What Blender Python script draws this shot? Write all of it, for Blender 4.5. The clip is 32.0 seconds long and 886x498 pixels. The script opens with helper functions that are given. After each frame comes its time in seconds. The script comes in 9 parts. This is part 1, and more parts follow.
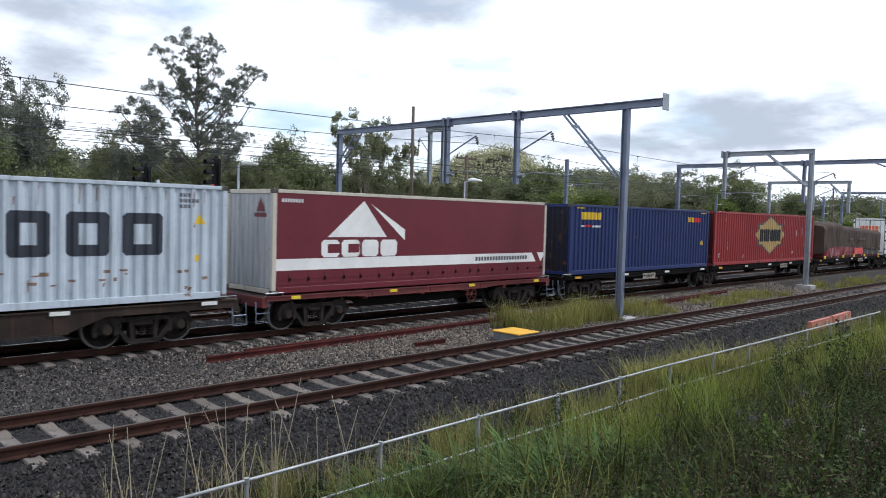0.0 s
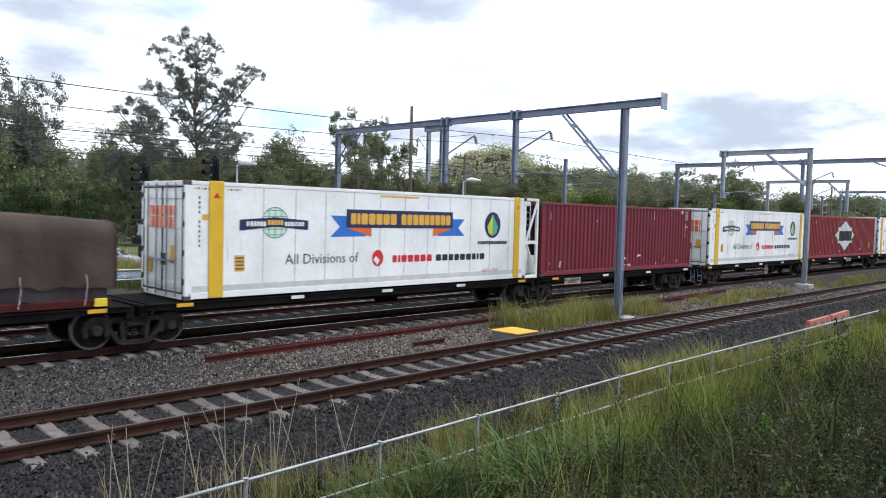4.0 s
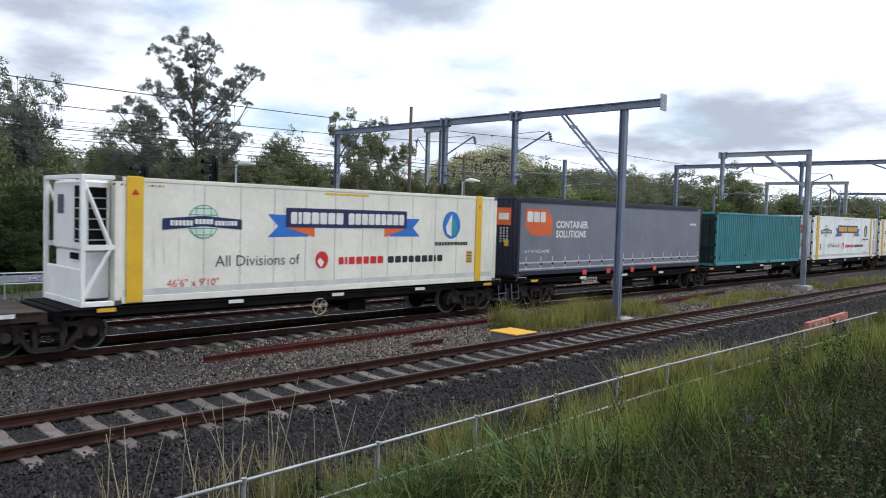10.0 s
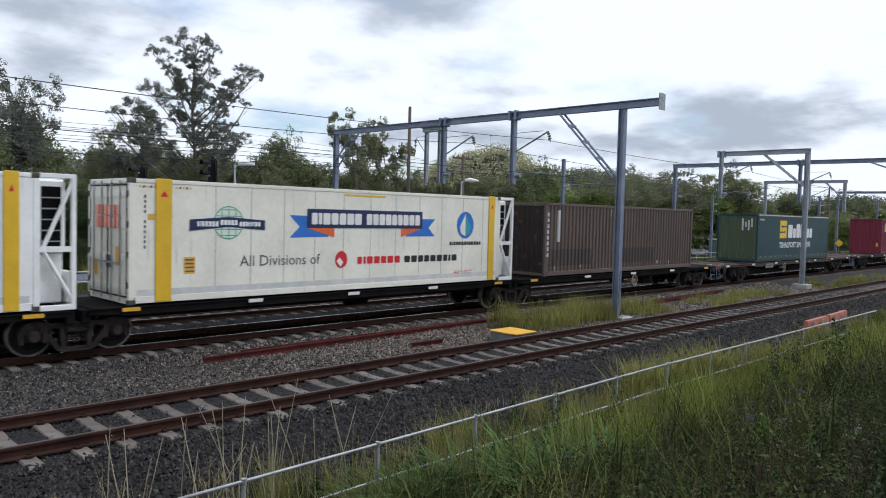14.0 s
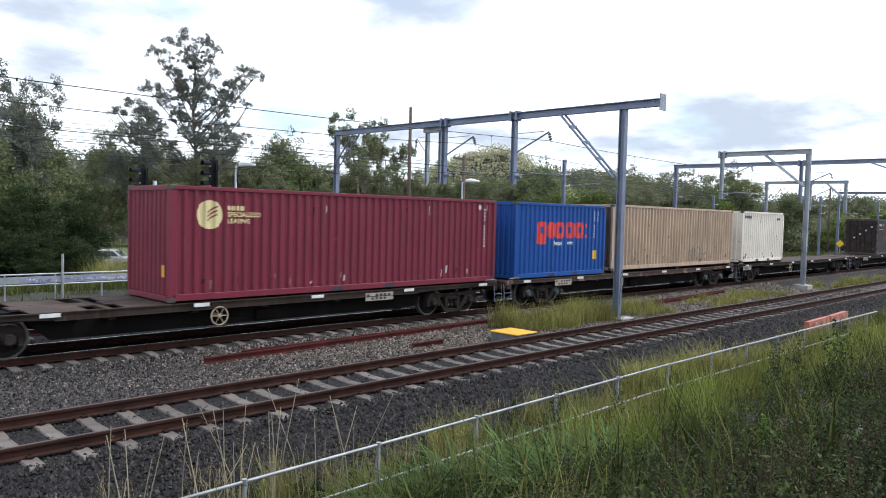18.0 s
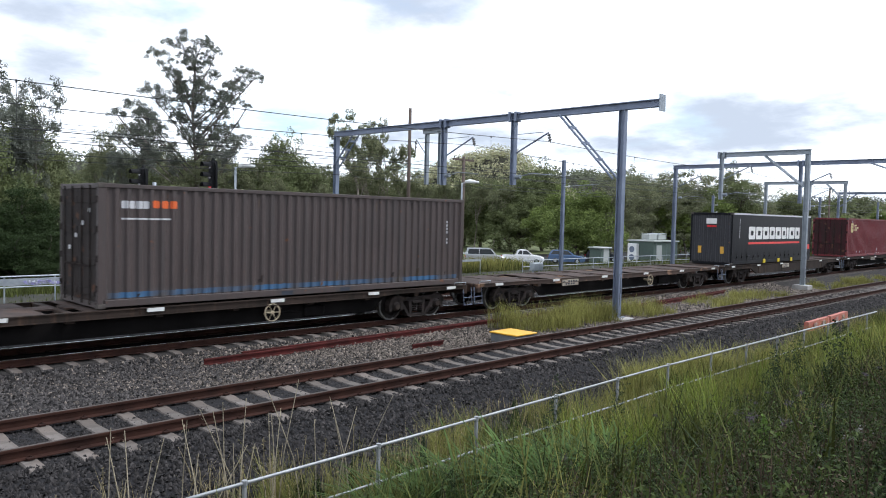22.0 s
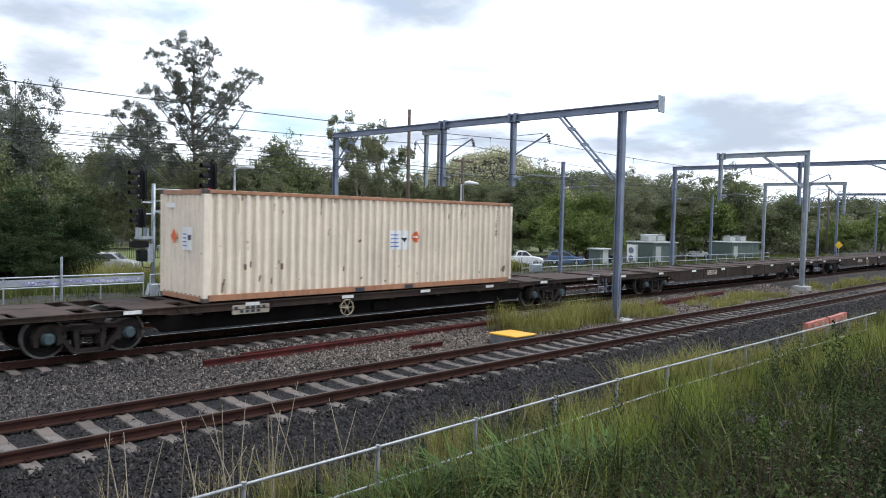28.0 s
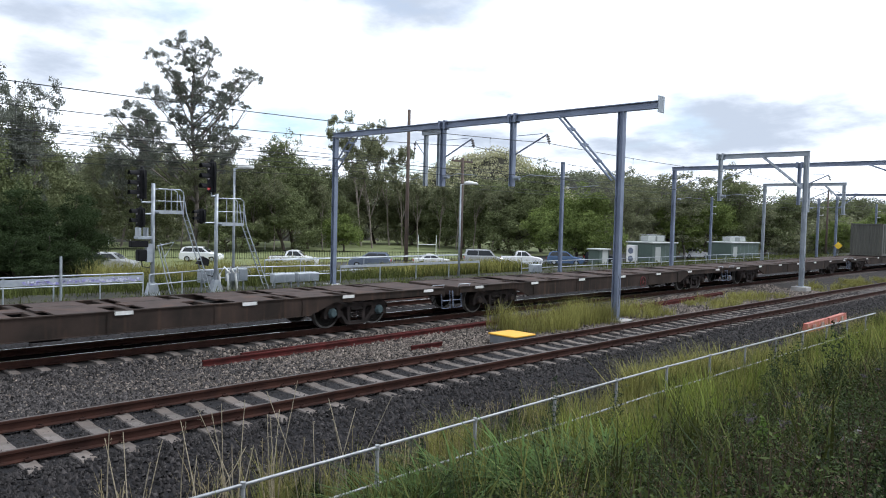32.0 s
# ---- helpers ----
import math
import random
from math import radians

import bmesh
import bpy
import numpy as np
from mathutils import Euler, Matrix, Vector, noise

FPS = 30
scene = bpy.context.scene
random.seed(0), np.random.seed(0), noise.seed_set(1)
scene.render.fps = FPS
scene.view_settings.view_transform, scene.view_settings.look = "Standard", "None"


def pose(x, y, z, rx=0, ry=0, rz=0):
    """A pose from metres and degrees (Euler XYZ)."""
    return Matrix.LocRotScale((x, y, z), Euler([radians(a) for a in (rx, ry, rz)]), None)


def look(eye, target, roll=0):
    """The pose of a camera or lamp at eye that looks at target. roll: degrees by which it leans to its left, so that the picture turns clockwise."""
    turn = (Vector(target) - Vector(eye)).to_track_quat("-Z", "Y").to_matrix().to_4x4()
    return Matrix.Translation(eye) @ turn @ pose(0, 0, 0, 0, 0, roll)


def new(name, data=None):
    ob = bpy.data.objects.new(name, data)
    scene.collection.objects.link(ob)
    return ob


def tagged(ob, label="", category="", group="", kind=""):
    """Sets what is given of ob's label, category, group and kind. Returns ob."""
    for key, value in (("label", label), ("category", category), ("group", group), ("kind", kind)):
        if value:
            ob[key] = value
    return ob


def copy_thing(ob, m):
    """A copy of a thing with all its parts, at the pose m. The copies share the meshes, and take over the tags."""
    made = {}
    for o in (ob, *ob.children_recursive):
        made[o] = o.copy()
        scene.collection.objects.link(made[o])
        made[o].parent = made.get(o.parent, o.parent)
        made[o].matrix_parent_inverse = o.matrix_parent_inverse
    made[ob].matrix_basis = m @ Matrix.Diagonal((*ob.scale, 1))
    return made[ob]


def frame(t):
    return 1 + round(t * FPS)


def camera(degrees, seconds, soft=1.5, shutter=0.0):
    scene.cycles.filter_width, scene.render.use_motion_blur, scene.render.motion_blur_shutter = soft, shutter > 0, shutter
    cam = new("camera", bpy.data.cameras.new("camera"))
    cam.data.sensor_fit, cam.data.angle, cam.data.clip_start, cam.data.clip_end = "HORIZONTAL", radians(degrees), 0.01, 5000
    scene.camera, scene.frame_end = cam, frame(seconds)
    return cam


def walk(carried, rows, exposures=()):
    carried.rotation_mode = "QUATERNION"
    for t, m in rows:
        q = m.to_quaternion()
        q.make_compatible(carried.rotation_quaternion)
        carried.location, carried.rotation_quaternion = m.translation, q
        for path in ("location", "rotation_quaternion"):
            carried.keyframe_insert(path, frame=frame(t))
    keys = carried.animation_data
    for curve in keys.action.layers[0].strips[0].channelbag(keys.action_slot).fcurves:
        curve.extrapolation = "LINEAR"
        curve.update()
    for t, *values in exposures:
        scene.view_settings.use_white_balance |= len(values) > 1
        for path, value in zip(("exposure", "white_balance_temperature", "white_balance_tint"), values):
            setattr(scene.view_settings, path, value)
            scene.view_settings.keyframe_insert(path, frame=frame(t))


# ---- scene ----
# seconds, heading from the y axis, pitch, roll
TURNS = [
    (0, 45.19, -2.64, 1.59),
    (1, 45.23, -2.66, 1.57),
    (2, 45.26, -2.66, 1.54),
    (3, 45.28, -2.68, 1.55),
    (4.5, 45.29, -2.65, 1.48),
    (6, 45.29, -2.62, 1.43),
    (7, 45.30, -2.61, 1.47),
    (8, 45.31, -2.61, 1.55),
    (9, 45.33, -2.63, 1.67),
    (10, 45.37, -2.62, 1.67),
    (11, 45.40, -2.61, 1.64),
    (12, 45.43, -2.63, 1.59),
    (13, 45.43, -2.62, 1.49),
    (14, 45.43, -2.63, 1.48),
    (15.5, 45.42, -2.59, 1.48),
    (17, 45.40, -2.56, 1.50),
    (18, 45.37, -2.59, 1.48),
    (19, 45.36, -2.57, 1.44),
    (20, 45.37, -2.57, 1.50),
    (21, 45.37, -2.55, 1.45),
    (22, 45.39, -2.52, 1.39),
    (23, 45.41, -2.49, 1.34),
    (24, 45.42, -2.46, 1.33),
    (25, 45.41, -2.47, 1.41),
    (26.5, 45.42, -2.45, 1.39),
    (28, 45.44, -2.42, 1.37),
    (29, 45.49, -2.41, 1.38),
    (30, 45.51, -2.41, 1.44),
    (31, 45.49, -2.41, 1.44),
    (32, 45.47, -2.41, 1.43),
]
EYE = (0.0, 0.0, 3.46)
cam = camera(61.3, 32.0, soft=1.0, shutter=0.1)


def aim(heading, pitch, roll):
    h, q = radians(heading), radians(pitch)
    way = Vector((math.sin(h) * math.cos(q), math.cos(h) * math.cos(q), math.sin(q)))
    return look(EYE, Vector(EYE) + way, roll)


# the clip's camera brightens and darkens a little on the way
STOPS = [(0, -0.16), (1, -0.04), (2, 0.08), (3, 0.08), (6, -0.18), (7, -0.26), (8, -0.2), (10, -0.26), (11, -0.26), (12, -0.12), (13, -0.36), (14, -0.43), (15.5, -0.2), (17, 0.06), (19, 0.1), (20, -0.08), (21, 0.0), (22, 0.08), (25, 0.1),
         (28, -0.02), (29, -0.14), (30, -0.04), (32, 0.0)]
walk(cam, [(t, aim(h, q, r)) for t, h, q, r in TURNS], [(t, v - 0.04, 6000, 10) for t, v in STOPS])

# ---- plan: x along the railway, y away from the camera, z up from a little under the rail heads of the main lines ----
NEAR_Y, NEAR_Z = 11.17, 0.377      # nearest track
MAIN_Y, SECOND_Y = 18.70, 22.57    # track of the train, track behind it
MAIN_Z = 0.11                      # their rail heads
PORTAL_X = 24.7


def advance(t):
    """Metres that the train has come after t seconds."""
    return 15.1 * t + 0.00375 * t * t


# ---- sky and sun ----
SUN_AZ, SUN_EL = radians(-32), radians(50)      # azimuth counted from the x axis
world = bpy.data.worlds.new("world")
scene.world = world
world.use_nodes = True
wn, wl = world.node_tree.nodes, world.node_tree.links
wn.clear()
w_out = wn.new("ShaderNodeOutputWorld")
w_bg = wn.new("ShaderNodeBackground")
w_sky = wn.new("ShaderNodeTexSky")
w_sky.sky_type = "NISHITA"
w_sky.sun_disc = False
w_sky.sun_elevation = SUN_EL
w_sky.sun_rotation = radians(90) - SUN_AZ
w_tc = wn.new("ShaderNodeTexCoord")
w_sep = wn.new("ShaderNodeSeparateXYZ")
w_add = wn.new("ShaderNodeMath")
w_add.operation = "ADD"
w_add.inputs[1].default_value = 0.22
w_abs = wn.new("ShaderNodeMath")
w_abs.operation = "ABSOLUTE"
w_div = wn.new("ShaderNodeVectorMath")
w_div.operation = "DIVIDE"
w_com = wn.new("ShaderNodeCombineXYZ")
wl.new(w_tc.outputs["Generated"], w_sep.inputs[0])
wl.new(w_sep.outputs["Z"], w_abs.inputs[0])
wl.new(w_abs.outputs[0], w_add.inputs[0])
for k in range(3):
    wl.new(w_add.outputs[0], w_com.inputs[k])
wl.new(w_tc.outputs["Generated"], w_div.inputs[0])
wl.new(w_com.outputs[0], w_div.inputs[1])
w_map = wn.new("ShaderNodeMapping")
w_map.inputs["Location"].default_value = (-0.87, 2.8, 0.01)
wl.new(w_div.outputs[0], w_map.inputs[0])


def sky_noise(scale, detail, lo, hi, seed):
    n = wn.new("ShaderNodeTexNoise")
    n.inputs["Scale"].default_value = scale
    n.inputs["Detail"].default_value = detail
    n.inputs["Roughness"].default_value = 0.55
    m = wn.new("ShaderNodeMapping")
    m.inputs["Location"].default_value = (seed, seed * 0.7, 0)
    wl.new(w_map.outputs[0], m.inputs[0])
    wl.new(m.outputs[0], n.inputs["Vector"])
    r = wn.new("ShaderNodeMapRange")
    r.interpolation_type = "SMOOTHSTEP"
    r.inputs["From Min"].default_value, r.inputs["From Max"].default_value = lo, hi
    wl.new(n.outputs["Fac"], r.inputs["Value"])
    return r.outputs[0]


def sky_mix(fac, a, b):
    m = wn.new("ShaderNodeMix")
    m.data_type = "RGBA"
    wl.new(fac, m.inputs["Factor"])
    for k, v in ((6, a), (7, b)):
        if isinstance(v, tuple):
            m.inputs[k].default_value = (*v, 1)
        else:
            wl.new(v, m.inputs[k])
    return m.outputs[2]


w_gain = wn.new("ShaderNodeVectorMath")
w_gain.operation = "SCALE"
w_gain.inputs["Scale"].default_value = 0.2
wl.new(w_sky.outputs[0], w_gain.inputs[0])
clouds = sky_mix(sky_noise(1.1, 7, 0.49, 0.66, 3.1), (1.42, 1.45, 1.5), (0.66, 0.715, 0.80))
cover = sky_noise(1.5, 7, 0.20, 0.5, 7.7)
wl.new(sky_mix(cover, w_gain.outputs[0], clouds), w_bg.inputs["Color"])
w_bg.inputs["Strength"].default_value = 1.0
wl.new(w_bg.outputs[0], w_out.inputs[0])

sun = new("sun", bpy.data.lights.new("sun", "SUN"))
sun.data.energy = 2.7
sun.data.angle = radians(9)
sun.data.color = (1.0, 0.98, 0.95)
sun.matrix_world = look((math.cos(SUN_AZ) * math.cos(SUN_EL) * 60, math.sin(SUN_AZ) * math.cos(SUN_EL) * 60, math.sin(SUN_EL) * 60), (0, 0, 0))


# ---- materials ----
def ramp_mix(nt, fac, a, b):
    m = nt.nodes.new("ShaderNodeMix")
    m.data_type = "RGBA"
    nt.links.new(fac, m.inputs["Factor"])
    for k, v in ((6, a), (7, b)):
        if isinstance(v, tuple):
            m.inputs[k].default_value = (*v, 1)
        else:
            nt.links.new(v, m.inputs[k])
    return m.outputs[2]


def noise_fac(nt, vec, scale, lo, hi, detail=4.0, stretch=None):
    if stretch:
        mp = nt.nodes.new("ShaderNodeMapping")
        mp.inputs["Scale"].default_value = stretch
        nt.links.new(vec, mp.inputs[0])
        vec = mp.outputs[0]
    n = nt.nodes.new("ShaderNodeTexNoise")
    n.inputs["Scale"].default_value = scale
    n.inputs["Detail"].default_value = detail
    nt.links.new(vec, n.inputs["Vector"])
    r = nt.nodes.new("ShaderNodeMapRange")
    r.inputs["From Min"].default_value, r.inputs["From Max"].default_value = lo, hi
    nt.links.new(n.outputs["Fac"], r.inputs["Value"])
    return r.outputs[0]


def surf(name, c1, c2=None, scale=3.0, rough=0.7, metal=0.0, bump=0.0, bump_scale=40.0, stain=None, stain_amount=0.0, streak=False,
         vary=0.0, island=0.0, spec=0.4, spots=None, spot_at=(0.62, 0.7), spot_scale=6.0, see=0.0):
    """One procedural surface: two tones at a coarse scale, a fine grain, stains (running down if streak), spots of wear, relief."""
    m = bpy.data.materials.new(name)
    m.use_nodes = True
    nt = m.node_tree
    b = nt.nodes["Principled BSDF"]
    tc = nt.nodes.new("ShaderNodeTexCoord")
    vec = tc.outputs["Object"]
    c2 = c2 or tuple(x * 0.75 for x in c1)
    col = ramp_mix(nt, noise_fac(nt, vec, scale, 0.35, 0.65), c1, c2)
    fine = noise_fac(nt, vec, scale * 9, 0.3, 0.7, 2.0)
    dk = nt.nodes.new("ShaderNodeMix")
    dk.data_type, dk.blend_type = "RGBA", "MULTIPLY"
    dk.inputs["Factor"].default_value = 0.25
    nt.links.new(col, dk.inputs[6])
    nt.links.new(ramp_mix(nt, fine, (0.7, 0.7, 0.7), (1, 1, 1)), dk.inputs[7])
    col = dk.outputs[2]
    if stain:
        f = noise_fac(nt, vec, 1.6, 0.66 - stain_amount * 0.4, 0.92 - stain_amount * 0.25, 5.0, (5.0, 5.0, 0.35) if streak else (1, 1, 1))
        col = ramp_mix(nt, f, col, stain)
    if spots:
        col = ramp_mix(nt, noise_fac(nt, vec, spot_scale, spot_at[0], spot_at[1], 6.0), col, spots)
    if vary or island:
        src = nt.nodes.new("ShaderNodeObjectInfo").outputs["Random"] if vary else nt.nodes.new("ShaderNodeNewGeometry").outputs["Random Per Island"]
        k = vary or island
        h = nt.nodes.new("ShaderNodeHueSaturation")
        r = nt.nodes.new("ShaderNodeMapRange")
        r.inputs["To Min"].default_value, r.inputs["To Max"].default_value = 1 - k, 1 + k
        nt.links.new(src, r.inputs["Value"])
        nt.links.new(r.outputs[0], h.inputs["Value"])
        nt.links.new(col, h.inputs["Color"])
        col = h.outputs[0]
    nt.links.new(col, b.inputs["Base Color"])
    b.inputs["Roughness"].default_value = rough
    b.inputs["Metallic"].default_value = metal
    b.inputs["Specular IOR Level"].default_value = spec
    if see:
        b.inputs["Subsurface Weight"].default_value = 0.0
        tr = nt.nodes.new("ShaderNodeBsdfTranslucent")
        mx = nt.nodes.new("ShaderNodeMixShader")
        mx.inputs[0].default_value = see
        nt.links.new(col, tr.inputs["Color"])
        nt.links.new(b.outputs[0], mx.inputs[1])
        nt.links.new(tr.outputs[0], mx.inputs[2])
        nt.links.new(mx.outputs[0], nt.nodes["Material Output"].inputs["Surface"])
    if bump:
        n = nt.nodes.new("ShaderNodeTexNoise")
        n.inputs["Scale"].default_value = bump_scale
        n.inputs["Detail"].default_value = 5.0
        nt.links.new(vec, n.inputs["Vector"])
        bp = nt.nodes.new("ShaderNodeBump")
        bp.inputs["Strength"].default_value = bump
        bp.inputs["Distance"].default_value = 0.02
        nt.links.new(n.outputs["Fac"], bp.inputs["Height"])
        nt.links.new(bp.outputs[0], b.inputs["Normal"])
    return m


def paint(name, c, dirt=0.3, rough=0.5, rust=True):
    """Weathered paint on steel or fabric: running dirt, and rust where it is worn."""
    grime = tuple(x * 0.45 + 0.02 for x in c)
    return surf(name, c, tuple(x * 0.86 for x in c), 0.8, rough, 0.0, 0.05, 25, grime, dirt, True,
                spec=0.3, spots=(0.16, 0.07, 0.035) if rust else None, spot_at=(0.68, 0.74), spot_scale=3.5)


def grimy_shaded(name, c):
    """Old end paint: colour darkened for its shade, plus brake dust and rust."""
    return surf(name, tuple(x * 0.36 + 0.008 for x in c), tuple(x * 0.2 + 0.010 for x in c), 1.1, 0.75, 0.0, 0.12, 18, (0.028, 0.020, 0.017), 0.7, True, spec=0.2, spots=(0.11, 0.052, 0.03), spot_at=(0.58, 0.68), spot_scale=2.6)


M_STEEL = surf("galvanised_steel", (0.33, 0.36, 0.39), (0.24, 0.27, 0.30), 2.0, 0.45, 0.55, 0.05)
M_POST = surf("grey_painted_steel", (0.205, 0.24, 0.315), (0.15, 0.175, 0.24), 1.0, 0.5, 0.3, 0.05)
M_PIPE = surf("galvanised_pipe", (0.40, 0.43, 0.46), (0.29, 0.32, 0.35), 3.0, 0.45, 0.3)
M_FENCE = surf("dull_fence_pipe", (0.36, 0.37, 0.38), (0.24, 0.25, 0.26), 5.0, 0.5, 0.3)
M_FPOST = surf("dull_grey_fence_post", (0.16, 0.165, 0.165), (0.10, 0.105, 0.105), 5.0, 0.6, 0.2)
M_RAIL = surf("rusty_rail", (0.048, 0.022, 0.016), (0.028, 0.014, 0.011), 3.0, 0.85, 0.0, 0.15, 60, spec=0.12)
M_HEAD = surf("worn_rail_head", (0.08, 0.062, 0.052), (0.05, 0.037, 0.03), 1.5, 0.6, 0.2)
M_SHINE = surf("polished_rail_head", (0.60, 0.59, 0.58), (0.52, 0.50, 0.49), 1.5, 0.25, 0.9)
M_OLDRAIL = surf("dark_red_rusty_rail", (0.085, 0.02, 0.018), (0.045, 0.014, 0.012), 3.0, 0.85, 0.0, 0.15, 60, spec=0.12)
M_SLEEPER = surf("weathered_concrete_sleeper", (0.17, 0.15, 0.135), (0.105, 0.09, 0.08), 5.0, 0.9, 0, 0.2, 60, (0.10, 0.075, 0.06), 0.5, vary=0.2)
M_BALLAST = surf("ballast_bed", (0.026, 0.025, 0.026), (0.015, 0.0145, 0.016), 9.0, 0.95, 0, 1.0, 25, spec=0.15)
M_BALLAST2 = surf("pale_ballast_bed", (0.05, 0.045, 0.042), (0.028, 0.026, 0.025), 9.0, 0.95, 0, 1.0, 25, spec=0.15)
M_STONE = surf("ballast_stone", (0.041, 0.037, 0.036), (0.016, 0.0148, 0.0148), 14.0, 0.9, island=0.8, spec=0.2)
M_STONE2 = surf("pale_ballast_stone", (0.165, 0.138, 0.116), (0.052, 0.045, 0.04), 14.0, 0.9, island=0.95, spec=0.2)
M_STONEMID = surf("mid_grey_ballast_stone", (0.07, 0.063, 0.06), (0.028, 0.026, 0.026), 14.0, 0.9, island=0.9, spec=0.2)
# Oil stain and the shade under the train, both put into the colour.
M_OILYSHADE = surf("oily_shaded_ballast", (0.009, 0.008, 0.0078), (0.006, 0.0055, 0.005), 9.0, 1.0, 0, 1.0, 25, spec=0.0)
M_SOIL = surf("grassy_soil", (0.035, 0.034, 0.02), (0.018, 0.018, 0.011), 0.6, 0.95, 0, 0.6, 12)
M_FIELD = surf("mown_grass", (0.165, 0.19, 0.075), (0.135, 0.16, 0.06), 0.08, 0.9, 0, 0.3, 5)
M_ASPHALT = surf("asphalt", (0.06, 0.06, 0.062), (0.045, 0.045, 0.047), 0.5, 0.9, 0, 0.3, 60)
M_CONCRETE = surf("concrete", (0.38, 0.37, 0.35), (0.29, 0.28, 0.265), 2.0, 0.9, 0, 0.2, 30, (0.16, 0.15, 0.13), 0.4)
M_YELLOW = surf("yellow_painted_lid", (0.75, 0.42, 0.045), (0.66, 0.36, 0.04), 2.0, 0.6, 0, 0.1, 30, (0.4, 0.25, 0.06), 0.2)
M_WAGON = surf("dark_brown_wagon_paint", (0.044, 0.031, 0.025), (0.022, 0.017, 0.014), 1.2, 0.8, 0.0, 0.15, 20, (0.085, 0.05, 0.032), 0.3, True, spec=0.15)
M_DECK = surf("rusty_wagon_deck", (0.074, 0.052, 0.044), (0.043, 0.032, 0.028), 2.0, 0.85, 0, 0.2, 20, (0.10, 0.055, 0.036), 0.3, spec=0.2)
M_BLACK = surf("black_underframe_paint", (0.011, 0.0098, 0.0095), (0.006, 0.0056, 0.0055), 1.5, 0.85, 0, 0.1, 20, spec=0.06)
M_BOGIE = surf("dusty_cast_steel", (0.034, 0.027, 0.025), (0.015, 0.013, 0.012), 4.0, 0.88, 0.0, 0.2, 25, (0.075, 0.055, 0.042), 0.3, spec=0.12)
M_WHEEL = surf("wheel_steel", (0.022, 0.019, 0.018), (0.012, 0.011, 0.0105), 3.0, 0.75, 0.1, spec=0.15)
M_TREAD = surf("polished_wheel_rim", (0.20, 0.19, 0.18), (0.10, 0.095, 0.09), 3.0, 0.5, 0.4)
M_BLUECAP = surf("blue_green_axle_cap", (0.05, 0.08, 0.085), (0.035, 0.055, 0.06), 6.0, 0.6)
M_REFLECT = surf("white_reflector_strip", (0.72, 0.72, 0.70), (0.6, 0.6, 0.57), 6.0, 0.5)
M_AMBER = surf("amber_block", (0.75, 0.40, 0.03), (0.6, 0.32, 0.03), 6.0, 0.5)
M_YBLOCK = surf("yellow_block", (0.78, 0.60, 0.03), (0.65, 0.5, 0.03), 6.0, 0.5)
M_HANDWHEEL = surf("pale_yellow_handwheel_paint", (0.50, 0.42, 0.29), (0.36, 0.29, 0.2), 6.0, 0.6)
M_PLATE = surf("stencilled_number_plate", (0.40, 0.35, 0.28), (0.30, 0.25, 0.20), 3.0, 0.7, stain=(0.3, 0.22, 0.16), stain_amount=0.3)
M_WHITE = surf("white_paint", (0.80, 0.80, 0.78), (0.74, 0.74, 0.72), 1.5, 0.5, 0, 0.02)
M_INK = surf("dark_lettering", (0.03, 0.035, 0.05), (0.025, 0.03, 0.04), 3.0, 0.6)
M_RUBBER = surf("rubber", (0.02, 0.02, 0.02), (0.014, 0.014, 0.014), 6.0, 0.85)
M_BARK = surf("pale_gum_bark", (0.30, 0.26, 0.22), (0.17, 0.14, 0.12), 1.2, 0.9, 0, 0.4, 8)
M_GUMBARK = surf("grey_brown_gum_bark", (0.22, 0.19, 0.165), (0.08, 0.068, 0.058), 1.2, 0.9, 0, 0.4, 8)
M_DBARK = surf("dark_bark", (0.10, 0.08, 0.065), (0.06, 0.05, 0.04), 1.5, 0.95, 0, 0.4, 8)
M_TIMBER = surf("weathered_pole_timber", (0.13, 0.095, 0.075), (0.085, 0.065, 0.055), 1.0, 0.9, 0, 0.3, 20, streak=True, stain=(0.06, 0.05, 0.045), stain_amount=0.3)
M_WIRE = surf("copper_wire", (0.028, 0.03, 0.033), (0.02, 0.022, 0.024), 5.0, 0.7, 0.1)
M_PORCELAIN = surf("glazed_insulator", (0.12, 0.11, 0.11), (0.08, 0.07, 0.07), 5.0, 0.3)
M_SIGNAL = surf("black_signal_housing", (0.012, 0.012, 0.0135), (0.009, 0.009, 0.01), 4.0, 0.75, spec=0.15)
M_LENS = surf("dark_signal_lens", (0.03, 0.012, 0.012), (0.02, 0.01, 0.01), 4.0, 0.15)
M_HUT = surf("dull_green_hut_paint", (0.085, 0.118, 0.10), (0.07, 0.10, 0.085), 0.8, 0.65, 0, 0.05)
M_HUTROOF = surf("pale_hut_roof", (0.42, 0.44, 0.42), (0.34, 0.36, 0.34), 0.8, 0.6)
M_BARRIER = surf("orange_red_plastic_barrier", (0.42, 0.095, 0.06), (0.33, 0.075, 0.05), 3.0, 0.6, stain=(0.42, 0.24, 0.20), stain_amount=0.6)
M_SCUFF = surf("scuffed_pale_panel", (0.42, 0.36, 0.33), (0.25, 0.16, 0.14), 7.0, 0.7, spots=(0.35, 0.10, 0.07), spot_at=(0.5, 0.6))
M_GRAFFITI = surf("violet_graffiti", (0.25, 0.22, 0.55), (0.45, 0.45, 0.62), 7.0, 0.6, spots=(0.6, 0.6, 0.7), spot_at=(0.5, 0.55))


def leafy(name, c, k=0.4, see=0.28):
    return surf(name, c, tuple(x * 0.6 for x in c), 0.6, 0.78, island=k, see=see, spec=0.12)


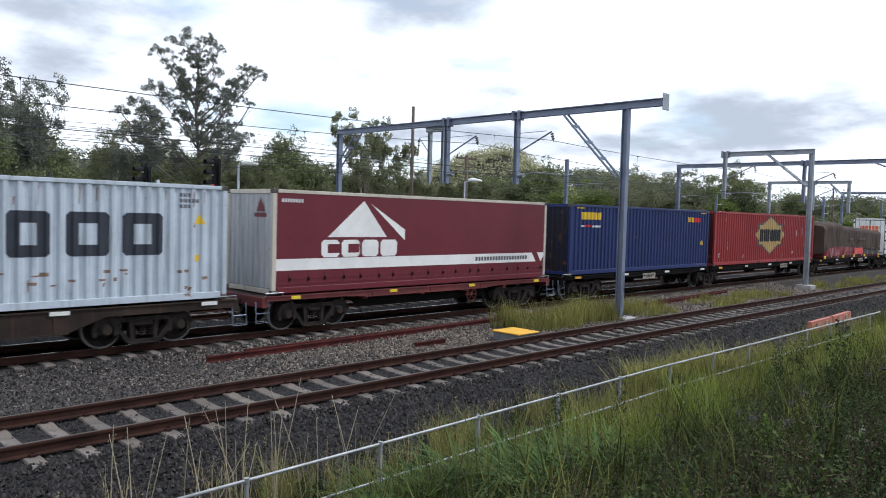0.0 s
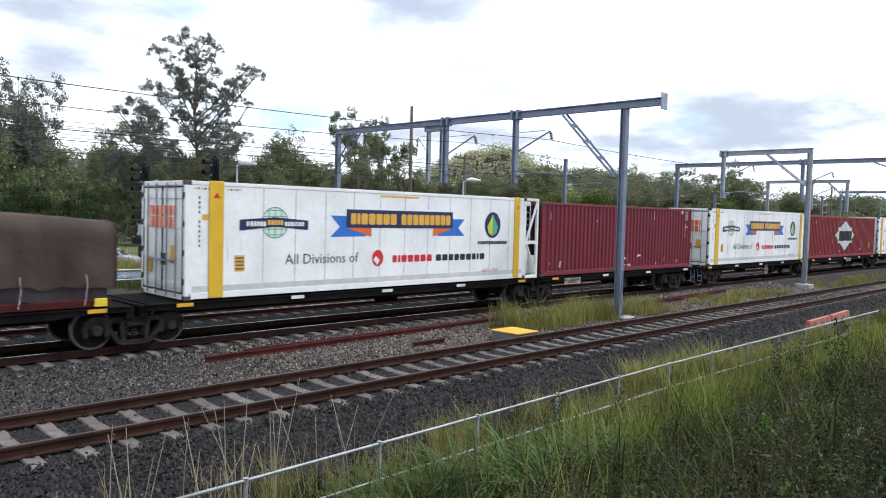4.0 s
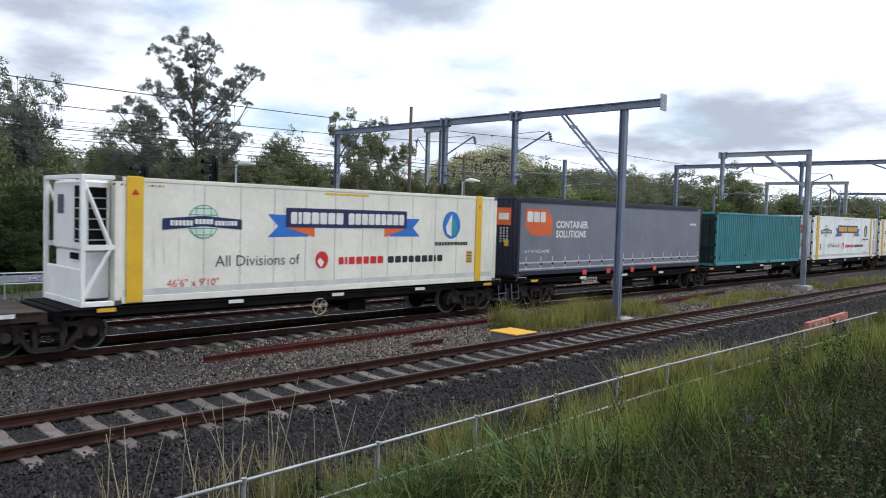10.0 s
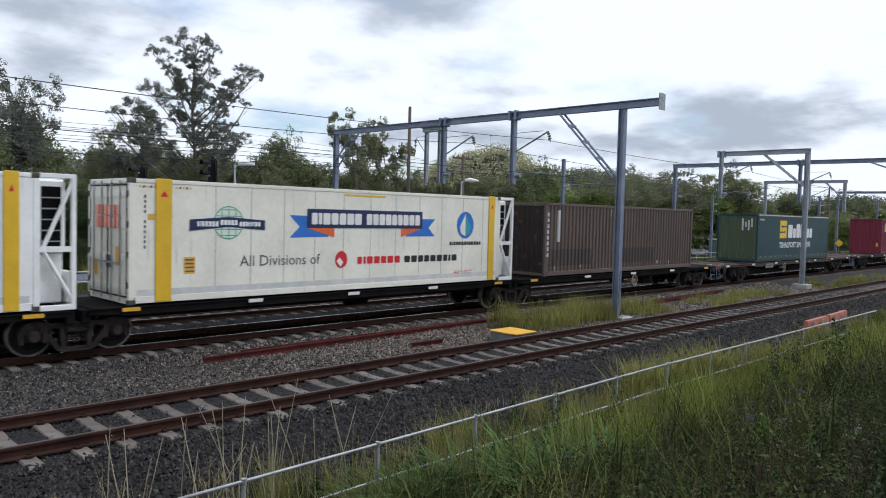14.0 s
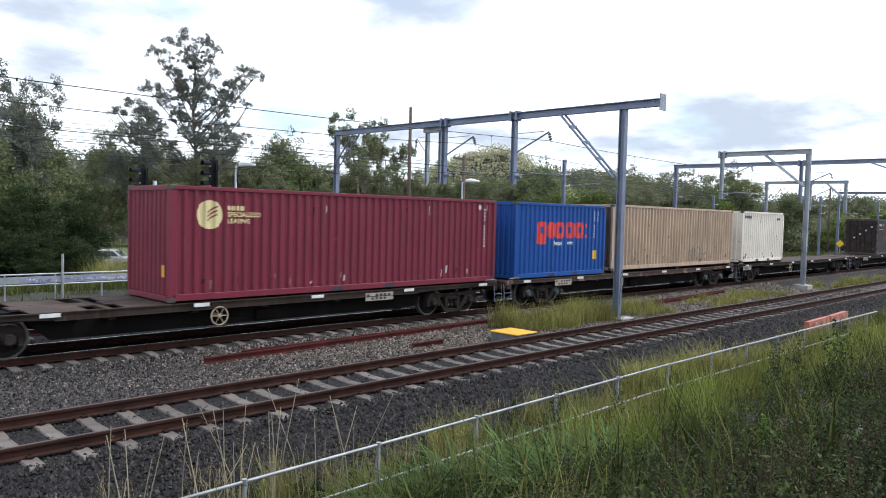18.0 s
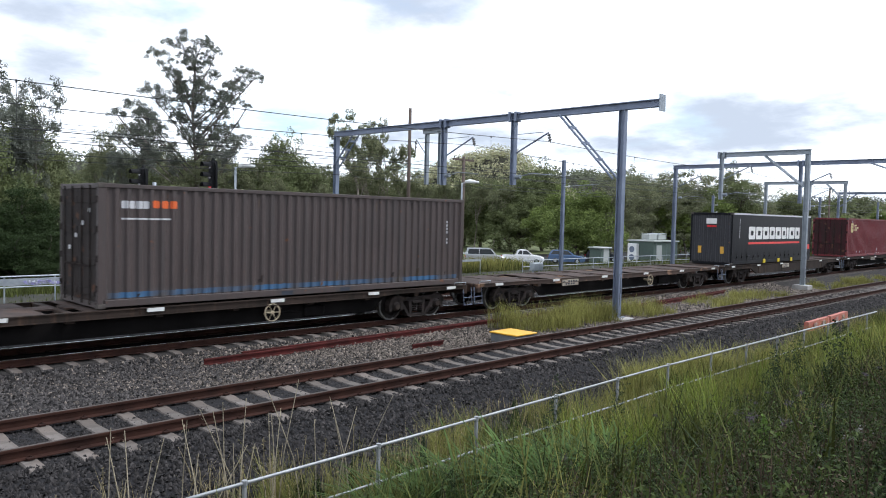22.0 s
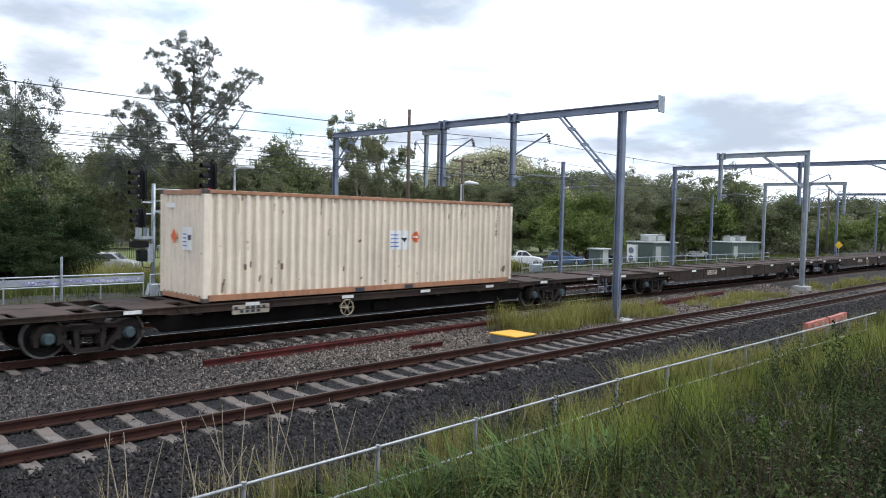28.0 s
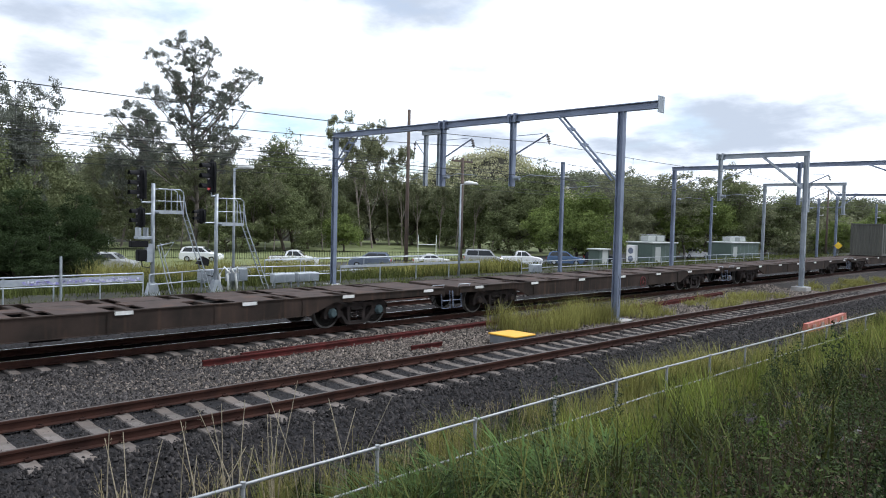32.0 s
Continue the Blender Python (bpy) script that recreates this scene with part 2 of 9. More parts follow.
M_GUM = leafy("gum_leaves", (0.23, 0.245, 0.205), 0.4, 0.38)
M_BUSH = leafy("broad_leaves", (0.19, 0.218, 0.10))
M_DEEP = leafy("deep_green_leaves", (0.045, 0.068, 0.026))
M_DARKLEAF = leafy("dark_leaves", (0.20, 0.22, 0.112))
M_BRIGHT = leafy("bright_leaves", (0.21, 0.265, 0.08))
M_OLIVE = leafy("olive_leaves", (0.255, 0.27, 0.155), 0.4, 0.35)
# Distance haze is put into the colour of the hills' foliage.
M_HILLA = leafy("haze_paled_hill_foliage", (0.55, 0.54, 0.33))
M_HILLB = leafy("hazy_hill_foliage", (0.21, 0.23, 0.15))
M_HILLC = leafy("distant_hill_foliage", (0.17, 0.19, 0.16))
M_GRASS = leafy("long_green_grass", (0.095, 0.112, 0.03), 0.6, 0.22)
M_GRASS2 = leafy("yellow_green_grass", (0.21, 0.21, 0.06), 0.65, 0.25)
M_STRAW = leafy("dry_grass", (0.42, 0.35, 0.19), 0.35, 0.2)
M_WEED = leafy("weed_leaves", (0.038, 0.058, 0.026), 0.5, 0.2)
M_BANKMID = leafy("mid_green_bank_leaves", (0.075, 0.10, 0.03), 0.6, 0.2)
M_BANKLEAF = leafy("mixed_bank_leaves", (0.044, 0.063, 0.021), 0.8, 0.15)
M_STRAP = leafy("strap_leaves", (0.085, 0.135, 0.04), 0.55)
M_SUNGRASS = leafy("straw_yellow_grass", (0.29, 0.28, 0.09), 0.35)
M_VERGE = leafy("bright_yellow_green_grass", (0.30, 0.29, 0.09), 0.5)
M_LIMEWEED = leafy("lime_green_weed_leaves", (0.15, 0.24, 0.05), 0.4)
M_DEADLEAF = leafy("brown_withered_leaves", (0.085, 0.06, 0.042), 0.5, 0.15)
M_PALESEED = surf("pale_grey_seed_fluff", (0.22, 0.21, 0.20), (0.16, 0.15, 0.145), 9.0, 0.9, island=0.3)
M_FLOWER = surf("violet_flower", (0.095, 0.075, 0.098), (0.06, 0.05, 0.06), 9.0, 0.8, island=0.3)


def glass(name, c, rough=0.05):
    m = bpy.data.materials.new(name)
    m.use_nodes = True
    b = m.node_tree.nodes["Principled BSDF"]
    b.inputs["Base Color"].default_value = (*c, 1)
    b.inputs["Roughness"].default_value = rough
    b.inputs["Specular IOR Level"].default_value = 0.35
    return m


M_REDLIT = glass("lit_red_lens", (0.5, 0.01, 0.01))
M_REDLIT.node_tree.nodes["Principled BSDF"].inputs["Emission Color"].default_value = (1.0, 0.03, 0.02, 1)
M_REDLIT.node_tree.nodes["Principled BSDF"].inputs["Emission Strength"].default_value = 0.22
M_GLASS = glass("dark_car_glass", (0.02, 0.024, 0.026))


# ---- geometry helpers ----
class Geo:
    """Collects vertices and faces of one mesh."""

    def __init__(self):
        self.v, self.f = [], []

    def add(self, vs, fs):
        k = len(self.v)
        self.v.extend(vs)
        self.f.extend([tuple(i + k for i in f) for f in fs])
        return self

    def box(self, x0, x1, y0, y1, z0, z1, c=0.0):
        """A box; c: chamfer of its edges along x and of its corners."""
        x0, x1, y0, y1, z0, z1 = min(x0, x1), max(x0, x1), min(y0, y1), max(y0, y1), min(z0, z1), max(z0, z1)
        if c <= 0:
            vs = [(x, y, z) for x in (x0, x1) for y in (y0, y1) for z in (z0, z1)]
            return self.add(vs, [(0, 1, 3, 2), (4, 6, 7, 5), (0, 4, 5, 1), (2, 3, 7, 6), (0, 2, 6, 4), (1, 5, 7, 3)])
        ring = [(y0 + c, z0), (y1 - c, z0), (y1, z0 + c), (y1, z1 - c), (y1 - c, z1), (y0 + c, z1), (y0, z1 - c), (y0, z0 + c)]
        cy, cz = (y0 + y1) / 2, (z0 + z1) / 2
        ky, kz = 1 - 2 * c / max(y1 - y0, 1e-6), 1 - 2 * c / max(z1 - z0, 1e-6)
        small = [(cy + (y - cy) * ky, cz + (z - cz) * kz) for y, z in ring]
        vs = []
        for x, rg in ((x0, small), (x0 + c, ring), (x1 - c, ring), (x1, small)):
            vs += [(x, y, z) for y, z in rg]
        fs = [tuple(range(7, -1, -1)), tuple(range(24, 32))]
        for a in range(3):
            for i in range(8):
                j = (i + 1) % 8
                fs.append((a * 8 + i, a * 8 + j, a * 8 + 8 + j, a * 8 + 8 + i))
        return self.add(vs, fs)

    def tube(self, pts, radii, n=8, caps=True):
        pts = [Vector(q) for q in pts]
        if not isinstance(radii, (list, tuple)):
            radii = [radii] * len(pts)
        vs, fs = [], []
        for i, (q, r) in enumerate(zip(pts, radii)):
            d = (pts[min(i + 1, len(pts) - 1)] - pts[max(i - 1, 0)])
            d = d.normalized() if d.length > 1e-9 else Vector((0, 0, 1))
            a = d.cross(Vector((0, 0, 1)) if abs(d.z) < 0.9 else Vector((1, 0, 0))).normalized()
            b = d.cross(a)
            for k in range(n):
                w = 2 * math.pi * k / n
                vs.append(tuple(q + a * (r * math.cos(w)) + b * (r * math.sin(w))))
        for i in range(len(pts) - 1):
            for k in range(n):
                j = (k + 1) % n
                fs.append((i * n + k, i * n + j, (i + 1) * n + j, (i + 1) * n + k))
        if caps:
            fs.append(tuple(range(n - 1, -1, -1)))
            fs.append(tuple(range((len(pts) - 1) * n, len(pts) * n)))
        return self.add(vs, fs)

    def prism(self, poly, a, b, axis="y"):
        """A flat outline carried from a to b along an axis; the outline lies in the two other axes, in order."""
        n = len(poly)
        put = {"x": lambda u, v, w: (w, u, v), "y": lambda u, v, w: (u, w, v), "z": lambda u, v, w: (u, v, w)}[axis]
        vs = [put(u, v, a) for u, v in poly] + [put(u, v, b) for u, v in poly]
        fs = [tuple(range(n)), tuple(range(2 * n - 1, n - 1, -1))] + [(i, i + n, (i + 1) % n + n, (i + 1) % n) for i in range(n)]
        return self.add(vs, fs)

    def ring(self, centre, r_out, r_in, a, b, n=20):
        """A flat ring round the y axis, from y = a to y = b."""
        cx, cz = centre
        vs = []
        for y in (a, b):
            for r in (r_out, r_in):
                vs += [(cx + r * math.cos(2 * math.pi * k / n), y, cz + r * math.sin(2 * math.pi * k / n)) for k in range(n)]
        fs = []
        for k in range(n):
            j = (k + 1) % n
            fs += [(k, j, n + j, n + k), (2 * n + k, 3 * n + k, 3 * n + j, 2 * n + j), (k, 2 * n + k, 2 * n + j, j), (n + k, n + j, 3 * n + j, 3 * n + k)]
        return self.add(vs, fs)

    def mesh(self, name, material, smooth=False):
        me = bpy.data.meshes.new(name)
        me.from_pydata(self.v, [], self.f)
        if not isinstance(material, (list, tuple)):
            me.materials.append(material)
        bm = bmesh.new()
        bm.from_mesh(me)
        bmesh.ops.recalc_face_normals(bm, faces=bm.faces)
        bm.to_mesh(me)
        bm.free()
        if smooth:
            me.polygons.foreach_set("use_smooth", [True] * len(me.polygons))
        return me


def raw_mesh(name, verts, faces, material, smooth=False):
    """A large mesh from arrays: all faces have the same number of corners."""
    verts, faces = np.asarray(verts, dtype=np.float32), np.asarray(faces, dtype=np.int32)
    me = bpy.data.meshes.new(name)
    k = faces.shape[1]
    me.vertices.add(len(verts))
    me.vertices.foreach_set("co", verts.ravel())
    me.loops.add(faces.size)
    me.loops.foreach_set("vertex_index", faces.ravel())
    me.polygons.add(len(faces))
    me.polygons.foreach_set("loop_start", np.arange(0, faces.size, k, dtype=np.int32))
    me.polygons.foreach_set("loop_total", np.full(len(faces), k, dtype=np.int32))
    if smooth:
        me.polygons.foreach_set("use_smooth", np.ones(len(faces), dtype=bool))
    me.update(calc_edges=True)
    me.materials.append(material)
    return me


def part(name, geo, material, parent, label="", smooth=False, at=None):
    """One mesh object under a thing or a part. geo: a Geo, or a mesh that alike pieces share."""
    me = geo if isinstance(geo, bpy.types.Mesh) else geo.mesh(name, material, smooth)
    ob = new(name, me)
    ob.parent = parent
    if at is not None:
        ob.matrix_basis = at
    if label:
        ob["label"] = label
    return ob


def thing(name, label, category, group="", m=None, kind="", data=None):
    ob = new(name, data)
    if data is None:
        ob.empty_display_size = 0.2
    if m is not None:
        ob.matrix_basis = m
    return tagged(ob, label, category, group, kind)


def words(text, size, depth=0.002, bold=0.0):
    """The mesh of a line of writing in the built-in font: x to the right, z up, flat in y, from its left foot."""
    cu = bpy.data.curves.new("writing", "FONT")
    cu.body, cu.size, cu.extrude, cu.offset = text, size, depth / 2, bold
    cu.resolution_u = 2
    tmp = bpy.data.objects.new("writing", cu)
    scene.collection.objects.link(tmp)
    dg = bpy.context.evaluated_depsgraph_get()
    me = bpy.data.meshes.new_from_object(tmp.evaluated_get(dg))
    bpy.data.objects.remove(tmp)
    bpy.data.curves.remove(cu)
    me.transform(Matrix(((1, 0, 0, 0), (0, 0, -1, 0), (0, 1, 0, 0), (0, 0, 0, 1))))
    return me
# ---- ground ----
PROFILE = [(-400, 6), (-60, 3.0), (-8, 2.1), (-1, 1.85), (1.2, 1.65), (3.0, 1.0), (5.0, 0.15), (6.2, -0.22), (8.3, -0.32), (9.2, -0.28), (13.2, -0.34), (16.4, -0.33),
           (25.0, -0.36), (26.5, -0.50), (30, -0.32), (34, -0.32), (38, -0.65), (44, -1.45), (52, -2.2), (60, -2.33), (130, -2.38), (400, -1.0), (3500, 0)]


def ground_z(y):
    for (a, za), (b, zb) in zip(PROFILE, PROFILE[1:]):
        if a <= y <= b:
            return za + (zb - za) * (y - a) / (b - a)
    return PROFILE[-1][1]


def lumps(x, y):
    return noise.noise(Vector((x * 0.35, y * 0.35, 0))) * 0.10 + noise.noise(Vector((x * 1.1, y * 1.1, 5))) * 0.04


def build_ground():
    xs = [-900, -200, -60, -20] + [-8 + 0.8 * i for i in range(61)] + [44, 52, 64, 80, 110, 160, 260, 500, 1200, 3500]
    ys = sorted({y for y, _ in PROFILE} | {round(-1 + 0.5 * i, 2) for i in range(20)} | {14.5, 28, 32, 36, 48, 56, 80, 100, 200, 800, 1600})
    soft = lambda x, y: lumps(x, y) * (1.0 if y < 8 else 0.25) if -10 < x < 60 and -2 < y < 60 else 0.0
    vs = [(x, y, ground_z(y) + soft(x, y)) for y in ys for x in xs]
    n = len(xs)
    fs = [(j * n + i, j * n + i + 1, (j + 1) * n + i + 1, (j + 1) * n + i) for j in range(len(ys) - 1) for i in range(n - 1)]
    thing("ground", "sloping earth verge with rough green grass beside the railway", "ground", kind="structure", data=raw_mesh("ground", vs, fs, M_SOIL, True))


def strip(name, label, profile, material, x0, x1, step, rough, category="ground"):
    """A bed of given cross-section along the railway, uneven by rough metres."""
    n = int((x1 - x0) / step) + 1
    vs, fs, k = [], [], len(profile)
    for i in range(n):
        x = x0 + (x1 - x0) * i / (n - 1)
        for j, (y, z) in enumerate(profile):
            e = rough * noise.noise(Vector((x * 0.83 + 0.37, y * 0.91 + 0.21, 1.3))) if 0 < j < k - 1 else 0
            vs.append((x, y + e * 0.6, z + e))
    for i in range(n - 1):
        for j in range(k - 1):
            fs.append((i * k + j, (i + 1) * k + j, (i + 1) * k + j + 1, i * k + j + 1))
    return thing(name, label, category, kind="structure", data=raw_mesh(name, vs, fs, material, True))


def fine(a, b, n):
    return [a + (b - a) * i / n for i in range(n + 1)]


build_ground()
bed_near = [(8.0, -0.45)] + [(y, max(-0.30, min(0.166, -0.30 + (y - 8.35) * 0.335))) for y in fine(8.3, 9.9, 8)] + [(y, 0.166) for y in fine(10.1, 12.5, 10)] \
    + [(12.8, 0.07), (13.1, -0.06), (13.5, -0.2), (13.9, -0.29), (14.2, -0.5)]
strip("ballast_bed_1", "dark grey crushed stone ballast bed under the nearest track", bed_near, M_BALLAST, -6, 200, 0.3, 0.02)
bed_main = [(13.6, -0.55)] + [(y, -0.285 + 0.02 * math.sin(y * 3)) for y in fine(13.9, 16.6, 9)] + [(16.9, -0.26), (17.2, -0.21), (17.32, -0.15)] + [(y, -0.208 + MAIN_Z) for y in fine(17.45, 24.0, 22)] + [(24.4, -0.16), (25.2, -0.44), (25.7, -0.6)]
strip("ballast_bed_2", "paler grey-brown crushed stone ballast bed under the two main tracks", bed_main, M_BALLAST2, -6, 200, 0.3, 0.015)
strip("ballast_bed_3", "oil-stained ballast between the rails of the train's track, darkened for its shade", [(y, z + MAIN_Z) for y, z in ((18.0, -0.3), (18.04, -0.16), (18.4, -0.15), (18.7, -0.148), (19.1, -0.15), (19.36, -0.16), (19.4, -0.3))], M_OILYSHADE, -6, 200, 0.5, 0.004)
# Dark strip: the train's shade is put into the ballast colour.
strip("ballast_bed_4", "ballast between and beyond the main tracks, darkened for the train's shade", [(y, z + MAIN_Z) for y, z in ((19.87, -0.3), (19.95, -0.188), (21, -0.186), (22.2, -0.184), (23.2, -0.186), (24.0, -0.188), (24.1, -0.3))], M_BALLAST, -6, 200, 0.5, 0.004)
thing("playing_field", "mown green grass of a playing field beyond the car park", "field", kind="structure",
      data=Geo().box(10, 150, 74, 135, -2.6, -2.34).mesh("playing_field", M_FIELD))
thing("car_park", "grey asphalt car park with parked cars", "car park", kind="structure",
      data=Geo().box(-10, 135, 55, 71, -2.6, -2.31).mesh("car_park", M_ASPHALT))

# ---- tracks ----
RAIL_OUTLINE = [(-0.07, 0), (0.07, 0), (0.07, 0.012), (0.012, 0.03), (0.012, 0.115), (0.036, 0.125), (0.036, 0.155), (0.028, 0.162), (-0.028, 0.162), (-0.036, 0.155), (-0.036, 0.125),
                (-0.012, 0.115), (-0.012, 0.03), (-0.07, 0.012)]
SLEEPER_OUTLINE = [(-1.25, 0), (1.25, 0), (1.25, 0.16), (1.2, 0.19), (0.95, 0.195), (0.55, 0.195), (0.4, 0.17), (-0.4, 0.17), (-0.55, 0.195), (-0.95, 0.195), (-1.2, 0.19), (-1.25, 0.16)]


def sleeper_mesh():
    g = Geo()
    n = len(SLEEPER_OUTLINE)
    vs = []
    for x, k in ((-0.11, 0.0), (-0.095, 1.0), (0.095, 1.0), (0.11, 0.0)):
        vs += [(x, y, z if k else z * 0.9) for y, z in SLEEPER_OUTLINE]
    fs = [tuple(range(n)), tuple(range(4 * n - 1, 3 * n - 1, -1))]
    for a in range(3):
        fs += [(a * n + i, a * n + (i + 1) % n, (a + 1) * n + (i + 1) % n, (a + 1) * n + i) for i in range(n)]
    return g.add(vs, fs).mesh("sleeper", M_SLEEPER)


def clip_mesh():
    g = Geo()
    for sgn in (-1, 1):
        g.box(-0.05, 0.05, sgn * 0.06, sgn * 0.13, 0.0, 0.035, 0.008)
        g.tube([(-0.03, sgn * 0.07, 0.03), (0.0, sgn * 0.1, 0.055), (0.03, sgn * 0.08, 0.03)], 0.009, 5)
    return g.mesh("rail_clip", M_RAIL)


SLEEPER_ME, CLIP_ME = sleeper_mesh(), clip_mesh()


def railway(name, label, cy, z, first, count, clips, head):
    tr = thing(name, label, "railway track", m=pose(0, cy, z), kind="structure")
    for s in (-1, 1):
        part("rail", Geo().prism([(s * 0.7525 + y, zz - 0.162) for y, zz in RAIL_OUTLINE], -10, 200, "x"), M_RAIL, tr)
        part("rail_head", Geo().box(-10, 200, s * 0.7525 - 0.027, s * 0.7525 + 0.027, -0.003, 0.003), head, tr, "worn steel running surface")
    for i in range(count):
        x = first + 0.6 * i
        part("sleeper", SLEEPER_ME, None, tr, at=pose(x + random.uniform(-0.015, 0.015), random.uniform(-0.015, 0.015), -0.362 + random.uniform(-0.008, 0.004), 0, 0, random.uniform(-0.6, 0.6)))
        if i < clips:
            for s in (-1, 1):
                part("rail_clip", CLIP_ME, None, tr, at=pose(x, s * 0.7525, -0.155))
    return tr


railway("track_1", "rusty single track on pale concrete sleepers in dark ballast", NEAR_Y, NEAR_Z, 1.25, 150, 60, M_HEAD)
railway("track_2", "rusty main track on concrete sleepers under the goods train", MAIN_Y, MAIN_Z, 3.1, 110, 40, M_SHINE)
railway("track_3", "rusty main track on concrete sleepers behind the goods train", SECOND_Y, MAIN_Z, 3.3, 110, 0, M_SHINE)


def loose_rail(x0, y0, x1, y1, z, label):
    g = Geo()
    L = math.hypot(x1 - x0, y1 - y0)
    g.prism(RAIL_OUTLINE, 0, L, "x")
    thing("loose_rail", label, "rail", "spare rails lying between the tracks", pose(x0, y0, z, 0, 0, math.degrees(math.atan2(y1 - y0, x1 - x0))), data=g.mesh("loose_rail", M_OLDRAIL))


loose_rail(8.7, 16.55, 22.5, 17.05, -0.27, "long dark red rusty rail lying on the ballast")
loose_rail(9.9, 16.85, 26, 17.22, -0.27, "second dark red rusty rail lying beside the first")
loose_rail(25.5, 16.3, 39.0, 17.2, -0.27, "dark red rusty spare rail lying on stones")
loose_rail(25.9, 16.05, 38.2, 16.9, -0.27, "dark red rusty spare rail lying on stones")
loose_rail(14.1, 15.0, 15.3, 15.0, -0.27, "short rusty offcut of rail on the ballast")


# ---- overhead line portals ----
def h_beam(g, p0, p1, w, d, t=0.03):
    """A rolled H section from p0 to p1: two flanges of width w, d apart, and a web. Along x, y or z only."""
    (x0, y0, z0), (x1, y1, z1) = p0, p1
    a, b, e = w / 2, d / 2, t / 2
    outline = [(-a, -b), (a, -b), (a, -b + t), (e, -b + t), (e, b - t), (a, b - t), (a, b), (-a, b), (-a, b - t), (-e, b - t), (-e, -b + t), (-a, -b + t)]
    if z0 != z1:
        g.prism([(x0 + u, y0 + v) for u, v in outline], z0, z1, "z")
    else:
        g.prism([(x0 + u, z0 + v) for u, v in outline], y0, y1, "y")
    return g


def portal(x, posts, y0, y1, top, drops, arms, braces, plate, label, material=None, plinths=()):
    material = material or M_POST
    ga = thing("overhead_line_portal", label, "railway gantry", "overhead line portals", pose(x, 0, 0))
    for y, base in posts:
        part("post", h_beam(Geo(), (0, y, base), (0, y, top - 0.14), 0.22, 0.25), material, ga)
        part("base_plate", Geo().box(-0.22, 0.22, y - 0.25, y + 0.25, base, base + 0.03, 0.01), material, ga)
    for y, z0, z1 in plinths:
        part("plinth", Geo().box(-0.42, 0.42, y - 0.42, y + 0.42, z0, z1, 0.03), M_CONCRETE, ga, "grey concrete footing")
    part("beam", h_beam(Geo(), (0, y0, top), (0, y1, top), 0.22, 0.28), material, ga)
    if plate:
        part("end_plate", Geo().box(-0.22, 0.22, y0 - 0.03, y0, top - 0.3, top + 0.3, 0.01), M_STEEL, ga, "pale steel end plate")
    for y, bottom in drops:
        dr = part("drop_post", h_beam(Geo(), (0, y, bottom), (0, y, top + 0.16), 0.2, 0.2, 0.02), material, ga)
        for q in (-0.22, 0.1):
            part("clamp", Geo().box(-0.17, 0.17, y + q, y + q + 0.12, top - 0.2, top + 0.2, 0.01), material, dr)
    for y, side, zt, zl in arms:
        ye = y + side * 1.75
        arm = part("cantilever_arm", Geo().tube([(0, y + side * 0.1, zt - 0.75), (0, ye, zt)], 0.035, 8).tube([(0, y + side * 0.1, zt + 0.02), (0, ye + side * -0.25, zt + 0.04)], 0.014, 6), material, ga)
        part("insulator", Geo().tube([(0, ye, zt), (0, ye + side * 0.12, zt - 0.42)], [0.02, 0.02], 6).tube([(0, ye + side * 0.02, zt - 0.08), (0, ye + side * 0.035, zt - 0.12)], 0.07, 10)
             .tube([(0, ye + side * 0.05, zt - 0.18), (0, ye + side * 0.065, zt - 0.22)], 0.07, 10).tube([(0, ye + side * 0.08, zt - 0.28), (0, ye + side * 0.095, zt - 0.32)], 0.07, 10), M_PORCELAIN, arm)
        part("registration_arm", Geo().tube([(0.0, y + side * 0.3, zl), (0, y + side * 0.9, zl + 0.12), (0, y + side * 2.1, zl + 0.02)], 0.02, 6).tube([(0, y + side * 0.1, zl - 0.02), (0, y + side * 0.35, zl)], 0.09, 10), M_STEEL, arm)
    for ya, za, yb, zb in braces:
        for dx in (-0.19, 0.19):
            part("brace", Geo().tube([(dx, ya, za), (dx, yb, zb)], 0.045, 6), material, ga)
        for k in (0.3, 0.55, 0.8):
            part("lacing_plate", Geo().box(-0.2, 0.2, ya + (yb - ya) * k - 0.06, ya + (yb - ya) * k + 0.06, za + (zb - za) * k - 0.05, za + (zb - za) * k + 0.05), material, ga)
    return ga


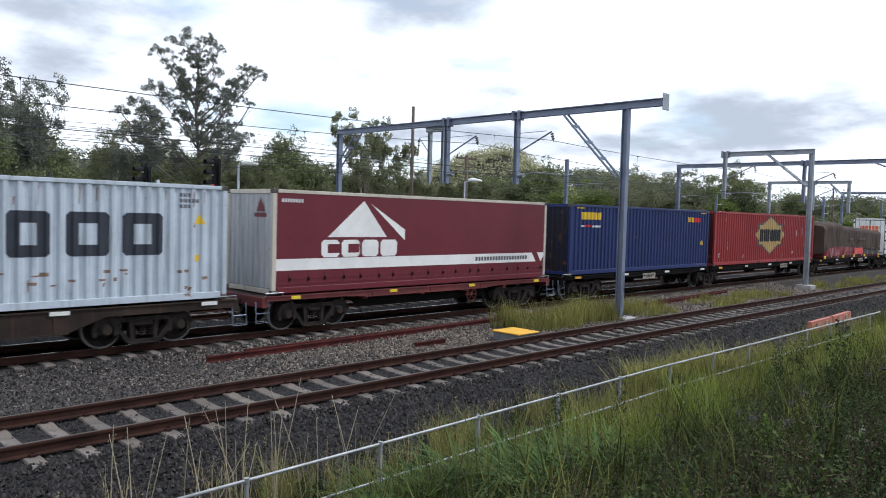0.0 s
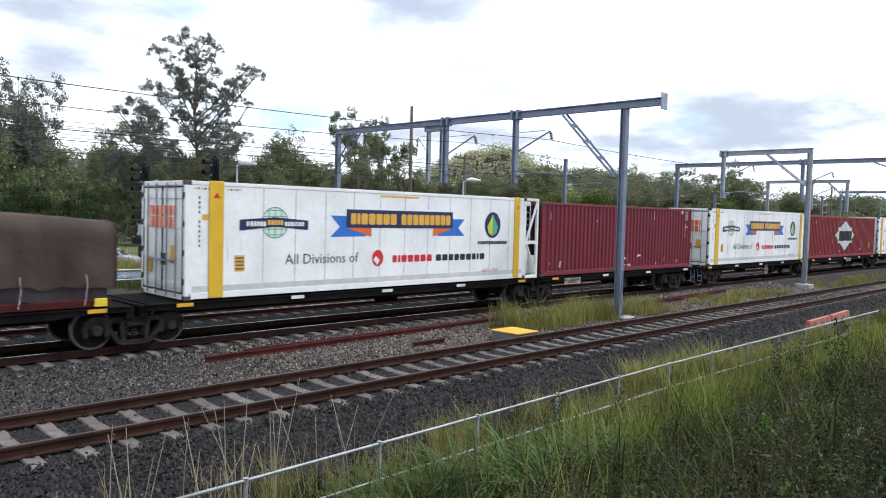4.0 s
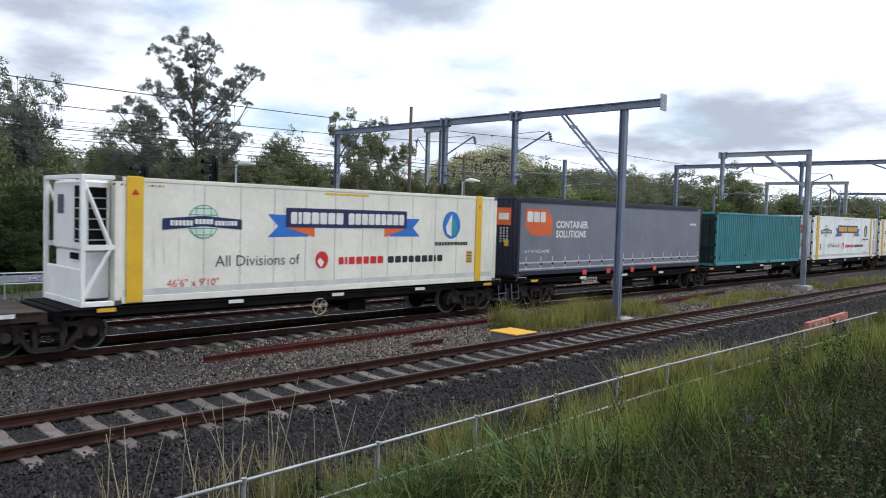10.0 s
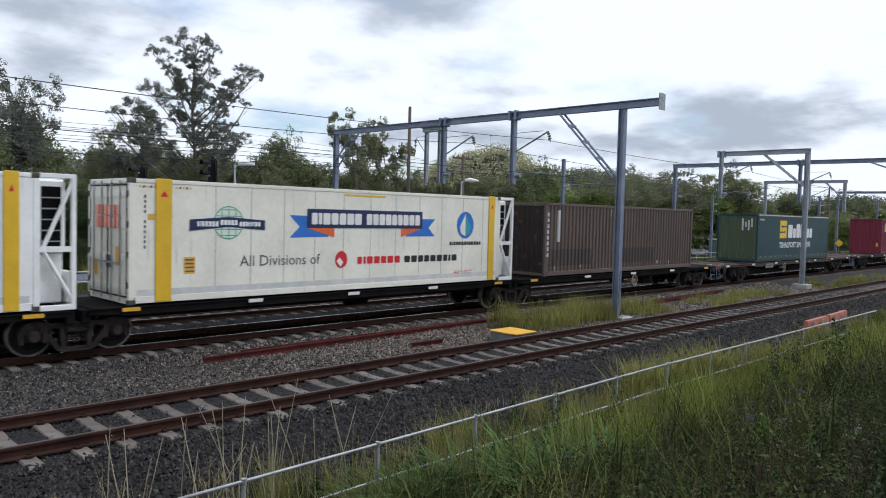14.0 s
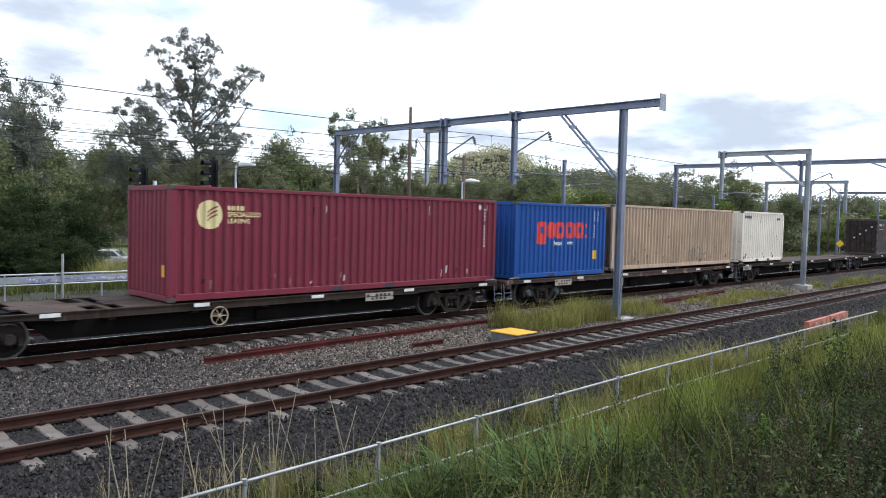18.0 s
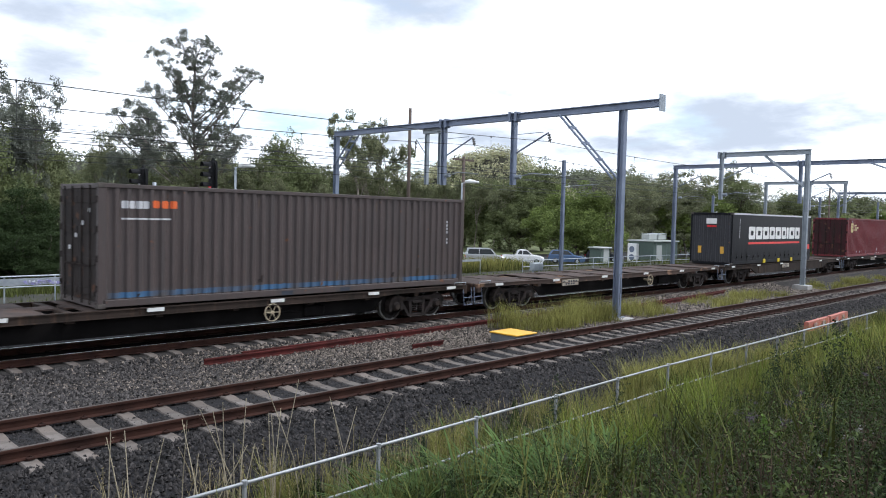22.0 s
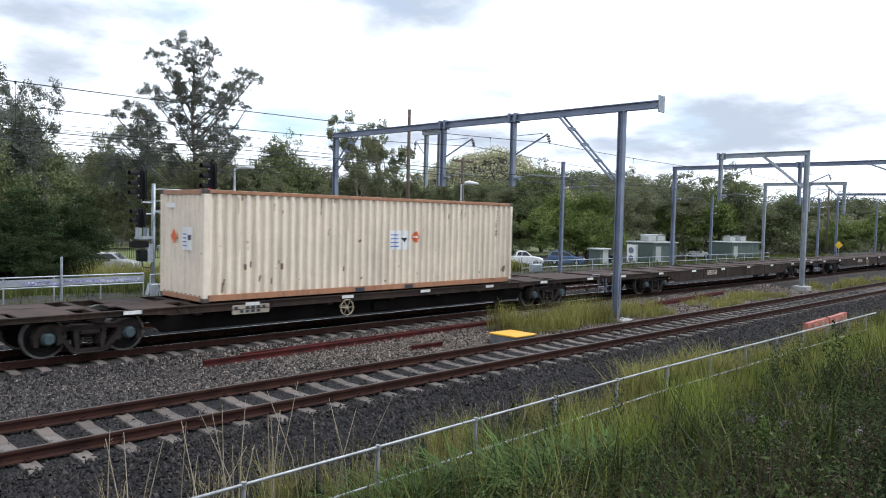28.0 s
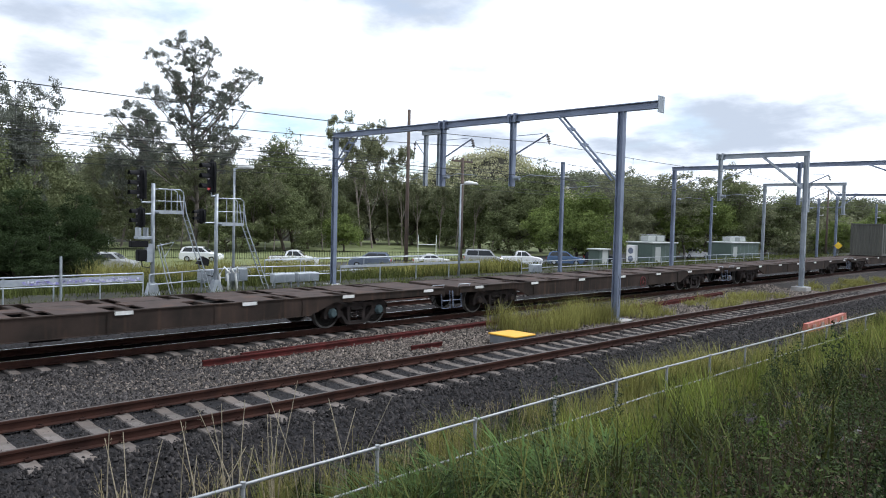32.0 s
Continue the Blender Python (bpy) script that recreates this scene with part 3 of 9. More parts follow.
LONG_PORTAL = portal(PORTAL_X, [(15.07, -0.2), (32.6, -0.3)], 13.5, 32.8, 7.72, [(24.45, 4.9), (20.3, 4.85)], [(24.4, -1, 7.0, 5.35), (20.25, -1, 6.95, 5.2)], [(15.3, 5.0, 17.85, 7.6), (32.6, 5.95, 30.95, 7.6)], True,
       "long grey steel portal with drop posts spanning the tracks", plinths=[(14.98, -0.6, -0.2), (32.6, -0.7, -0.28)])
def drop_pair(x, ya, yb, top, bottom):
    """Two pale hanging posts joined by a channel, with a wire arm, on the far side of the long portal."""
    dp = thing("drop_post_pair", "pale galvanised drop posts joined by a channel under the portal", "drop post", m=pose(x, 0, 0))
    for y in (ya, yb):
        part("post", h_beam(Geo(), (0, y, bottom), (0, y, top), 0.16, 0.16, 0.02), M_STEEL, dp)
    part("channel", Geo().box(-0.12, 0.12, ya - 0.25, yb + 0.2, top - 0.02, top + 0.22, 0.01), M_PIPE, dp, "pale steel channel")
    arm = part("cantilever_arm", Geo().tube([(0, yb + 0.1, top - 0.95), (0, yb + 0.75, top - 0.25)], 0.025, 6).tube([(0, yb + 0.1, top - 0.2), (0, yb + 0.7, top - 0.22)], 0.012, 5), M_STEEL, dp)
    part("insulator", Geo().tube([(0, yb + 0.75, top - 0.25), (0, yb + 0.82, top - 0.85)], 0.02, 6).tube([(0, yb + 0.76, top - 0.4), (0, yb + 0.77, top - 0.46)], 0.06, 8).tube([(0, yb + 0.78, top - 0.58), (0, yb + 0.79, top - 0.64)], 0.06, 8), M_PORCELAIN, arm)
    part("registration_arm", Geo().tube([(0, yb + 0.1, bottom + 0.35), (0, yb + 0.5, bottom + 0.45), (0, yb + 0.95, bottom + 0.3)], 0.018, 6), M_STEEL, arm)


def scrawled(ga, y, z0, z1, n, seed):
    """Dark spray-paint marks up a post's outer flange."""
    rnd = random.Random(seed)
    for i in range(n):
        z, x, q = z0 + (z1 - z0) * i / n, rnd.uniform(-0.09, 0.02), rnd.uniform(-0.05, 0.05)
        part("graffiti_stroke", Geo().prism([(x, z), (x + 0.03, z), (x + 0.05 + q, z + 0.10), (x + 0.02 + q, z + 0.11)], y - 0.131, y - 0.127), M_INK, ga, "dark spray-paint stroke")


scrawled(LONG_PORTAL, 15.07, 0.25, 1.5, 14, 3)
drop_pair(PORTAL_X + 0.25, 24.95, 25.85, 7.38, 4.95)
SHORT_PORTAL = portal(44.9, [(15.31, 0.0)], 15.16, 20.45, 7.62, [(20.35, 4.9)], [(20.3, -1, 6.9, 5.2)], [(15.45, 5.6, 17.75, 7.5)], False, "short galvanised steel portal on a concrete plinth", M_STEEL, [(15.31, -0.6, 0.02)])
scrawled(SHORT_PORTAL, 15.31, 0.1, 1.9, 16, 5)
portal(53.0, [(27.6, -0.4), (9.0, 0.0)], 8.9, 27.8, 7.6, [(18.5, 4.9)], [(27.4, -1, 6.9, 5.3), (18.4, -1, 6.9, 5.2)], [(9.2, 5.5, 14.3, 7.5)], False, "long grey steel portal far down the line", plinths=[(27.6, -0.8, -0.38), (9.0, -0.6, 0.0)])
portal(73.0, [(28.6, -0.5), (21.6, 4.6)], 21.4, 28.8, 7.35, [(24.6, 4.8)], [(24.5, -1, 6.8, 5.2)], [(21.8, 5.9, 23.2, 7.25)], False, "far grey steel portal over the main tracks", M_STEEL, [(28.6, -0.8, -0.48)])
portal(99.0, [(30, -0.5), (12, 0.0)], 11.8, 30.2, 7.4, [(24.0, 4.8), (19.0, 4.8)], [(24.0, -1, 6.8, 5.2), (18.9, -1, 6.8, 5.2)], [(12.2, 5.5, 16, 7.3), (29.8, 5.8, 28, 7.3)], False, "far grey steel portal over the main tracks", M_POST, [(30, -0.8, -0.48), (12, -0.6, 0.0)])
portal(128.0, [(30, -0.5), (12, 0.0)], 11.8, 30.2, 7.4, [(24.0, 4.8)], [(24.0, -1, 6.8, 5.2)], [(12.2, 5.5, 16, 7.3)], False, "far grey steel portal over the main tracks", M_POST, [(30, -0.8, -0.48), (12, -0.6, 0.0)])


def mast(x, y, base, top, r, label, name="line_mast", material=None, arm=0.0):
    ms = thing(name, label, "mast", "line masts", pose(x, y, 0))
    part("shaft", h_beam(Geo(), (0, 0, base), (0, 0, top), r * 1.6, r * 2, 0.02), material or M_POST, ms)
    part("footing", Geo().box(-0.3, 0.3, -0.3, 0.3, base - 0.4, base + 0.1, 0.03), M_CONCRETE, ms)
    for z in (top - 1.0, top - 1.75):
        part("bracket", Geo().tube([(0, -0.1, z), (0, -0.45, z)], 0.03, 6).tube([(0, -0.45, z - 0.05), (0, -0.45, z + 0.1)], 0.05, 8), M_REFLECT, ms, "white insulator on a bracket")
    if arm:
        part("boom", Geo().tube([(0, -0.1, top - 1.75), (0.3, -arm, top - 1.6)], 0.025, 6), M_STEEL, ms)
    return ms


mast(41.2, 29.5, -0.3, 7.37, 0.11, "slim grey steel mast with white insulators", arm=2.6)
mast(75.5, 35.0, -0.6, 6.3, 0.11, "slim dark steel mast beside the relay hut")
mast(82.0, 26.6, -0.6, 6.4, 0.11, "slim dark steel mast beside the main tracks")
mast(108.0, 28.0, -0.6, 6.6, 0.11, "slim dark steel mast far down the line")


# ---- wires along the line ----
def wire(label, y, x0, x1, height, r):
    """One wire from x0 to x1 whose height is a function of x."""
    n = max(8, int((x1 - x0) / 2))
    pts = [(x0 + (x1 - x0) * i / n, y, height(x0 + (x1 - x0) * i / n)) for i in range(n + 1)]
    return thing("overhead_wire", label, "wire", "overhead wires", data=Geo().tube(pts, r, 5).mesh("overhead_wire", M_WIRE))


def hung(x0, x1, z0, z1, sag):
    """Height of a wire hung between two supports."""
    def height(x):
        k = (x - x0) / (x1 - x0)
        return z0 + (z1 - z0) * k - sag * 4 * k * (1 - k)
    return height


def catenary(y, zc, spans, label):
    """spans: where a messenger's span begins and ends, its heights there and its sag; droppers carry the contact wire."""
    for x0, x1, z0, z1, sag in spans:
        top = hung(x0, x1, z0, z1, sag)
        wire("sagging " + label, y, x0, x1, top, 0.012)
        wire("taut contact " + label, y, x0, x1, lambda x: zc, 0.011)
        n = int((x1 - x0) / 5)
        for i in range(1, n):
            x = x0 + (x1 - x0) * (i + 0.35) / n
            thing("dropper", "thin dropper wire between messenger and contact wire", "wire", "droppers", pose(x, y, 0),
                  data=Geo().tube([(0, 0, zc), (0, 0, top(x))], 0.004, 4).tube([(0, 0, top(x) - 0.05), (0, 0, top(x) + 0.02)], 0.022, 5).mesh("dropper", M_WIRE))


catenary(18.55, 5.19, [(-12.7, PORTAL_X, 6.6, 6.6, 0.36), (PORTAL_X, 44.9, 6.6, 6.5, 0.12), (44.9, 73.0, 6.5, 6.4, 0.3), (73.0, 99.0, 6.4, 6.4, 0.3), (99.0, 128.0, 6.4, 6.4, 0.3)], "wire over the train's track")
catenary(22.55, 5.27, [(-8.7, PORTAL_X, 6.65, 6.65, 0.45), (PORTAL_X, 53.0, 6.65, 6.5, 0.35), (53.0, 73.0, 6.5, 6.4, 0.2), (73.0, 99.0, 6.4, 6.4, 0.3), (99.0, 128.0, 6.4, 6.4, 0.3)], "wire over the second track")
for y, z, s, r in ((32.4, 5.9, 0.42, 0.013), (32.45, 5.55, 0.28, 0.013), (32.9, 6.75, 0.1, 0.011), (32.95, 6.4, 0.25, 0.011), (41.0, 8.1, 0.6, 0.011), (41.4, 7.8, 0.6, 0.011), (41.6, 7.5, 0.6, 0.011)):
    for x0 in (-25.3, 24.7, 74.7):
        wire("feeder wire on the line's far side", y, x0, x0 + 50, hung(x0, x0 + 50, z, z, s), r)

# ---- fence, cabinets and boxes ----
FENCE_Y = 6.5


def fence_top(x):
    """The fence sinks a little towards its near end."""
    return 0.86 - 0.012 * max(0.0, 12.0 - x)


def pipe_fence():
    fe = thing("pipe_fence", "galvanised two-rail pipe fence in long grass", "fence")
    part("top_rail", Geo().tube([(1.0, FENCE_Y, fence_top(1.0)), (4.0, FENCE_Y, fence_top(4.0)), (8.0, FENCE_Y, fence_top(8.0)), (12.0, FENCE_Y, fence_top(12.0)), (25.4, FENCE_Y - 0.02, 0.88)], 0.019, 8), M_FENCE, fe, smooth=True)
    part("mid_rail", Geo().tube([(1.0, FENCE_Y, fence_top(1.0) - 0.43), (4.0, FENCE_Y, fence_top(4.0) - 0.43), (8.0, FENCE_Y, fence_top(8.0) - 0.43), (12.0, FENCE_Y, fence_top(12.0) - 0.43), (25.4, FENCE_Y - 0.02, 0.45)], 0.015, 8), M_FENCE, fe, smooth=True)
    for i in range(14):
        x = 2.15 + 1.72 * i + random.uniform(-0.03, 0.03)
        zt = fence_top(x)
        po = part("post", Geo().tube([(x, FENCE_Y, -0.45), (x, FENCE_Y, zt)], 0.024, 8), M_FPOST, fe, smooth=True)
        part("rail_clamp", Geo().tube([(x, FENCE_Y, zt - 0.46), (x, FENCE_Y, zt - 0.40)], 0.03, 8).tube([(x, FENCE_Y, zt - 0.025), (x, FENCE_Y, zt + 0.028)], 0.03, 8), M_FENCE, po)


pipe_fence()


def yellow_pit():
    bx = thing("cable_pit", "grey concrete cable pit with a bright yellow lid", "pit box", m=pose(17.4, 14.12, -0.3, 0, 0, 0))
    part("body", Geo().box(-0.47, 0.47, -0.48, 0.48, -0.1, 0.30, 0.02), surf("pit_wall", (0.17, 0.18, 0.19), (0.12, 0.13, 0.14), 3.0, 0.85), bx)
    part("lid", Geo().box(-0.5, 0.5, -0.52, 0.52, 0.30, 0.345, 0.012), M_YELLOW, bx, "yellow painted lid")


yellow_pit()


def barrier(x, y, rz, length):
    ba = thing("water_barrier", "faded orange-red plastic road barrier lying by the track", "barrier", "road barriers", pose(x, y, -0.42, 0, 0, rz))
    prof = [(-0.22, 0), (0.22, 0), (0.22, 0.1), (0.10, 0.28), (0.07, 0.6), (-0.07, 0.6), (-0.10, 0.28), (-0.22, 0.1)]
    part("shell", Geo().prism(prof, -length / 2, length / 2, "x"), M_BARRIER, ba)
    for k in (-0.25, 0.2):
        part("pale_panel", Geo().box(length * k - 0.18, length * k + 0.18, -0.118, -0.1, 0.36, 0.54, 0.006), M_SCUFF, ba, "scuffed white panel")


barrier(27.7, 8.9, 2, 2.3)
barrier(30.2, 9.0, 3, 2.3)
# ---- the goods train: wagons and what they carry ----
MOVING, TURNING = [], []
DECK = 1.137


def side_frame_mesh():
    """Cast side frame of a three-piece bogie, wheelbase 1.78 m: humps open below over the axle boxes, slanting arms down to the spring seat, lean windows beside the springs."""
    g = Geo()
    y0, y1 = -0.11, 0.10
    hump = [(0.60, 0.60), (0.60, 0.70), (0.72, 0.755), (0.90, 0.775), (1.05, 0.735), (1.15, 0.64), (1.20, 0.50), (1.18, 0.31), (1.08, 0.31), (1.07, 0.50), (1.00, 0.60), (0.78, 0.60)]
    arm = [(0.60, 0.62), (0.78, 0.62), (0.71, 0.50), (0.71, 0.31), (0.63, 0.31), (0.57, 0.34), (0.39, 0.10), (0.27, 0.08), (0.27, 0.17), (0.34, 0.20), (0.53, 0.45), (0.60, 0.52)]
    column = [(0.25, 0.61), (0.36, 0.61), (0.32, 0.17), (0.22, 0.17)]
    for s in (-1, 1):
        for poly in (hump, arm, column):
            g.prism([(s * x, z) for x, z in poly], y0, y1)
        lip = [(0.60, 0.72), (0.72, 0.775), (0.90, 0.795), (1.06, 0.755), (1.165, 0.655), (1.22, 0.50), (1.20, 0.50), (1.145, 0.645), (1.045, 0.738), (0.90, 0.777), (0.72, 0.757), (0.60, 0.70)]
        g.prism([(s * x, z) for x, z in lip], y0 - 0.035, y1)
        g.tube([(s * 0.58, y0 - 0.01, 0.36), (s * 0.40, y0 - 0.01, 0.12), (s * 0.26, y0 - 0.01, 0.085), (0, y0 - 0.01, 0.085)], 0.022, 6)
        g.box(s * 0.89 - 0.16, s * 0.89 + 0.16, y0 + 0.005, y1 - 0.01, 0.34, 0.58, 0.03)
        g.box(s * 0.45 - 0.08, s * 0.45 + 0.08, y0 - 0.025, y0 + 0.01, 0.63, 0.69, 0.008)
    g.box(-0.62, 0.62, y0, y1, 0.605, 0.70)
    g.box(-0.62, 0.62, y0 - 0.03, y1, 0.70, 0.722)
    g.box(-0.28, 0.28, y0, y1, 0.075, 0.172)
    g.box(-0.22, 0.22, -0.14, 0.0, 0.50, 0.60, 0.02)
    return g.mesh("side_frame", M_BOGIE)


def wheelset_mesh():
    g = Geo()
    for s in (-1, 1):
        y = s * 0.7525
        g.ring((0, 0), 0.47, 0.33, y - 0.065, y + 0.065, 24)
        g.ring((0, 0), 0.335, 0.06, y - 0.02, y + 0.02, 24)
    g.tube([(0, -1.05, 0), (0, 1.05, 0)], 0.075, 10)
    for k in range(3):
        w = 2 * math.pi * k / 3
        for s in (-1, 1):
            g.tube([(0.22 * math.cos(w), s * 0.7725, 0.22 * math.sin(w)), (0.22 * math.cos(w), s * 0.80, 0.22 * math.sin(w))], 0.03, 6)
    return g.mesh("wheelset", M_WHEEL)


def tread_mesh():
    return Geo().ring((0, 0), 0.474, 0.425, -0.068, 0.068, 24).mesh("tyre", M_TREAD)


def spring_mesh():
    g = Geo()
    for x in (-0.22, 0, 0.22):
        pts = [(x + 0.075 * math.cos(k * 0.9), 0.075 * math.sin(k * 0.9), 0.24 + 0.30 * k / 35) for k in range(36)]
        g.tube(pts, 0.024, 5)
    return g.mesh("spring", M_BOGIE)


def cap_mesh(material):
    return Geo().tube([(0, -0.13, 0), (0, -0.05, 0), (0, 0.03, 0)], [0.10, 0.15, 0.155], 12).mesh("axle_cap", material)


SIDE_ME, WHEEL_ME, TREAD_ME, SPRING_ME = side_frame_mesh(), wheelset_mesh(), tread_mesh(), spring_mesh()
CAP_ME, CAP_BLUE_ME = cap_mesh(M_BOGIE), cap_mesh(M_BLUECAP)


def bogie(wagon, u0, x, blue=False):
    bo = part("bogie", Geo().box(-0.22, 0.22, -0.95, 0.95, 0.42, 0.66, 0.03).box(-0.4, 0.4, -0.3, 0.3, 0.66, 0.86, 0.03), M_BOGIE, wagon, at=pose(x, 0, MAIN_Z))
    for s in (-1, 1):
        part("side_frame", SIDE_ME, None, bo, at=pose(0, s * 1.0, 0))
        part("spring_nest", SPRING_ME, None, bo, at=pose(0, s * 1.0, 0))
        for d in (-0.89, 0.89):
            part("axle_cap", CAP_BLUE_ME if blue else CAP_ME, None, bo, at=pose(d, -1.06 if s < 0 else 1.06, 0.46, 0, 0, 0 if s < 0 else 180))
    for d in (-0.89, 0.89):
        ws = part("wheelset", WHEEL_ME, None, wagon, at=pose(x + d, 0, 0.46 + MAIN_Z))
        for s in (-1, 1):
            part("tyre", TREAD_ME, None, ws, "worn steel wheel rim", at=pose(0, s * 0.7525, 0))
        TURNING.append((ws, u0 + x + d, pose(x + d, 0, 0.46 + MAIN_Z)))
    return bo


def hand_wheel(wagon, x, z, material):
    hw = part("hand_wheel", Geo().ring((0, 0), 0.245, 0.22, -0.012, 0.012, 20), material, wagon, "six-spoked brake hand wheel", at=pose(x, -1.27, z))
    part("hub", Geo().tube([(0, -0.02, 0), (0, 0.36, 0)], 0.05, 8), material, hw)
    for k in range(6):
        w = math.pi * k / 3
        part("spoke", Geo().tube([(0.03 * math.cos(w), 0, 0.03 * math.sin(w)), (0.235 * math.cos(w), 0, 0.235 * math.sin(w))], 0.010, 5), material, hw)


def plate_with_bars(wagon, x, z, w, h, material):
    """A number plate whose characters stand as plain bars."""
    pl = part("number_plate", Geo().box(x, x + w, -1.275, -1.26, z, z + h, 0.003), material, wagon, "stencilled plate")
    n = max(3, int(w / 0.16))
    for row in range(2):
        for i in range(n):
            if (i * 7 + row * 3) % 5:
                part("stencil_bar", Geo().box(x + 0.05 + i * (w - 0.1) / n, x + 0.05 + (i + 0.62) * (w - 0.1) / n, -1.2785, -1.2755, z + h * (0.14 + 0.44 * row), z + h * (0.42 + 0.44 * row)), M_INK, pl)


def wagon(u0, u1, bogies, style="skeletal", blue=False, wheel_at=None, plate=None, label="", reflect=(), steps=True, wheel_mat=None, couplers=(True, True), deep_side=True):
    """u0, u1: its ends along the train; bogies: their middles. Styles: skeletal, platform (solid deck), spine (pack unit), red."""
    L = u1 - u0
    wg = thing("container_wagon", label or "dark brown skeletal container wagon on two bogies", "wagon", "wagons of the train")
    MOVING.append((wg, u0))
    body = {"red": M_REDFRAME, "spine": M_BLACK, "rusty": M_RUSTFRAME}.get(style, M_WAGON)
    b = sorted(x - u0 for x in bogies)
    lo, hi = 0.15, L - 0.15
    i0 = b[0] + 1.45 if b[0] < L / 2 else 0.6
    i1 = b[-1] - 1.45 if b[-1] > L / 2 else L - 0.6
    low = style in ("spine", "rusty", "platform", "red") or not deep_side
    well = 0.80 if style == "spine" else 0.60 if style == "red" else 0.46
    deep = 0.94 if low else 0.60
    for s in (-1, 1):
        y0, y1 = (s * 1.255, s * 1.19) if s < 0 else (1.19, 1.255)
        rise = 0.98 if low else 0.90
        sill = [(lo, rise), (lo, 1.09), (hi, 1.09), (hi, rise), (i1 + 0.5, rise), (i1 - 0.3, deep), (i0 + 0.3, deep), (i0 - 0.5, rise)]
        part("side_sill", Geo().prism(sill, y0, y1), body, wg)
        part("sill_flange", Geo().box(lo, hi, min(y0, y1) - 0.03, max(y0, y1) + 0.03, 1.09, 1.115).box(i0 + 0.3, i1 - 0.3, min(y0, y1) - 0.03, max(y0, y1) + 0.03, deep - 0.02, deep), body, wg)
        n = max(3, int((i1 - i0) / 2.4))
        for i in range(n):
            x = i0 + 0.6 + (i1 - i0 - 1.2) * i / (n - 1)
            part("web_stiffener", Geo().box(x - 0.02, x + 0.02, min(s * 1.255, s * 1.275), max(s * 1.255, s * 1.275), deep + 0.002, 1.088), body, wg)
    part("centre_sill", Geo().box(0.1, L - 0.1, -0.28, 0.28, 0.72, 1.05, 0.02), M_BLACK, wg)
    if low:
        part("well_side", Geo().prism([(i0 - 0.3, 1.0), (i0 + 0.3, well), (i1 - 0.3, well), (i1 + 0.3, 1.0)], -0.95, -0.9), M_BLACK, wg, "recessed black girder")
        part("well_side", Geo().prism([(i0 - 0.3, 1.0), (i0 + 0.3, well), (i1 - 0.3, well), (i1 + 0.3, 1.0)], 0.9, 0.95), M_BLACK, wg, "recessed black girder")
    # deck: plates over the bogies, cross-bearers and covers between
    if style in ("skeletal", "rusty", "red"):
        for c in (0.9, L - 0.9):
            part("end_deck", Geo().box(c - 0.85, c + 0.85, -1.2, 1.2, 1.05, 1.11, 0.01), M_DECK, wg)
        x = 1.9
        k = 0
        while x < L - 2.6:
            part("deck_plate", Geo().box(x, x + 1.2, -1.18, -0.3, 1.085, 1.112).box(x, x + 1.2, 0.3, 1.18, 1.085, 1.112).box(x - 0.15, x + 1.7, -0.31, 0.31, 1.07, 1.108), M_DECK, wg)
            part("cross_bearer", Geo().box(x + 1.62, x + 1.80, -1.19, 1.19, 0.85, 1.10, 0.01), body, wg)
            x += 2.05 if k % 3 else 2.4
            k += 1
    else:
        part("deck_plate", Geo().box(0.25, L - 0.25, -1.19, 1.19, 1.06, 1.112), M_DECK if style == "platform" else M_BLACK, wg)
    for e, xe in ((-1, 0.12), (1, L - 0.12)):
        part("end_sill", Geo().box(xe - 0.1, xe + 0.1, -1.22, 1.22, 0.80, 1.10, 0.02), body, wg)
        if couplers[0 if e < 0 else 1]:
            cp = part("coupler", Geo().box(min(xe, xe + e * 0.45), max(xe, xe + e * 0.45), -0.09, 0.09, 0.78, 0.94, 0.02)
                      .box(min(xe + e * 0.38, xe + e * 0.62), max(xe + e * 0.38, xe + e * 0.62), -0.17, 0.14, 0.73, 0.99, 0.04), M_BOGIE, wg, "knuckle coupler")
            part("brake_hose", Geo().tube([(xe + e * 0.1, -0.35, 0.85), (xe + e * 0.25, -0.35, 0.65), (xe + e * 0.4, -0.33, 0.42), (xe + e * 0.52, -0.33, 0.45)], 0.022, 6), M_RUBBER, cp)
            if steps:
                st = part("step", Geo().tube([(xe - e * 0.1, -1.22, 1.0), (xe - e * 0.1, -1.27, 0.42), (xe + e * 0.3, -1.27, 0.42), (xe + e * 0.3, -1.22, 1.0)], 0.016, 5), M_POST, wg, "grey bent-rod footstep")
                part("tread_rod", Geo().tube([(xe - e * 0.1, -1.27, 0.68), (xe + e * 0.3, -1.27, 0.68)], 0.014, 5), M_POST, st)
                part("hand_rail", Geo().tube([(xe, -1.2, 1.1), (xe, -1.24, 1.2), (xe - e * 0.55, -1.24, 1.2), (xe - e * 0.55, -1.2, 1.1)], 0.014, 5), M_PIPE, wg)
    for x in b:
        bogie(wg, u0, x, blue)
    n = int(L / 2.9)
    for i in range(n):
        x = 0.9 + (L - 2.0) * i / max(1, n - 1)
        col, lab = ((M_AMBER, "amber strip") if style == "spine" and i % 4 == 0 else (M_YBLOCK, "yellow strip") if style == "red" else (M_REFLECT, "white reflector strip"))
        part("reflector", Geo().box(x, x + (0.42 if style != "red" else 0.3), -1.292, -1.286, 1.01, 1.10), col, wg, lab)
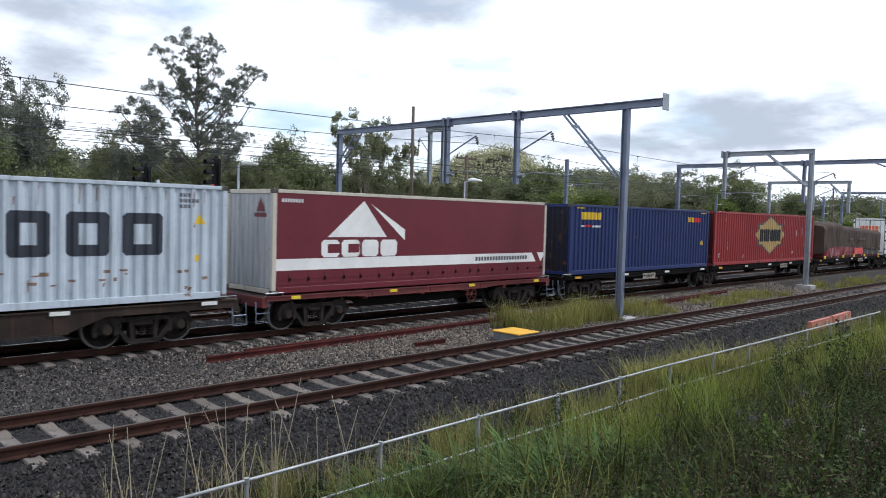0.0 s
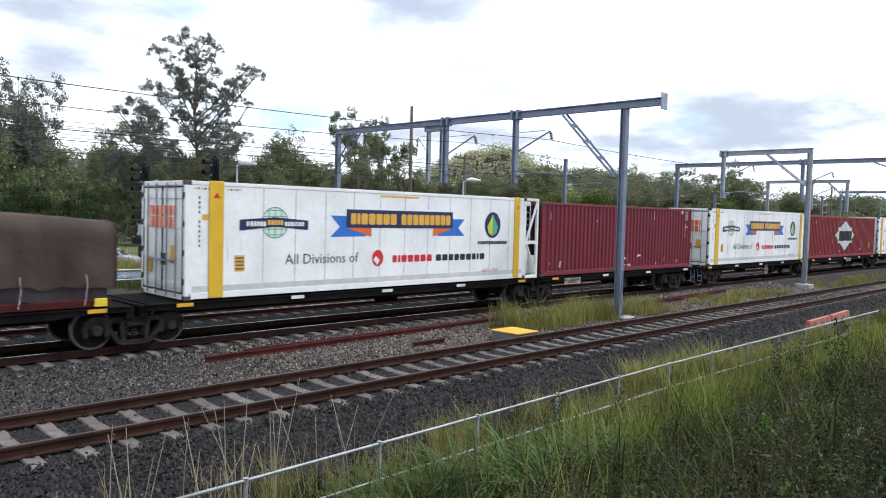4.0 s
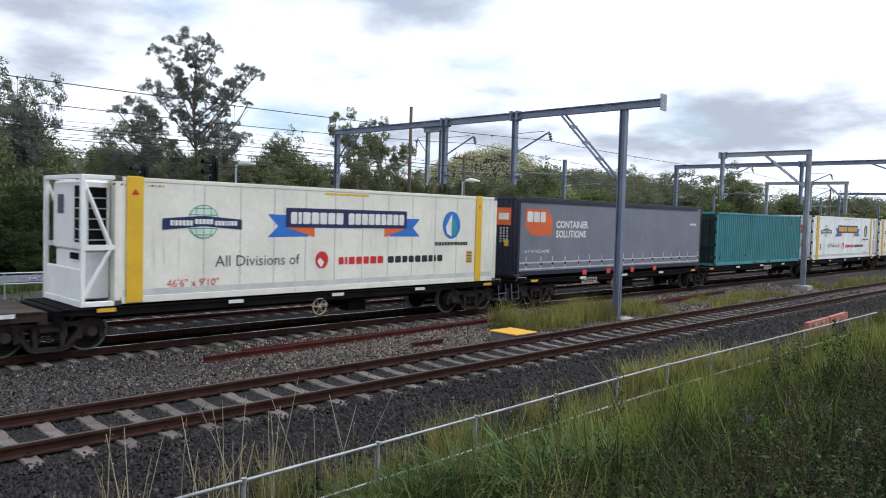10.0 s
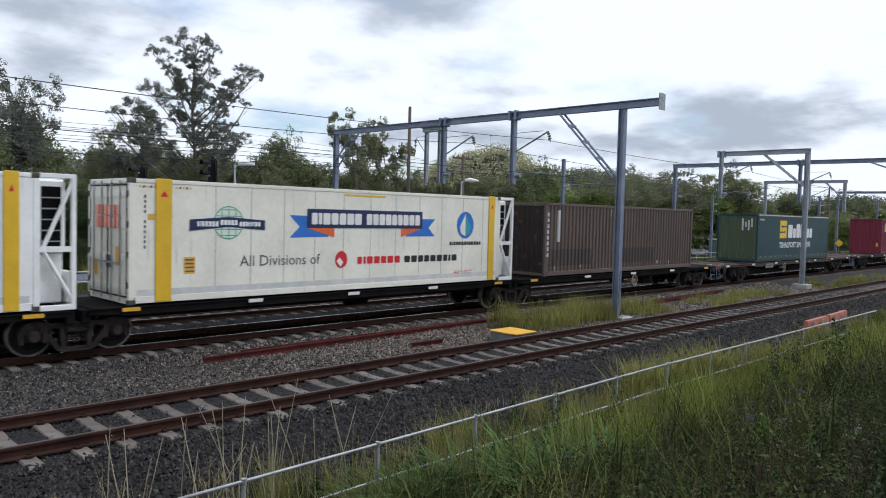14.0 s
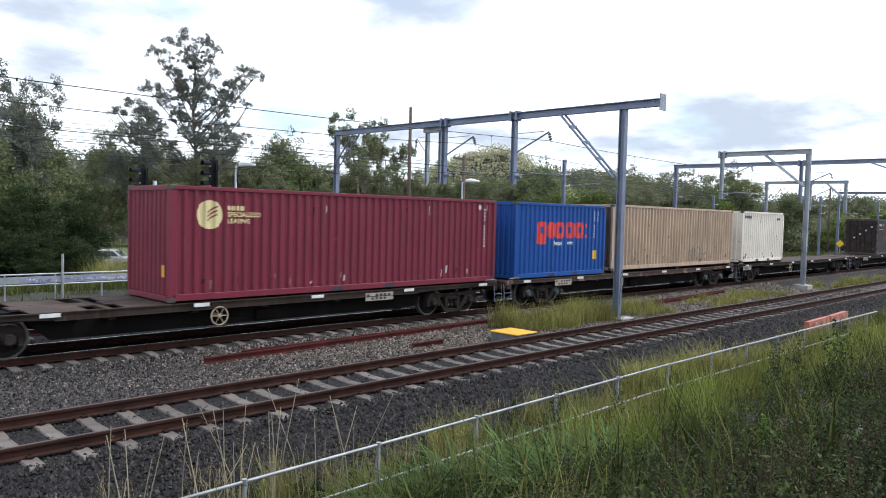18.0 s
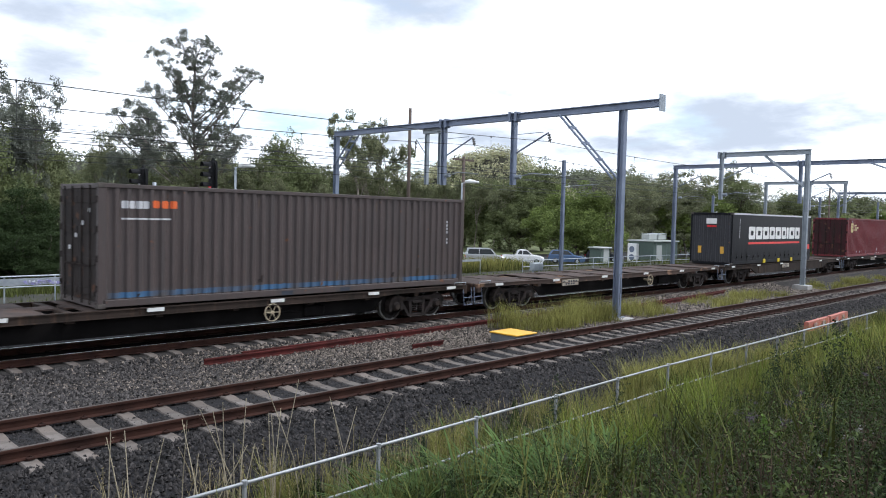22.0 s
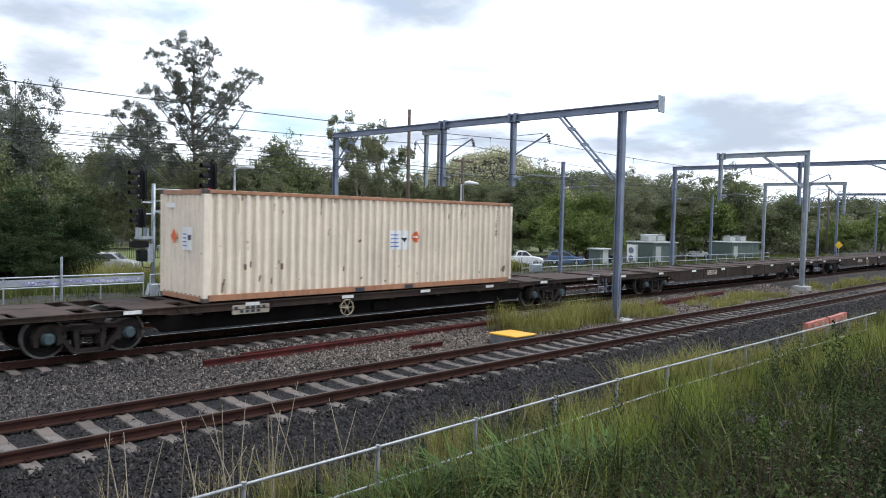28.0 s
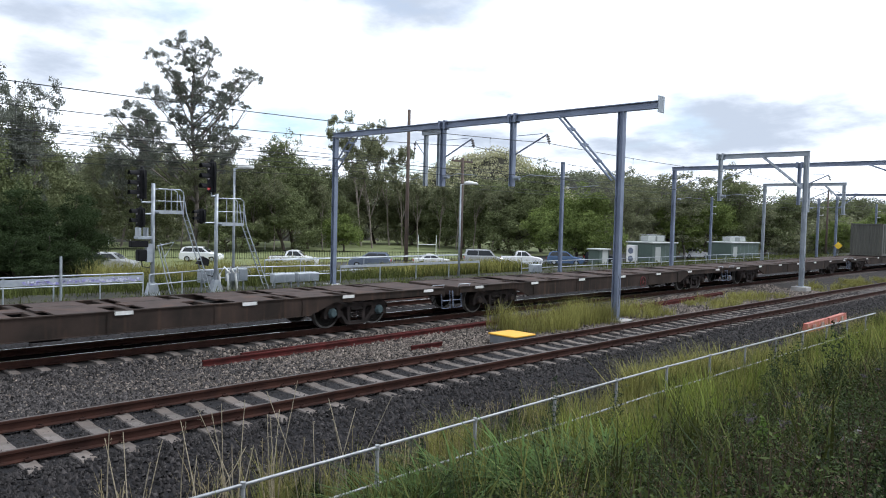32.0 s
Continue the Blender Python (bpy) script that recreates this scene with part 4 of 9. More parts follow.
    if wheel_at is not None:
        hand_wheel(wg, wheel_at - u0, 0.74, wheel_mat or M_HANDWHEEL)
        part("brake_rigging", Geo().tube([(wheel_at - u0 + 0.1, -1.0, 0.7), (wheel_at - u0 + 1.6, -0.9, 0.62)], 0.03, 6).box(wheel_at - u0 + 1.2, wheel_at - u0 + 1.9, -1.05, -0.6, 0.5, 0.8, 0.03), M_BLACK, wg)
    if plate is not None:
        plate_with_bars(wg, plate - u0, 0.80, 1.1, 0.24, M_PLATE)
    part("air_tank", Geo().tube([(L * 0.58, 0.6, 0.62), (L * 0.58 + 0.06, 0.6, 0.62), (L * 0.58 + 0.85, 0.6, 0.62), (L * 0.58 + 0.9, 0.6, 0.62)], [0.12, 0.2, 0.2, 0.12], 12), M_BLACK, wg, smooth=True)
    part("brake_pipe", Geo().tube([(0.3, -0.9, 0.93), (L - 0.3, -0.9, 0.93)], 0.02, 5), M_BLACK, wg)
    return wg


M_REDFRAME = surf("dark_red_wagon_paint", (0.17, 0.03, 0.03), (0.11, 0.022, 0.022), 1.2, 0.7, 0, 0.1, 20, (0.06, 0.03, 0.025), 0.4, True)
M_RUSTFRAME = surf("rust_brown_wagon_paint", (0.072, 0.042, 0.03), (0.04, 0.026, 0.02), 1.0, 0.8, 0, 0.15, 20, (0.03, 0.025, 0.022), 0.4, True, spots=(0.22, 0.13, 0.08), spot_at=(0.6, 0.66), spot_scale=1.4)


# ---- containers ----
def ribs(length, pitch, depth, flat=0.55):
    """Corrugation: (x, inset) of the folds along a wall."""
    out, n = [], max(2, int(round(length / pitch)))
    q = length / n
    for i in range(n):
        a = i * q
        out += [(a, 0.0), (a + q * 0.30, 0.0), (a + q * 0.46, depth), (a + q * 0.84, depth)]
    out.append((length, 0.0))
    return out


def rib_inset(fold, x):
    for (a, da), (b, db) in zip(fold, fold[1:]):
        if a <= x <= b:
            return da + (db - da) * (x - a) / max(b - a, 1e-9)
    return 0.0


class Box:
    """A container on the train: the thing, its wall's folds and its sizes, for what is painted on it."""

    def __init__(self, u, length, height, width, z, ob, fold, inset):
        self.u, self.length, self.height, self.width, self.z, self.ob, self.fold, self.inset = u, length, height, width, z, ob, fold, inset

    def skin(self, x):
        """y of the near wall's face at x."""
        return -self.width / 2 + self.inset + (rib_inset(self.fold, x - 0.12) if self.fold else 0.0)

    def patch(self, name, poly, material, label="", lift=0.004, parent=None):
        """A painted shape on the near wall: a convex outline of (x, z), laid into the folds."""
        xs0, xs1 = min(q[0] for q in poly), max(q[0] for q in poly)
        cuts = {xs0, xs1} | {q[0] for q in poly}
        if self.fold:
            cuts |= {x + 0.12 for x, _ in self.fold if xs0 < x + 0.12 < xs1}
        cuts = sorted(cuts)
        vs, fs = [], []
        for x in cuts:
            zs = []
            for (xa, za), (xb, zb) in zip(poly, poly[1:] + poly[:1]):
                if min(xa, xb) - 1e-9 <= x <= max(xa, xb) + 1e-9:
                    if abs(xb - xa) < 1e-9:
                        zs += [za, zb]
                    else:
                        zs.append(za + (zb - za) * (x - xa) / (xb - xa))
            y = self.skin(x) - lift
            vs += [(x, y, min(zs)), (x, y, max(zs))]
        for i in range(len(cuts) - 1):
            fs.append((2 * i, 2 * i + 2, 2 * i + 3, 2 * i + 1))
        me = bpy.data.meshes.new(name)
        me.from_pydata(vs, [], fs)
        me.materials.append(material)
        return part(name, me, None, parent or self.ob, label)

    def bar(self, name, x0, x1, z0, z1, material, label="", lift=0.004):
        return self.patch(name, [(x0, z0), (x1, z0), (x1, z1), (x0, z1)], material, label, lift)

    def blocks(self, x0, x1, z0, z1, widths, material, gap=0.18, lift=0.006, name="mark_block"):
        """A maker's name drawn as a row of plain blocks."""
        k = (x1 - x0) / (sum(widths) + gap * (len(widths) - 1))
        x = x0
        for w in widths:
            c = min(0.12, 0.16 * w) * k
            self.patch(name, [(x, z0 + c), (x + c, z0), (x + w * k - c, z0), (x + w * k, z0 + c), (x + w * k, z1 - c), (x + w * k - c, z1), (x + c, z1), (x, z1 - c)], material, "", lift)
            x += (w + gap) * k

    def text(self, body, x, z, size, material, bold=0.0, label=""):
        me = words(body, size, 0.002, bold)
        me.materials.clear()
        me.materials.append(material)
        y = -self.width / 2 + self.inset - 0.006
        return part("writing", me, None, self.ob, label or "painted words", at=pose(x, y, z))

    def text_end(self, body, y, z, size, material):
        me = words(body, size, 0.002)
        me.materials.clear()
        me.materials.append(material)
        return part("writing", me, None, self.ob, "painted words", at=pose(-0.012, y, z, 0, 0, -90))

    def end_bar(self, name, y0, y1, z0, z1, material, x=-0.012):
        return part(name, Geo().box(x - 0.004, x, y0, y1, z0, z1), material, self.ob)


CAST_ME = Geo().box(-0.089, 0.089, -0.081, 0.081, 0, 0.118, 0.012).mesh("corner_casting", surf("corner_casting_steel", (0.10, 0.085, 0.075), (0.06, 0.05, 0.045), 8, 0.7, 0.2))


def wall_mesh(fold, height, y, flip=1):
    """A folded wall along x with the folds' insets going towards +y (flip 1) or -y (-1)."""
    vs, fs = [], []
    for x, d in fold:
        vs += [(x, y + flip * d, 0), (x, y + flip * d, height)]
    for i in range(len(fold) - 1):
        fs.append((2 * i, 2 * i + 2, 2 * i + 3, 2 * i + 1))
    return vs, fs


def container(u, length, material, label, height=2.896, width=2.438, z=DECK, style="ribbed", end="panel", rail=None, pitch=0.278, depth=0.05, door_mat=None, name="shipping_container", roof_mat=None, low_rail=None, posts=None, groove=None):
    """style: ribbed, smooth, curtain. end: panel or doors (at the leading end)."""
    ob = thing(name, label, "shipping container", "containers on the train")
    MOVING.append((ob, u))
    rail = rail or material
    hw, L, H = width / 2, length, height
    inset = 0.012
    fold = ribs(L - 0.24, pitch, depth) if style == "ribbed" else None
    for s in (-1, 1):
        if style == "ribbed":
            vs, fs = wall_mesh([(x + 0.12, d) for x, d in fold], H - 0.30, 0, 1 if s < 0 else -1)
            me = bpy.data.meshes.new("side_panel")
            me.from_pydata([(x, s * (hw - inset) + y, zz + z + 0.20) for x, y, zz in vs], [], fs)
            me.materials.append(material)
            # Recessed faces get another tone, so rib light and shade sit in the colour.
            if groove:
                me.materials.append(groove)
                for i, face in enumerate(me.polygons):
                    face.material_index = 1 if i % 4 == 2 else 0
            part("side_panel", me, None, ob, "corrugated steel side")
        else:
            part("side_panel", Geo().box(0.10, L - 0.10, s * (hw - inset - 0.05) if s > 0 else -hw + inset, s * (hw - inset) if s > 0 else -hw + inset + 0.05, z + 0.18, z + H - 0.08), material, ob)
        part("top_rail", Geo().box(0.16, L - 0.16, s * hw if s < 0 else hw - 0.06, s * hw + 0.06 if s < 0 else hw, z + H - 0.105, z + H - 0.01, 0.008), rail, ob)
        part("bottom_rail", Geo().box(0.16, L - 0.16, s * hw if s < 0 else hw - 0.06, s * hw + 0.06 if s < 0 else hw, z + 0.035, z + 0.20, 0.008), low_rail or rail, ob)
        for x0 in (0.0, L - 0.13):
            part("corner_post", Geo().box(x0, x0 + 0.13, s * hw if s < 0 else hw - 0.10, -hw + 0.10 if s < 0 else hw, z + 0.118, z + H - 0.118, 0.01), posts or rail, ob)
        for x0 in (0.089, L - 0.089):
            for zz in (z, z + H - 0.118):
                part("corner_casting", CAST_ME, None, ob, at=pose(x0 - 0.002 if x0 < 1 else x0 + 0.002, s * (hw - 0.079), zz))
    rm = roof_mat or material
    top = Geo().box(0.05, L - 0.05, -hw + 0.05, hw - 0.05, z + H - 0.05, z + H - 0.022)
    if style == "ribbed":
        for i in range(int(L / 0.42)):
            x = 0.2 + i * 0.42
            top.box(x + 0.05, min(x + 0.25, L - 0.1), -hw + 0.12, hw - 0.12, z + H - 0.024, z + H - 0.004)
    part("roof", top, rm, ob)
    part("floor", Geo().box(0.05, L - 0.05, -hw + 0.05, hw - 0.05, z + 0.12, z + 0.17), M_BLACK, ob)
    for x0, e in ((0.0, -1), (L, 1)):
        xa, xb = (0.02, 0.07) if e < 0 else (L - 0.07, L - 0.02)
        part("end_header", Geo().box(min(x0, x0 - e * 0.1), max(x0, x0 - e * 0.1), -hw + 0.16, hw - 0.16, z + H - 0.13, z + H - 0.01, 0.008), rail, ob)
        part("end_sill", Geo().box(min(x0, x0 - e * 0.1), max(x0, x0 - e * 0.1), -hw + 0.16, hw - 0.16, z + 0.02, z + 0.15, 0.008), rail, ob)
        if e < 0 and end == "doors":
            for s in (-1, 1):
                dr = part("door", Geo().box(0.01, 0.055, 0.01 if s > 0 else -hw + 0.11, hw - 0.11 if s > 0 else -0.01, z + 0.16, z + H - 0.14, 0.006), door_mat or material, ob, "steel cargo door")
                if style == "smooth":
                    for ya, yb, za, zb in ((0.0, 0.035, 0.16, H - 0.14), (hw - 0.155, hw - 0.12, 0.16, H - 0.14), (0.035, hw - 0.155, 0.17, 0.205), (0.035, hw - 0.155, H - 0.185, H - 0.15)):
                        part("door_seal", Geo().box(-0.004, 0.012, min(s * ya, s * yb), max(s * ya, s * yb), z + za, z + zb), M_RUBBER, dr)
                for k in range(4):
                    zz = z + 0.35 + k * (H - 0.75) / 3.0
                    part("door_rib", Geo().box(-0.012, 0.012, s * 0.06 if s > 0 else -hw + 0.16, hw - 0.16 if s > 0 else -0.06, zz - 0.06, zz + 0.09, 0.006), door_mat or material, dr)
                for yy in (0.30, 0.80):
                    part("lock_rod", Geo().tube([(-0.03, s * yy, z + 0.08), (-0.03, s * yy, z + H - 0.06)], 0.019, 6), M_STEEL if style == "smooth" else M_BOGIE, dr, "locking bar")
                    part("rod_handle", Geo().box(-0.055, -0.02, min(s * yy, s * (yy - 0.38)), max(s * yy, s * (yy - 0.38)), z + 0.95, z + 0.99), M_STEEL if style == "smooth" else M_BOGIE, dr)
                for k in range(4):
                    part("hinge", Geo().box(-0.02, 0.03, min(s * (hw - 0.02), s * (hw - 0.13)), max(s * (hw - 0.02), s * (hw - 0.13)), z + 0.4 + k * (H - 0.85) / 3, z + 0.55 + k * (H - 0.85) / 3, 0.005), M_INK if style == "smooth" else M_BOGIE, dr)
        else:
            w = width - 0.2
            f2 = ribs(w, 0.25, 0.04) if style != "smooth" else [(0, 0), (w, 0)]
            vs, fs = [], []
            for yy, d in f2:
                x = xa + d if e < 0 else xb - d
                vs += [(x, -w / 2 + yy, z + 0.14), (x, -w / 2 + yy, z + H - 0.12)]
            for i in range(len(f2) - 1):
                fs.append((2 * i, 2 * i + 2, 2 * i + 3, 2 * i + 1))
            me = bpy.data.meshes.new("end_panel")
            me.from_pydata(vs, [], fs)
            me.materials.append(door_mat or material)
            part("end_panel", me, None, ob, "folded steel end wall" if style != "smooth" else "")
    return Box(u, L, H, width, z, ob, fold, inset)


def pockets(bx, at, material=None):
    """Fork pockets: dark openings in the bottom rail."""
    for x in at:
        bx_ob = part("fork_pocket", Geo().box(x, x + 0.36, -bx.width / 2 - 0.004, -bx.width / 2 + 0.05, bx.z + 0.045, bx.z + 0.16), M_INK, bx.ob, "dark fork pocket")


def code_column(bx, x, z1, n, material, step=0.115, w=0.06):
    """The container's number, down the wall, as plain bars."""
    for i in range(n):
        if i not in (4,):
            bx.bar("code_bar", x, x + w, z1 - i * step - 0.075, z1 - i * step, material)
# ---- colours of the loads ----
P_PALEGREY = paint("pale_grey_blue_paint", (0.50, 0.56, 0.62), 0.38)
P_MAROONCURTAIN = paint("maroon_curtain", (0.135, 0.018, 0.028), 0.1, 0.45, False)
P_GREYEND = paint("pale_grey_end_paint", (0.42, 0.43, 0.44), 0.4)
P_NAVY = paint("navy_blue_paint", (0.014, 0.028, 0.115), 0.1)
P_RED = paint("faded_red_paint", (0.30, 0.028, 0.03), 0.36)
P_DARKRED = paint("deep_red_paint", (0.24, 0.02, 0.025), 0.36)
P_MAROON = paint("maroon_paint", (0.185, 0.02, 0.035), 0.15)
P_LWHITE = paint("clean_white_panel", (0.86, 0.86, 0.84), 0.05, 0.4, False)
P_LCREAM = paint("yellowed_white_panel", (0.80, 0.775, 0.67), 0.1, 0.4, False)
P_GREYCURTAIN = paint("grey_curtain", (0.19, 0.198, 0.238), 0.1, 0.5, False)
P_NAVYGREY = paint("blue_black_end_paint", (0.02, 0.022, 0.042), 0.2)
P_TEAL = paint("teal_paint", (0.072, 0.285, 0.31), 0.5)
P_BROWN = paint("dull_brown_paint", (0.12, 0.085, 0.07), 0.5)
P_GREENCURTAIN = paint("dark_teal_green_curtain", (0.006, 0.045, 0.053), 0.45, 0.5, False)
P_OLIVEEND = paint("olive_green_end_paint", (0.07, 0.10, 0.05), 0.5)
P_WINE = paint("wine_red_paint", (0.18, 0.021, 0.042), 0.36)
P_BLUE = paint("bright_blue_paint", (0.01, 0.075, 0.31), 0.12)
P_TAN = paint("weathered_tan_paint", (0.52, 0.385, 0.27), 0.6)
P_OFFWHITE = paint("off_white_paint", (0.84, 0.77, 0.66), 0.15)
P_REDWINE = paint("brownish_wine_red_paint", (0.17, 0.028, 0.033), 0.35)
P_DARKGREY = paint("dirty_grey_brown_paint", (0.08, 0.061, 0.057), 0.6)
P_BLACKCURTAIN = surf("black_curtain", (0.008, 0.008, 0.0105), (0.006, 0.006, 0.008), 0.8, 0.4, 0.0, 0.25, 2.5, (0.016, 0.015, 0.016), 0.3, True, spec=0.16)
P_CHARCOAL = paint("charcoal_end_paint", (0.04, 0.04, 0.045), 0.5)
P_CREAM = paint("cream_paint", (0.80, 0.70, 0.56), 0.22)
P_ORANGE = paint("rust_orange_rail_paint", (0.40, 0.20, 0.11), 0.5)
P_LAST = paint("grey_green_paint", (0.095, 0.095, 0.08), 0.6)
P_CREAMTRIM = paint("cream_top_trim", (0.55, 0.50, 0.42), 0.3)
P_TARP = surf("brown_tarpaulin", (0.078, 0.055, 0.045), (0.046, 0.034, 0.028), 0.7, 0.85, 0, 0.9, 5, spec=0.15)
P_REDTARP = surf("glossy_red_plastic_sheet", (0.25, 0.02, 0.03), (0.12, 0.015, 0.02), 2.0, 0.35, 0, 0.6, 9, (0.5, 0.28, 0.28), 0.2)

G_RED, G_WINE, G_TEAL = grimy_shaded("grimy_shaded_red", (0.20, 0.022, 0.025)), grimy_shaded("grimy_shaded_wine_red", (0.15, 0.022, 0.033)), grimy_shaded("grimy_shaded_teal", (0.03, 0.13, 0.14))
G_NAVY, G_TAN, G_DARK = grimy_shaded("grimy_shaded_navy", (0.014, 0.026, 0.10)), grimy_shaded("grimy_shaded_tan", (0.42, 0.31, 0.22)), grimy_shaded("grimy_shaded_brown", (0.08, 0.06, 0.055))

# ---- wagons ----
wagon(-9.6, 10.1, [-6.0, 7.62], "skeletal", label="dark brown flat container wagon with grey dusty bogies", plate=0.5)
wagon(10.75, 23.55, [12.54, 21.55], "red", wheel_at=19.0, label="dark red flat wagon with yellow marker strips", wheel_mat=M_REDFRAME)
PACKS = [(24.2, [26.12], [37.26, 52.55, 67.9, 83.2], [94.25], 96.05, 1), (96.65, [98.4], [111.9, 127.05, 142.1, 156.95], [170.65], 172.25, 2), (172.85, [174.4], [187.9, 203.1, 218.3, 233.65], [248.6], 250.2, 3)]
WHEELS = {2: [105.24, None, 135.33, None, 164.08], 3: [179.69, None, None, None, 242.19], 1: [None] * 5}
PLATES = {1: [30.5, 46.7, 61.9, None, 85.0], 2: [None, 119.9, None, None, None], 3: [177.2, 196.0, None, None, None]}
for start, first, shared, last, stop, key in PACKS:
    cuts = [start] + shared + [stop]
    for i in range(5):
        own = (first if i == 0 else []) + ([shared[i]] if i < 4 else last)
        wagon(cuts[i] + 0.05, cuts[i + 1] - 0.05, own, "spine" if not (key == 2 and i == 3) else "skeletal", label="black low-sided unit of an articulated container wagon" if not (key == 2 and i == 3) else "empty dark brown unit of an articulated container wagon",
              wheel_at=WHEELS[key][i], plate=PLATES[key][i], couplers=(i == 0, i == 4))
wagon(250.8, 273.2, [254.0, 270.5], "rusty", label="rust-brown long flat wagon with a handwheel", wheel_at=260.1, plate=257.2)
wagon(273.9, 293.6, [276.9, 291.36], "skeletal", label="dark skeletal wagon partly empty before its container", wheel_at=282.59, plate=287.4, deep_side=False)
wagon(294.1, 313.55, [296.4, 311.25], "rusty", label="tan and brown flat wagon with blue axle caps", blue=True, wheel_at=301.78, plate=297.0)
wagon(314.1, 333.5, [316.15, 331.42], "platform", label="dark flat-decked wagon with white marker strips", wheel_at=321.87, plate=314.7)
wagon(334.0, 353.0, [335.97, 350.7], "skeletal", label="dark brown skeletal wagon with a yellow handwheel", wheel_at=345.16, plate=337.0, deep_side=False)
wagon(353.5, 372.8, [355.7, 370.5], "rusty", label="empty rusty brown skeletal wagon", wheel_at=365.43, plate=358.5)
wagon(373.3, 392.7, [375.85, 390.7], "skeletal", label="brown deep-sided flat wagon with white marker strips", plate=381.5)
wagon(393.2, 412.3, [395.75, 410.26], "skeletal", label="dark skeletal wagon with a white-stencilled plate", wheel_at=404.8, plate=400.0, deep_side=False)
wagon(412.8, 428.2, [415.4, 425.77], "rusty", label="rust-orange brown flat wagon with green axle caps", blue=True, plate=419.0)
wagon(428.8, 453.1, [432.2, 449.55], "skeletal", label="long brown skeletal wagon carrying one container", blue=True, wheel_at=439.46, plate=435.7, deep_side=False)
wagon(453.7, 479.3, [458.0, 475.3], "skeletal", label="long empty brown skeletal wagon", blue=True, plate=463.1)
wagon(479.9, 505.0, [483.75, 501.26], "skeletal", label="long empty brown skeletal wagon with a handwheel", blue=True, wheel_at=491.07, plate=488.6)
wagon(505.5, 526.5, [507.7, 523.3], "skeletal", label="empty dark brown skeletal wagon with a red handwheel", wheel_at=517.9, wheel_mat=M_REDFRAME)
wagon(527.1, 547.6, [530.2, 544.6], "skeletal", label="empty dark brown skeletal wagon")
wagon(548.2, 571.5, [551.2, 568.4], "skeletal", label="dark wagon with a grey-green open container")

# ---- what stands on them ----
box_pale = container(-2.48, 12.192, P_PALEGREY, "pale grey-blue corrugated container with dark block lettering and rust streaks")
box_red_curtain = container(11.06, 12.15, P_MAROONCURTAIN, "maroon curtain-sided container with white mountain emblem and grey end", style="curtain", rail=P_CREAMTRIM, door_mat=P_GREYEND, low_rail=P_MAROONCURTAIN)
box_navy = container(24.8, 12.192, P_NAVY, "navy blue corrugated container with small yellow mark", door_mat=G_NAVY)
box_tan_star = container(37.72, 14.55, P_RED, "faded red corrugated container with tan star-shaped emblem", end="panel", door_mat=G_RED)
box_l1 = container(69.05, 13.42, P_LWHITE, "white refrigerated container with yellow straps and blue banner", 3.0, 2.5, style="smooth", end="doors")
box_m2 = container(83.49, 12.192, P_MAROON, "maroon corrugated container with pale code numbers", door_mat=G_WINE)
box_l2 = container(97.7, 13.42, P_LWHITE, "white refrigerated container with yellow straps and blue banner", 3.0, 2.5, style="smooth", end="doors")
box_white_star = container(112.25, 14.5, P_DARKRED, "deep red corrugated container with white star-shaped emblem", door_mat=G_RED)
box_l3 = container(127.8, 13.42, P_LWHITE, "white refrigerated container with faded blue banner", 3.0, 2.5, style="smooth", end="doors")
box_l4 = container(158.3, 13.45, P_LCREAM, "yellowed white refrigerated container with cooling unit leading", 3.0, 2.5, style="smooth", end="panel")
box_grey_curtain = container(173.02, 14.78, P_GREYCURTAIN, "grey curtain-sided container with orange emblem and white words", 3.0, z=DECK + 0.09, style="curtain", rail=P_NAVYGREY, door_mat=P_NAVYGREY)
box_teal = container(189.65, 12.15, P_TEAL, "worn teal corrugated container with dirty end darkened for shade", end="doors", pitch=0.25, depth=0.06, door_mat=G_TEAL, groove=paint("teal_groove_shade_paint", (0.065, 0.16, 0.17), 0.6))
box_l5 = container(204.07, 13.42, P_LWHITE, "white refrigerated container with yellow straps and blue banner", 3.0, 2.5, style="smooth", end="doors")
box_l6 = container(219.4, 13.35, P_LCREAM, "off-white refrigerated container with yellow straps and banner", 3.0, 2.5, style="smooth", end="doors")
box_brown = container(235.5, 12.192, P_BROWN, "dull brown corrugated container with vertical pale letters", pitch=0.25, door_mat=G_DARK, groove=paint("brown_groove_tone_paint", (0.15, 0.11, 0.095), 0.6))
box_green_curtain = container(255.9, 12.2, P_GREENCURTAIN, "dark green curtain-sided container with yellow square emblem", 2.85, style="curtain", rail=P_GREENCURTAIN, door_mat=P_OLIVEEND)
box_wine1 = container(281.25, 12.15, P_WINE, "wine-red corrugated container with pale yellow disc emblem")
box_blue = container(294.5, 6.058, P_BLUE, "bright blue short container with red block lettering")
box_tan = container(301.1, 12.1, P_TAN, z=DECK + 0.09, label="weathered tan corrugated container with grey scrawls", door_mat=G_TAN, groove=paint("brown_dirt_and_shade_on_tan", (0.36, 0.24, 0.155), 0.6))
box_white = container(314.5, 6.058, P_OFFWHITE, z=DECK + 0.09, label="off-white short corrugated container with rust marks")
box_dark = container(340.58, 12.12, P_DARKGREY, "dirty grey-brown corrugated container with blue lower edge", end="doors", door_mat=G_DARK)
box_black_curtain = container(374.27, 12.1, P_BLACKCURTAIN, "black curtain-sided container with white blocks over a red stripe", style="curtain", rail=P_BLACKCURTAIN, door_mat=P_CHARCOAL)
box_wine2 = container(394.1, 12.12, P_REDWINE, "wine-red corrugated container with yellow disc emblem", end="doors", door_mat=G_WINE)
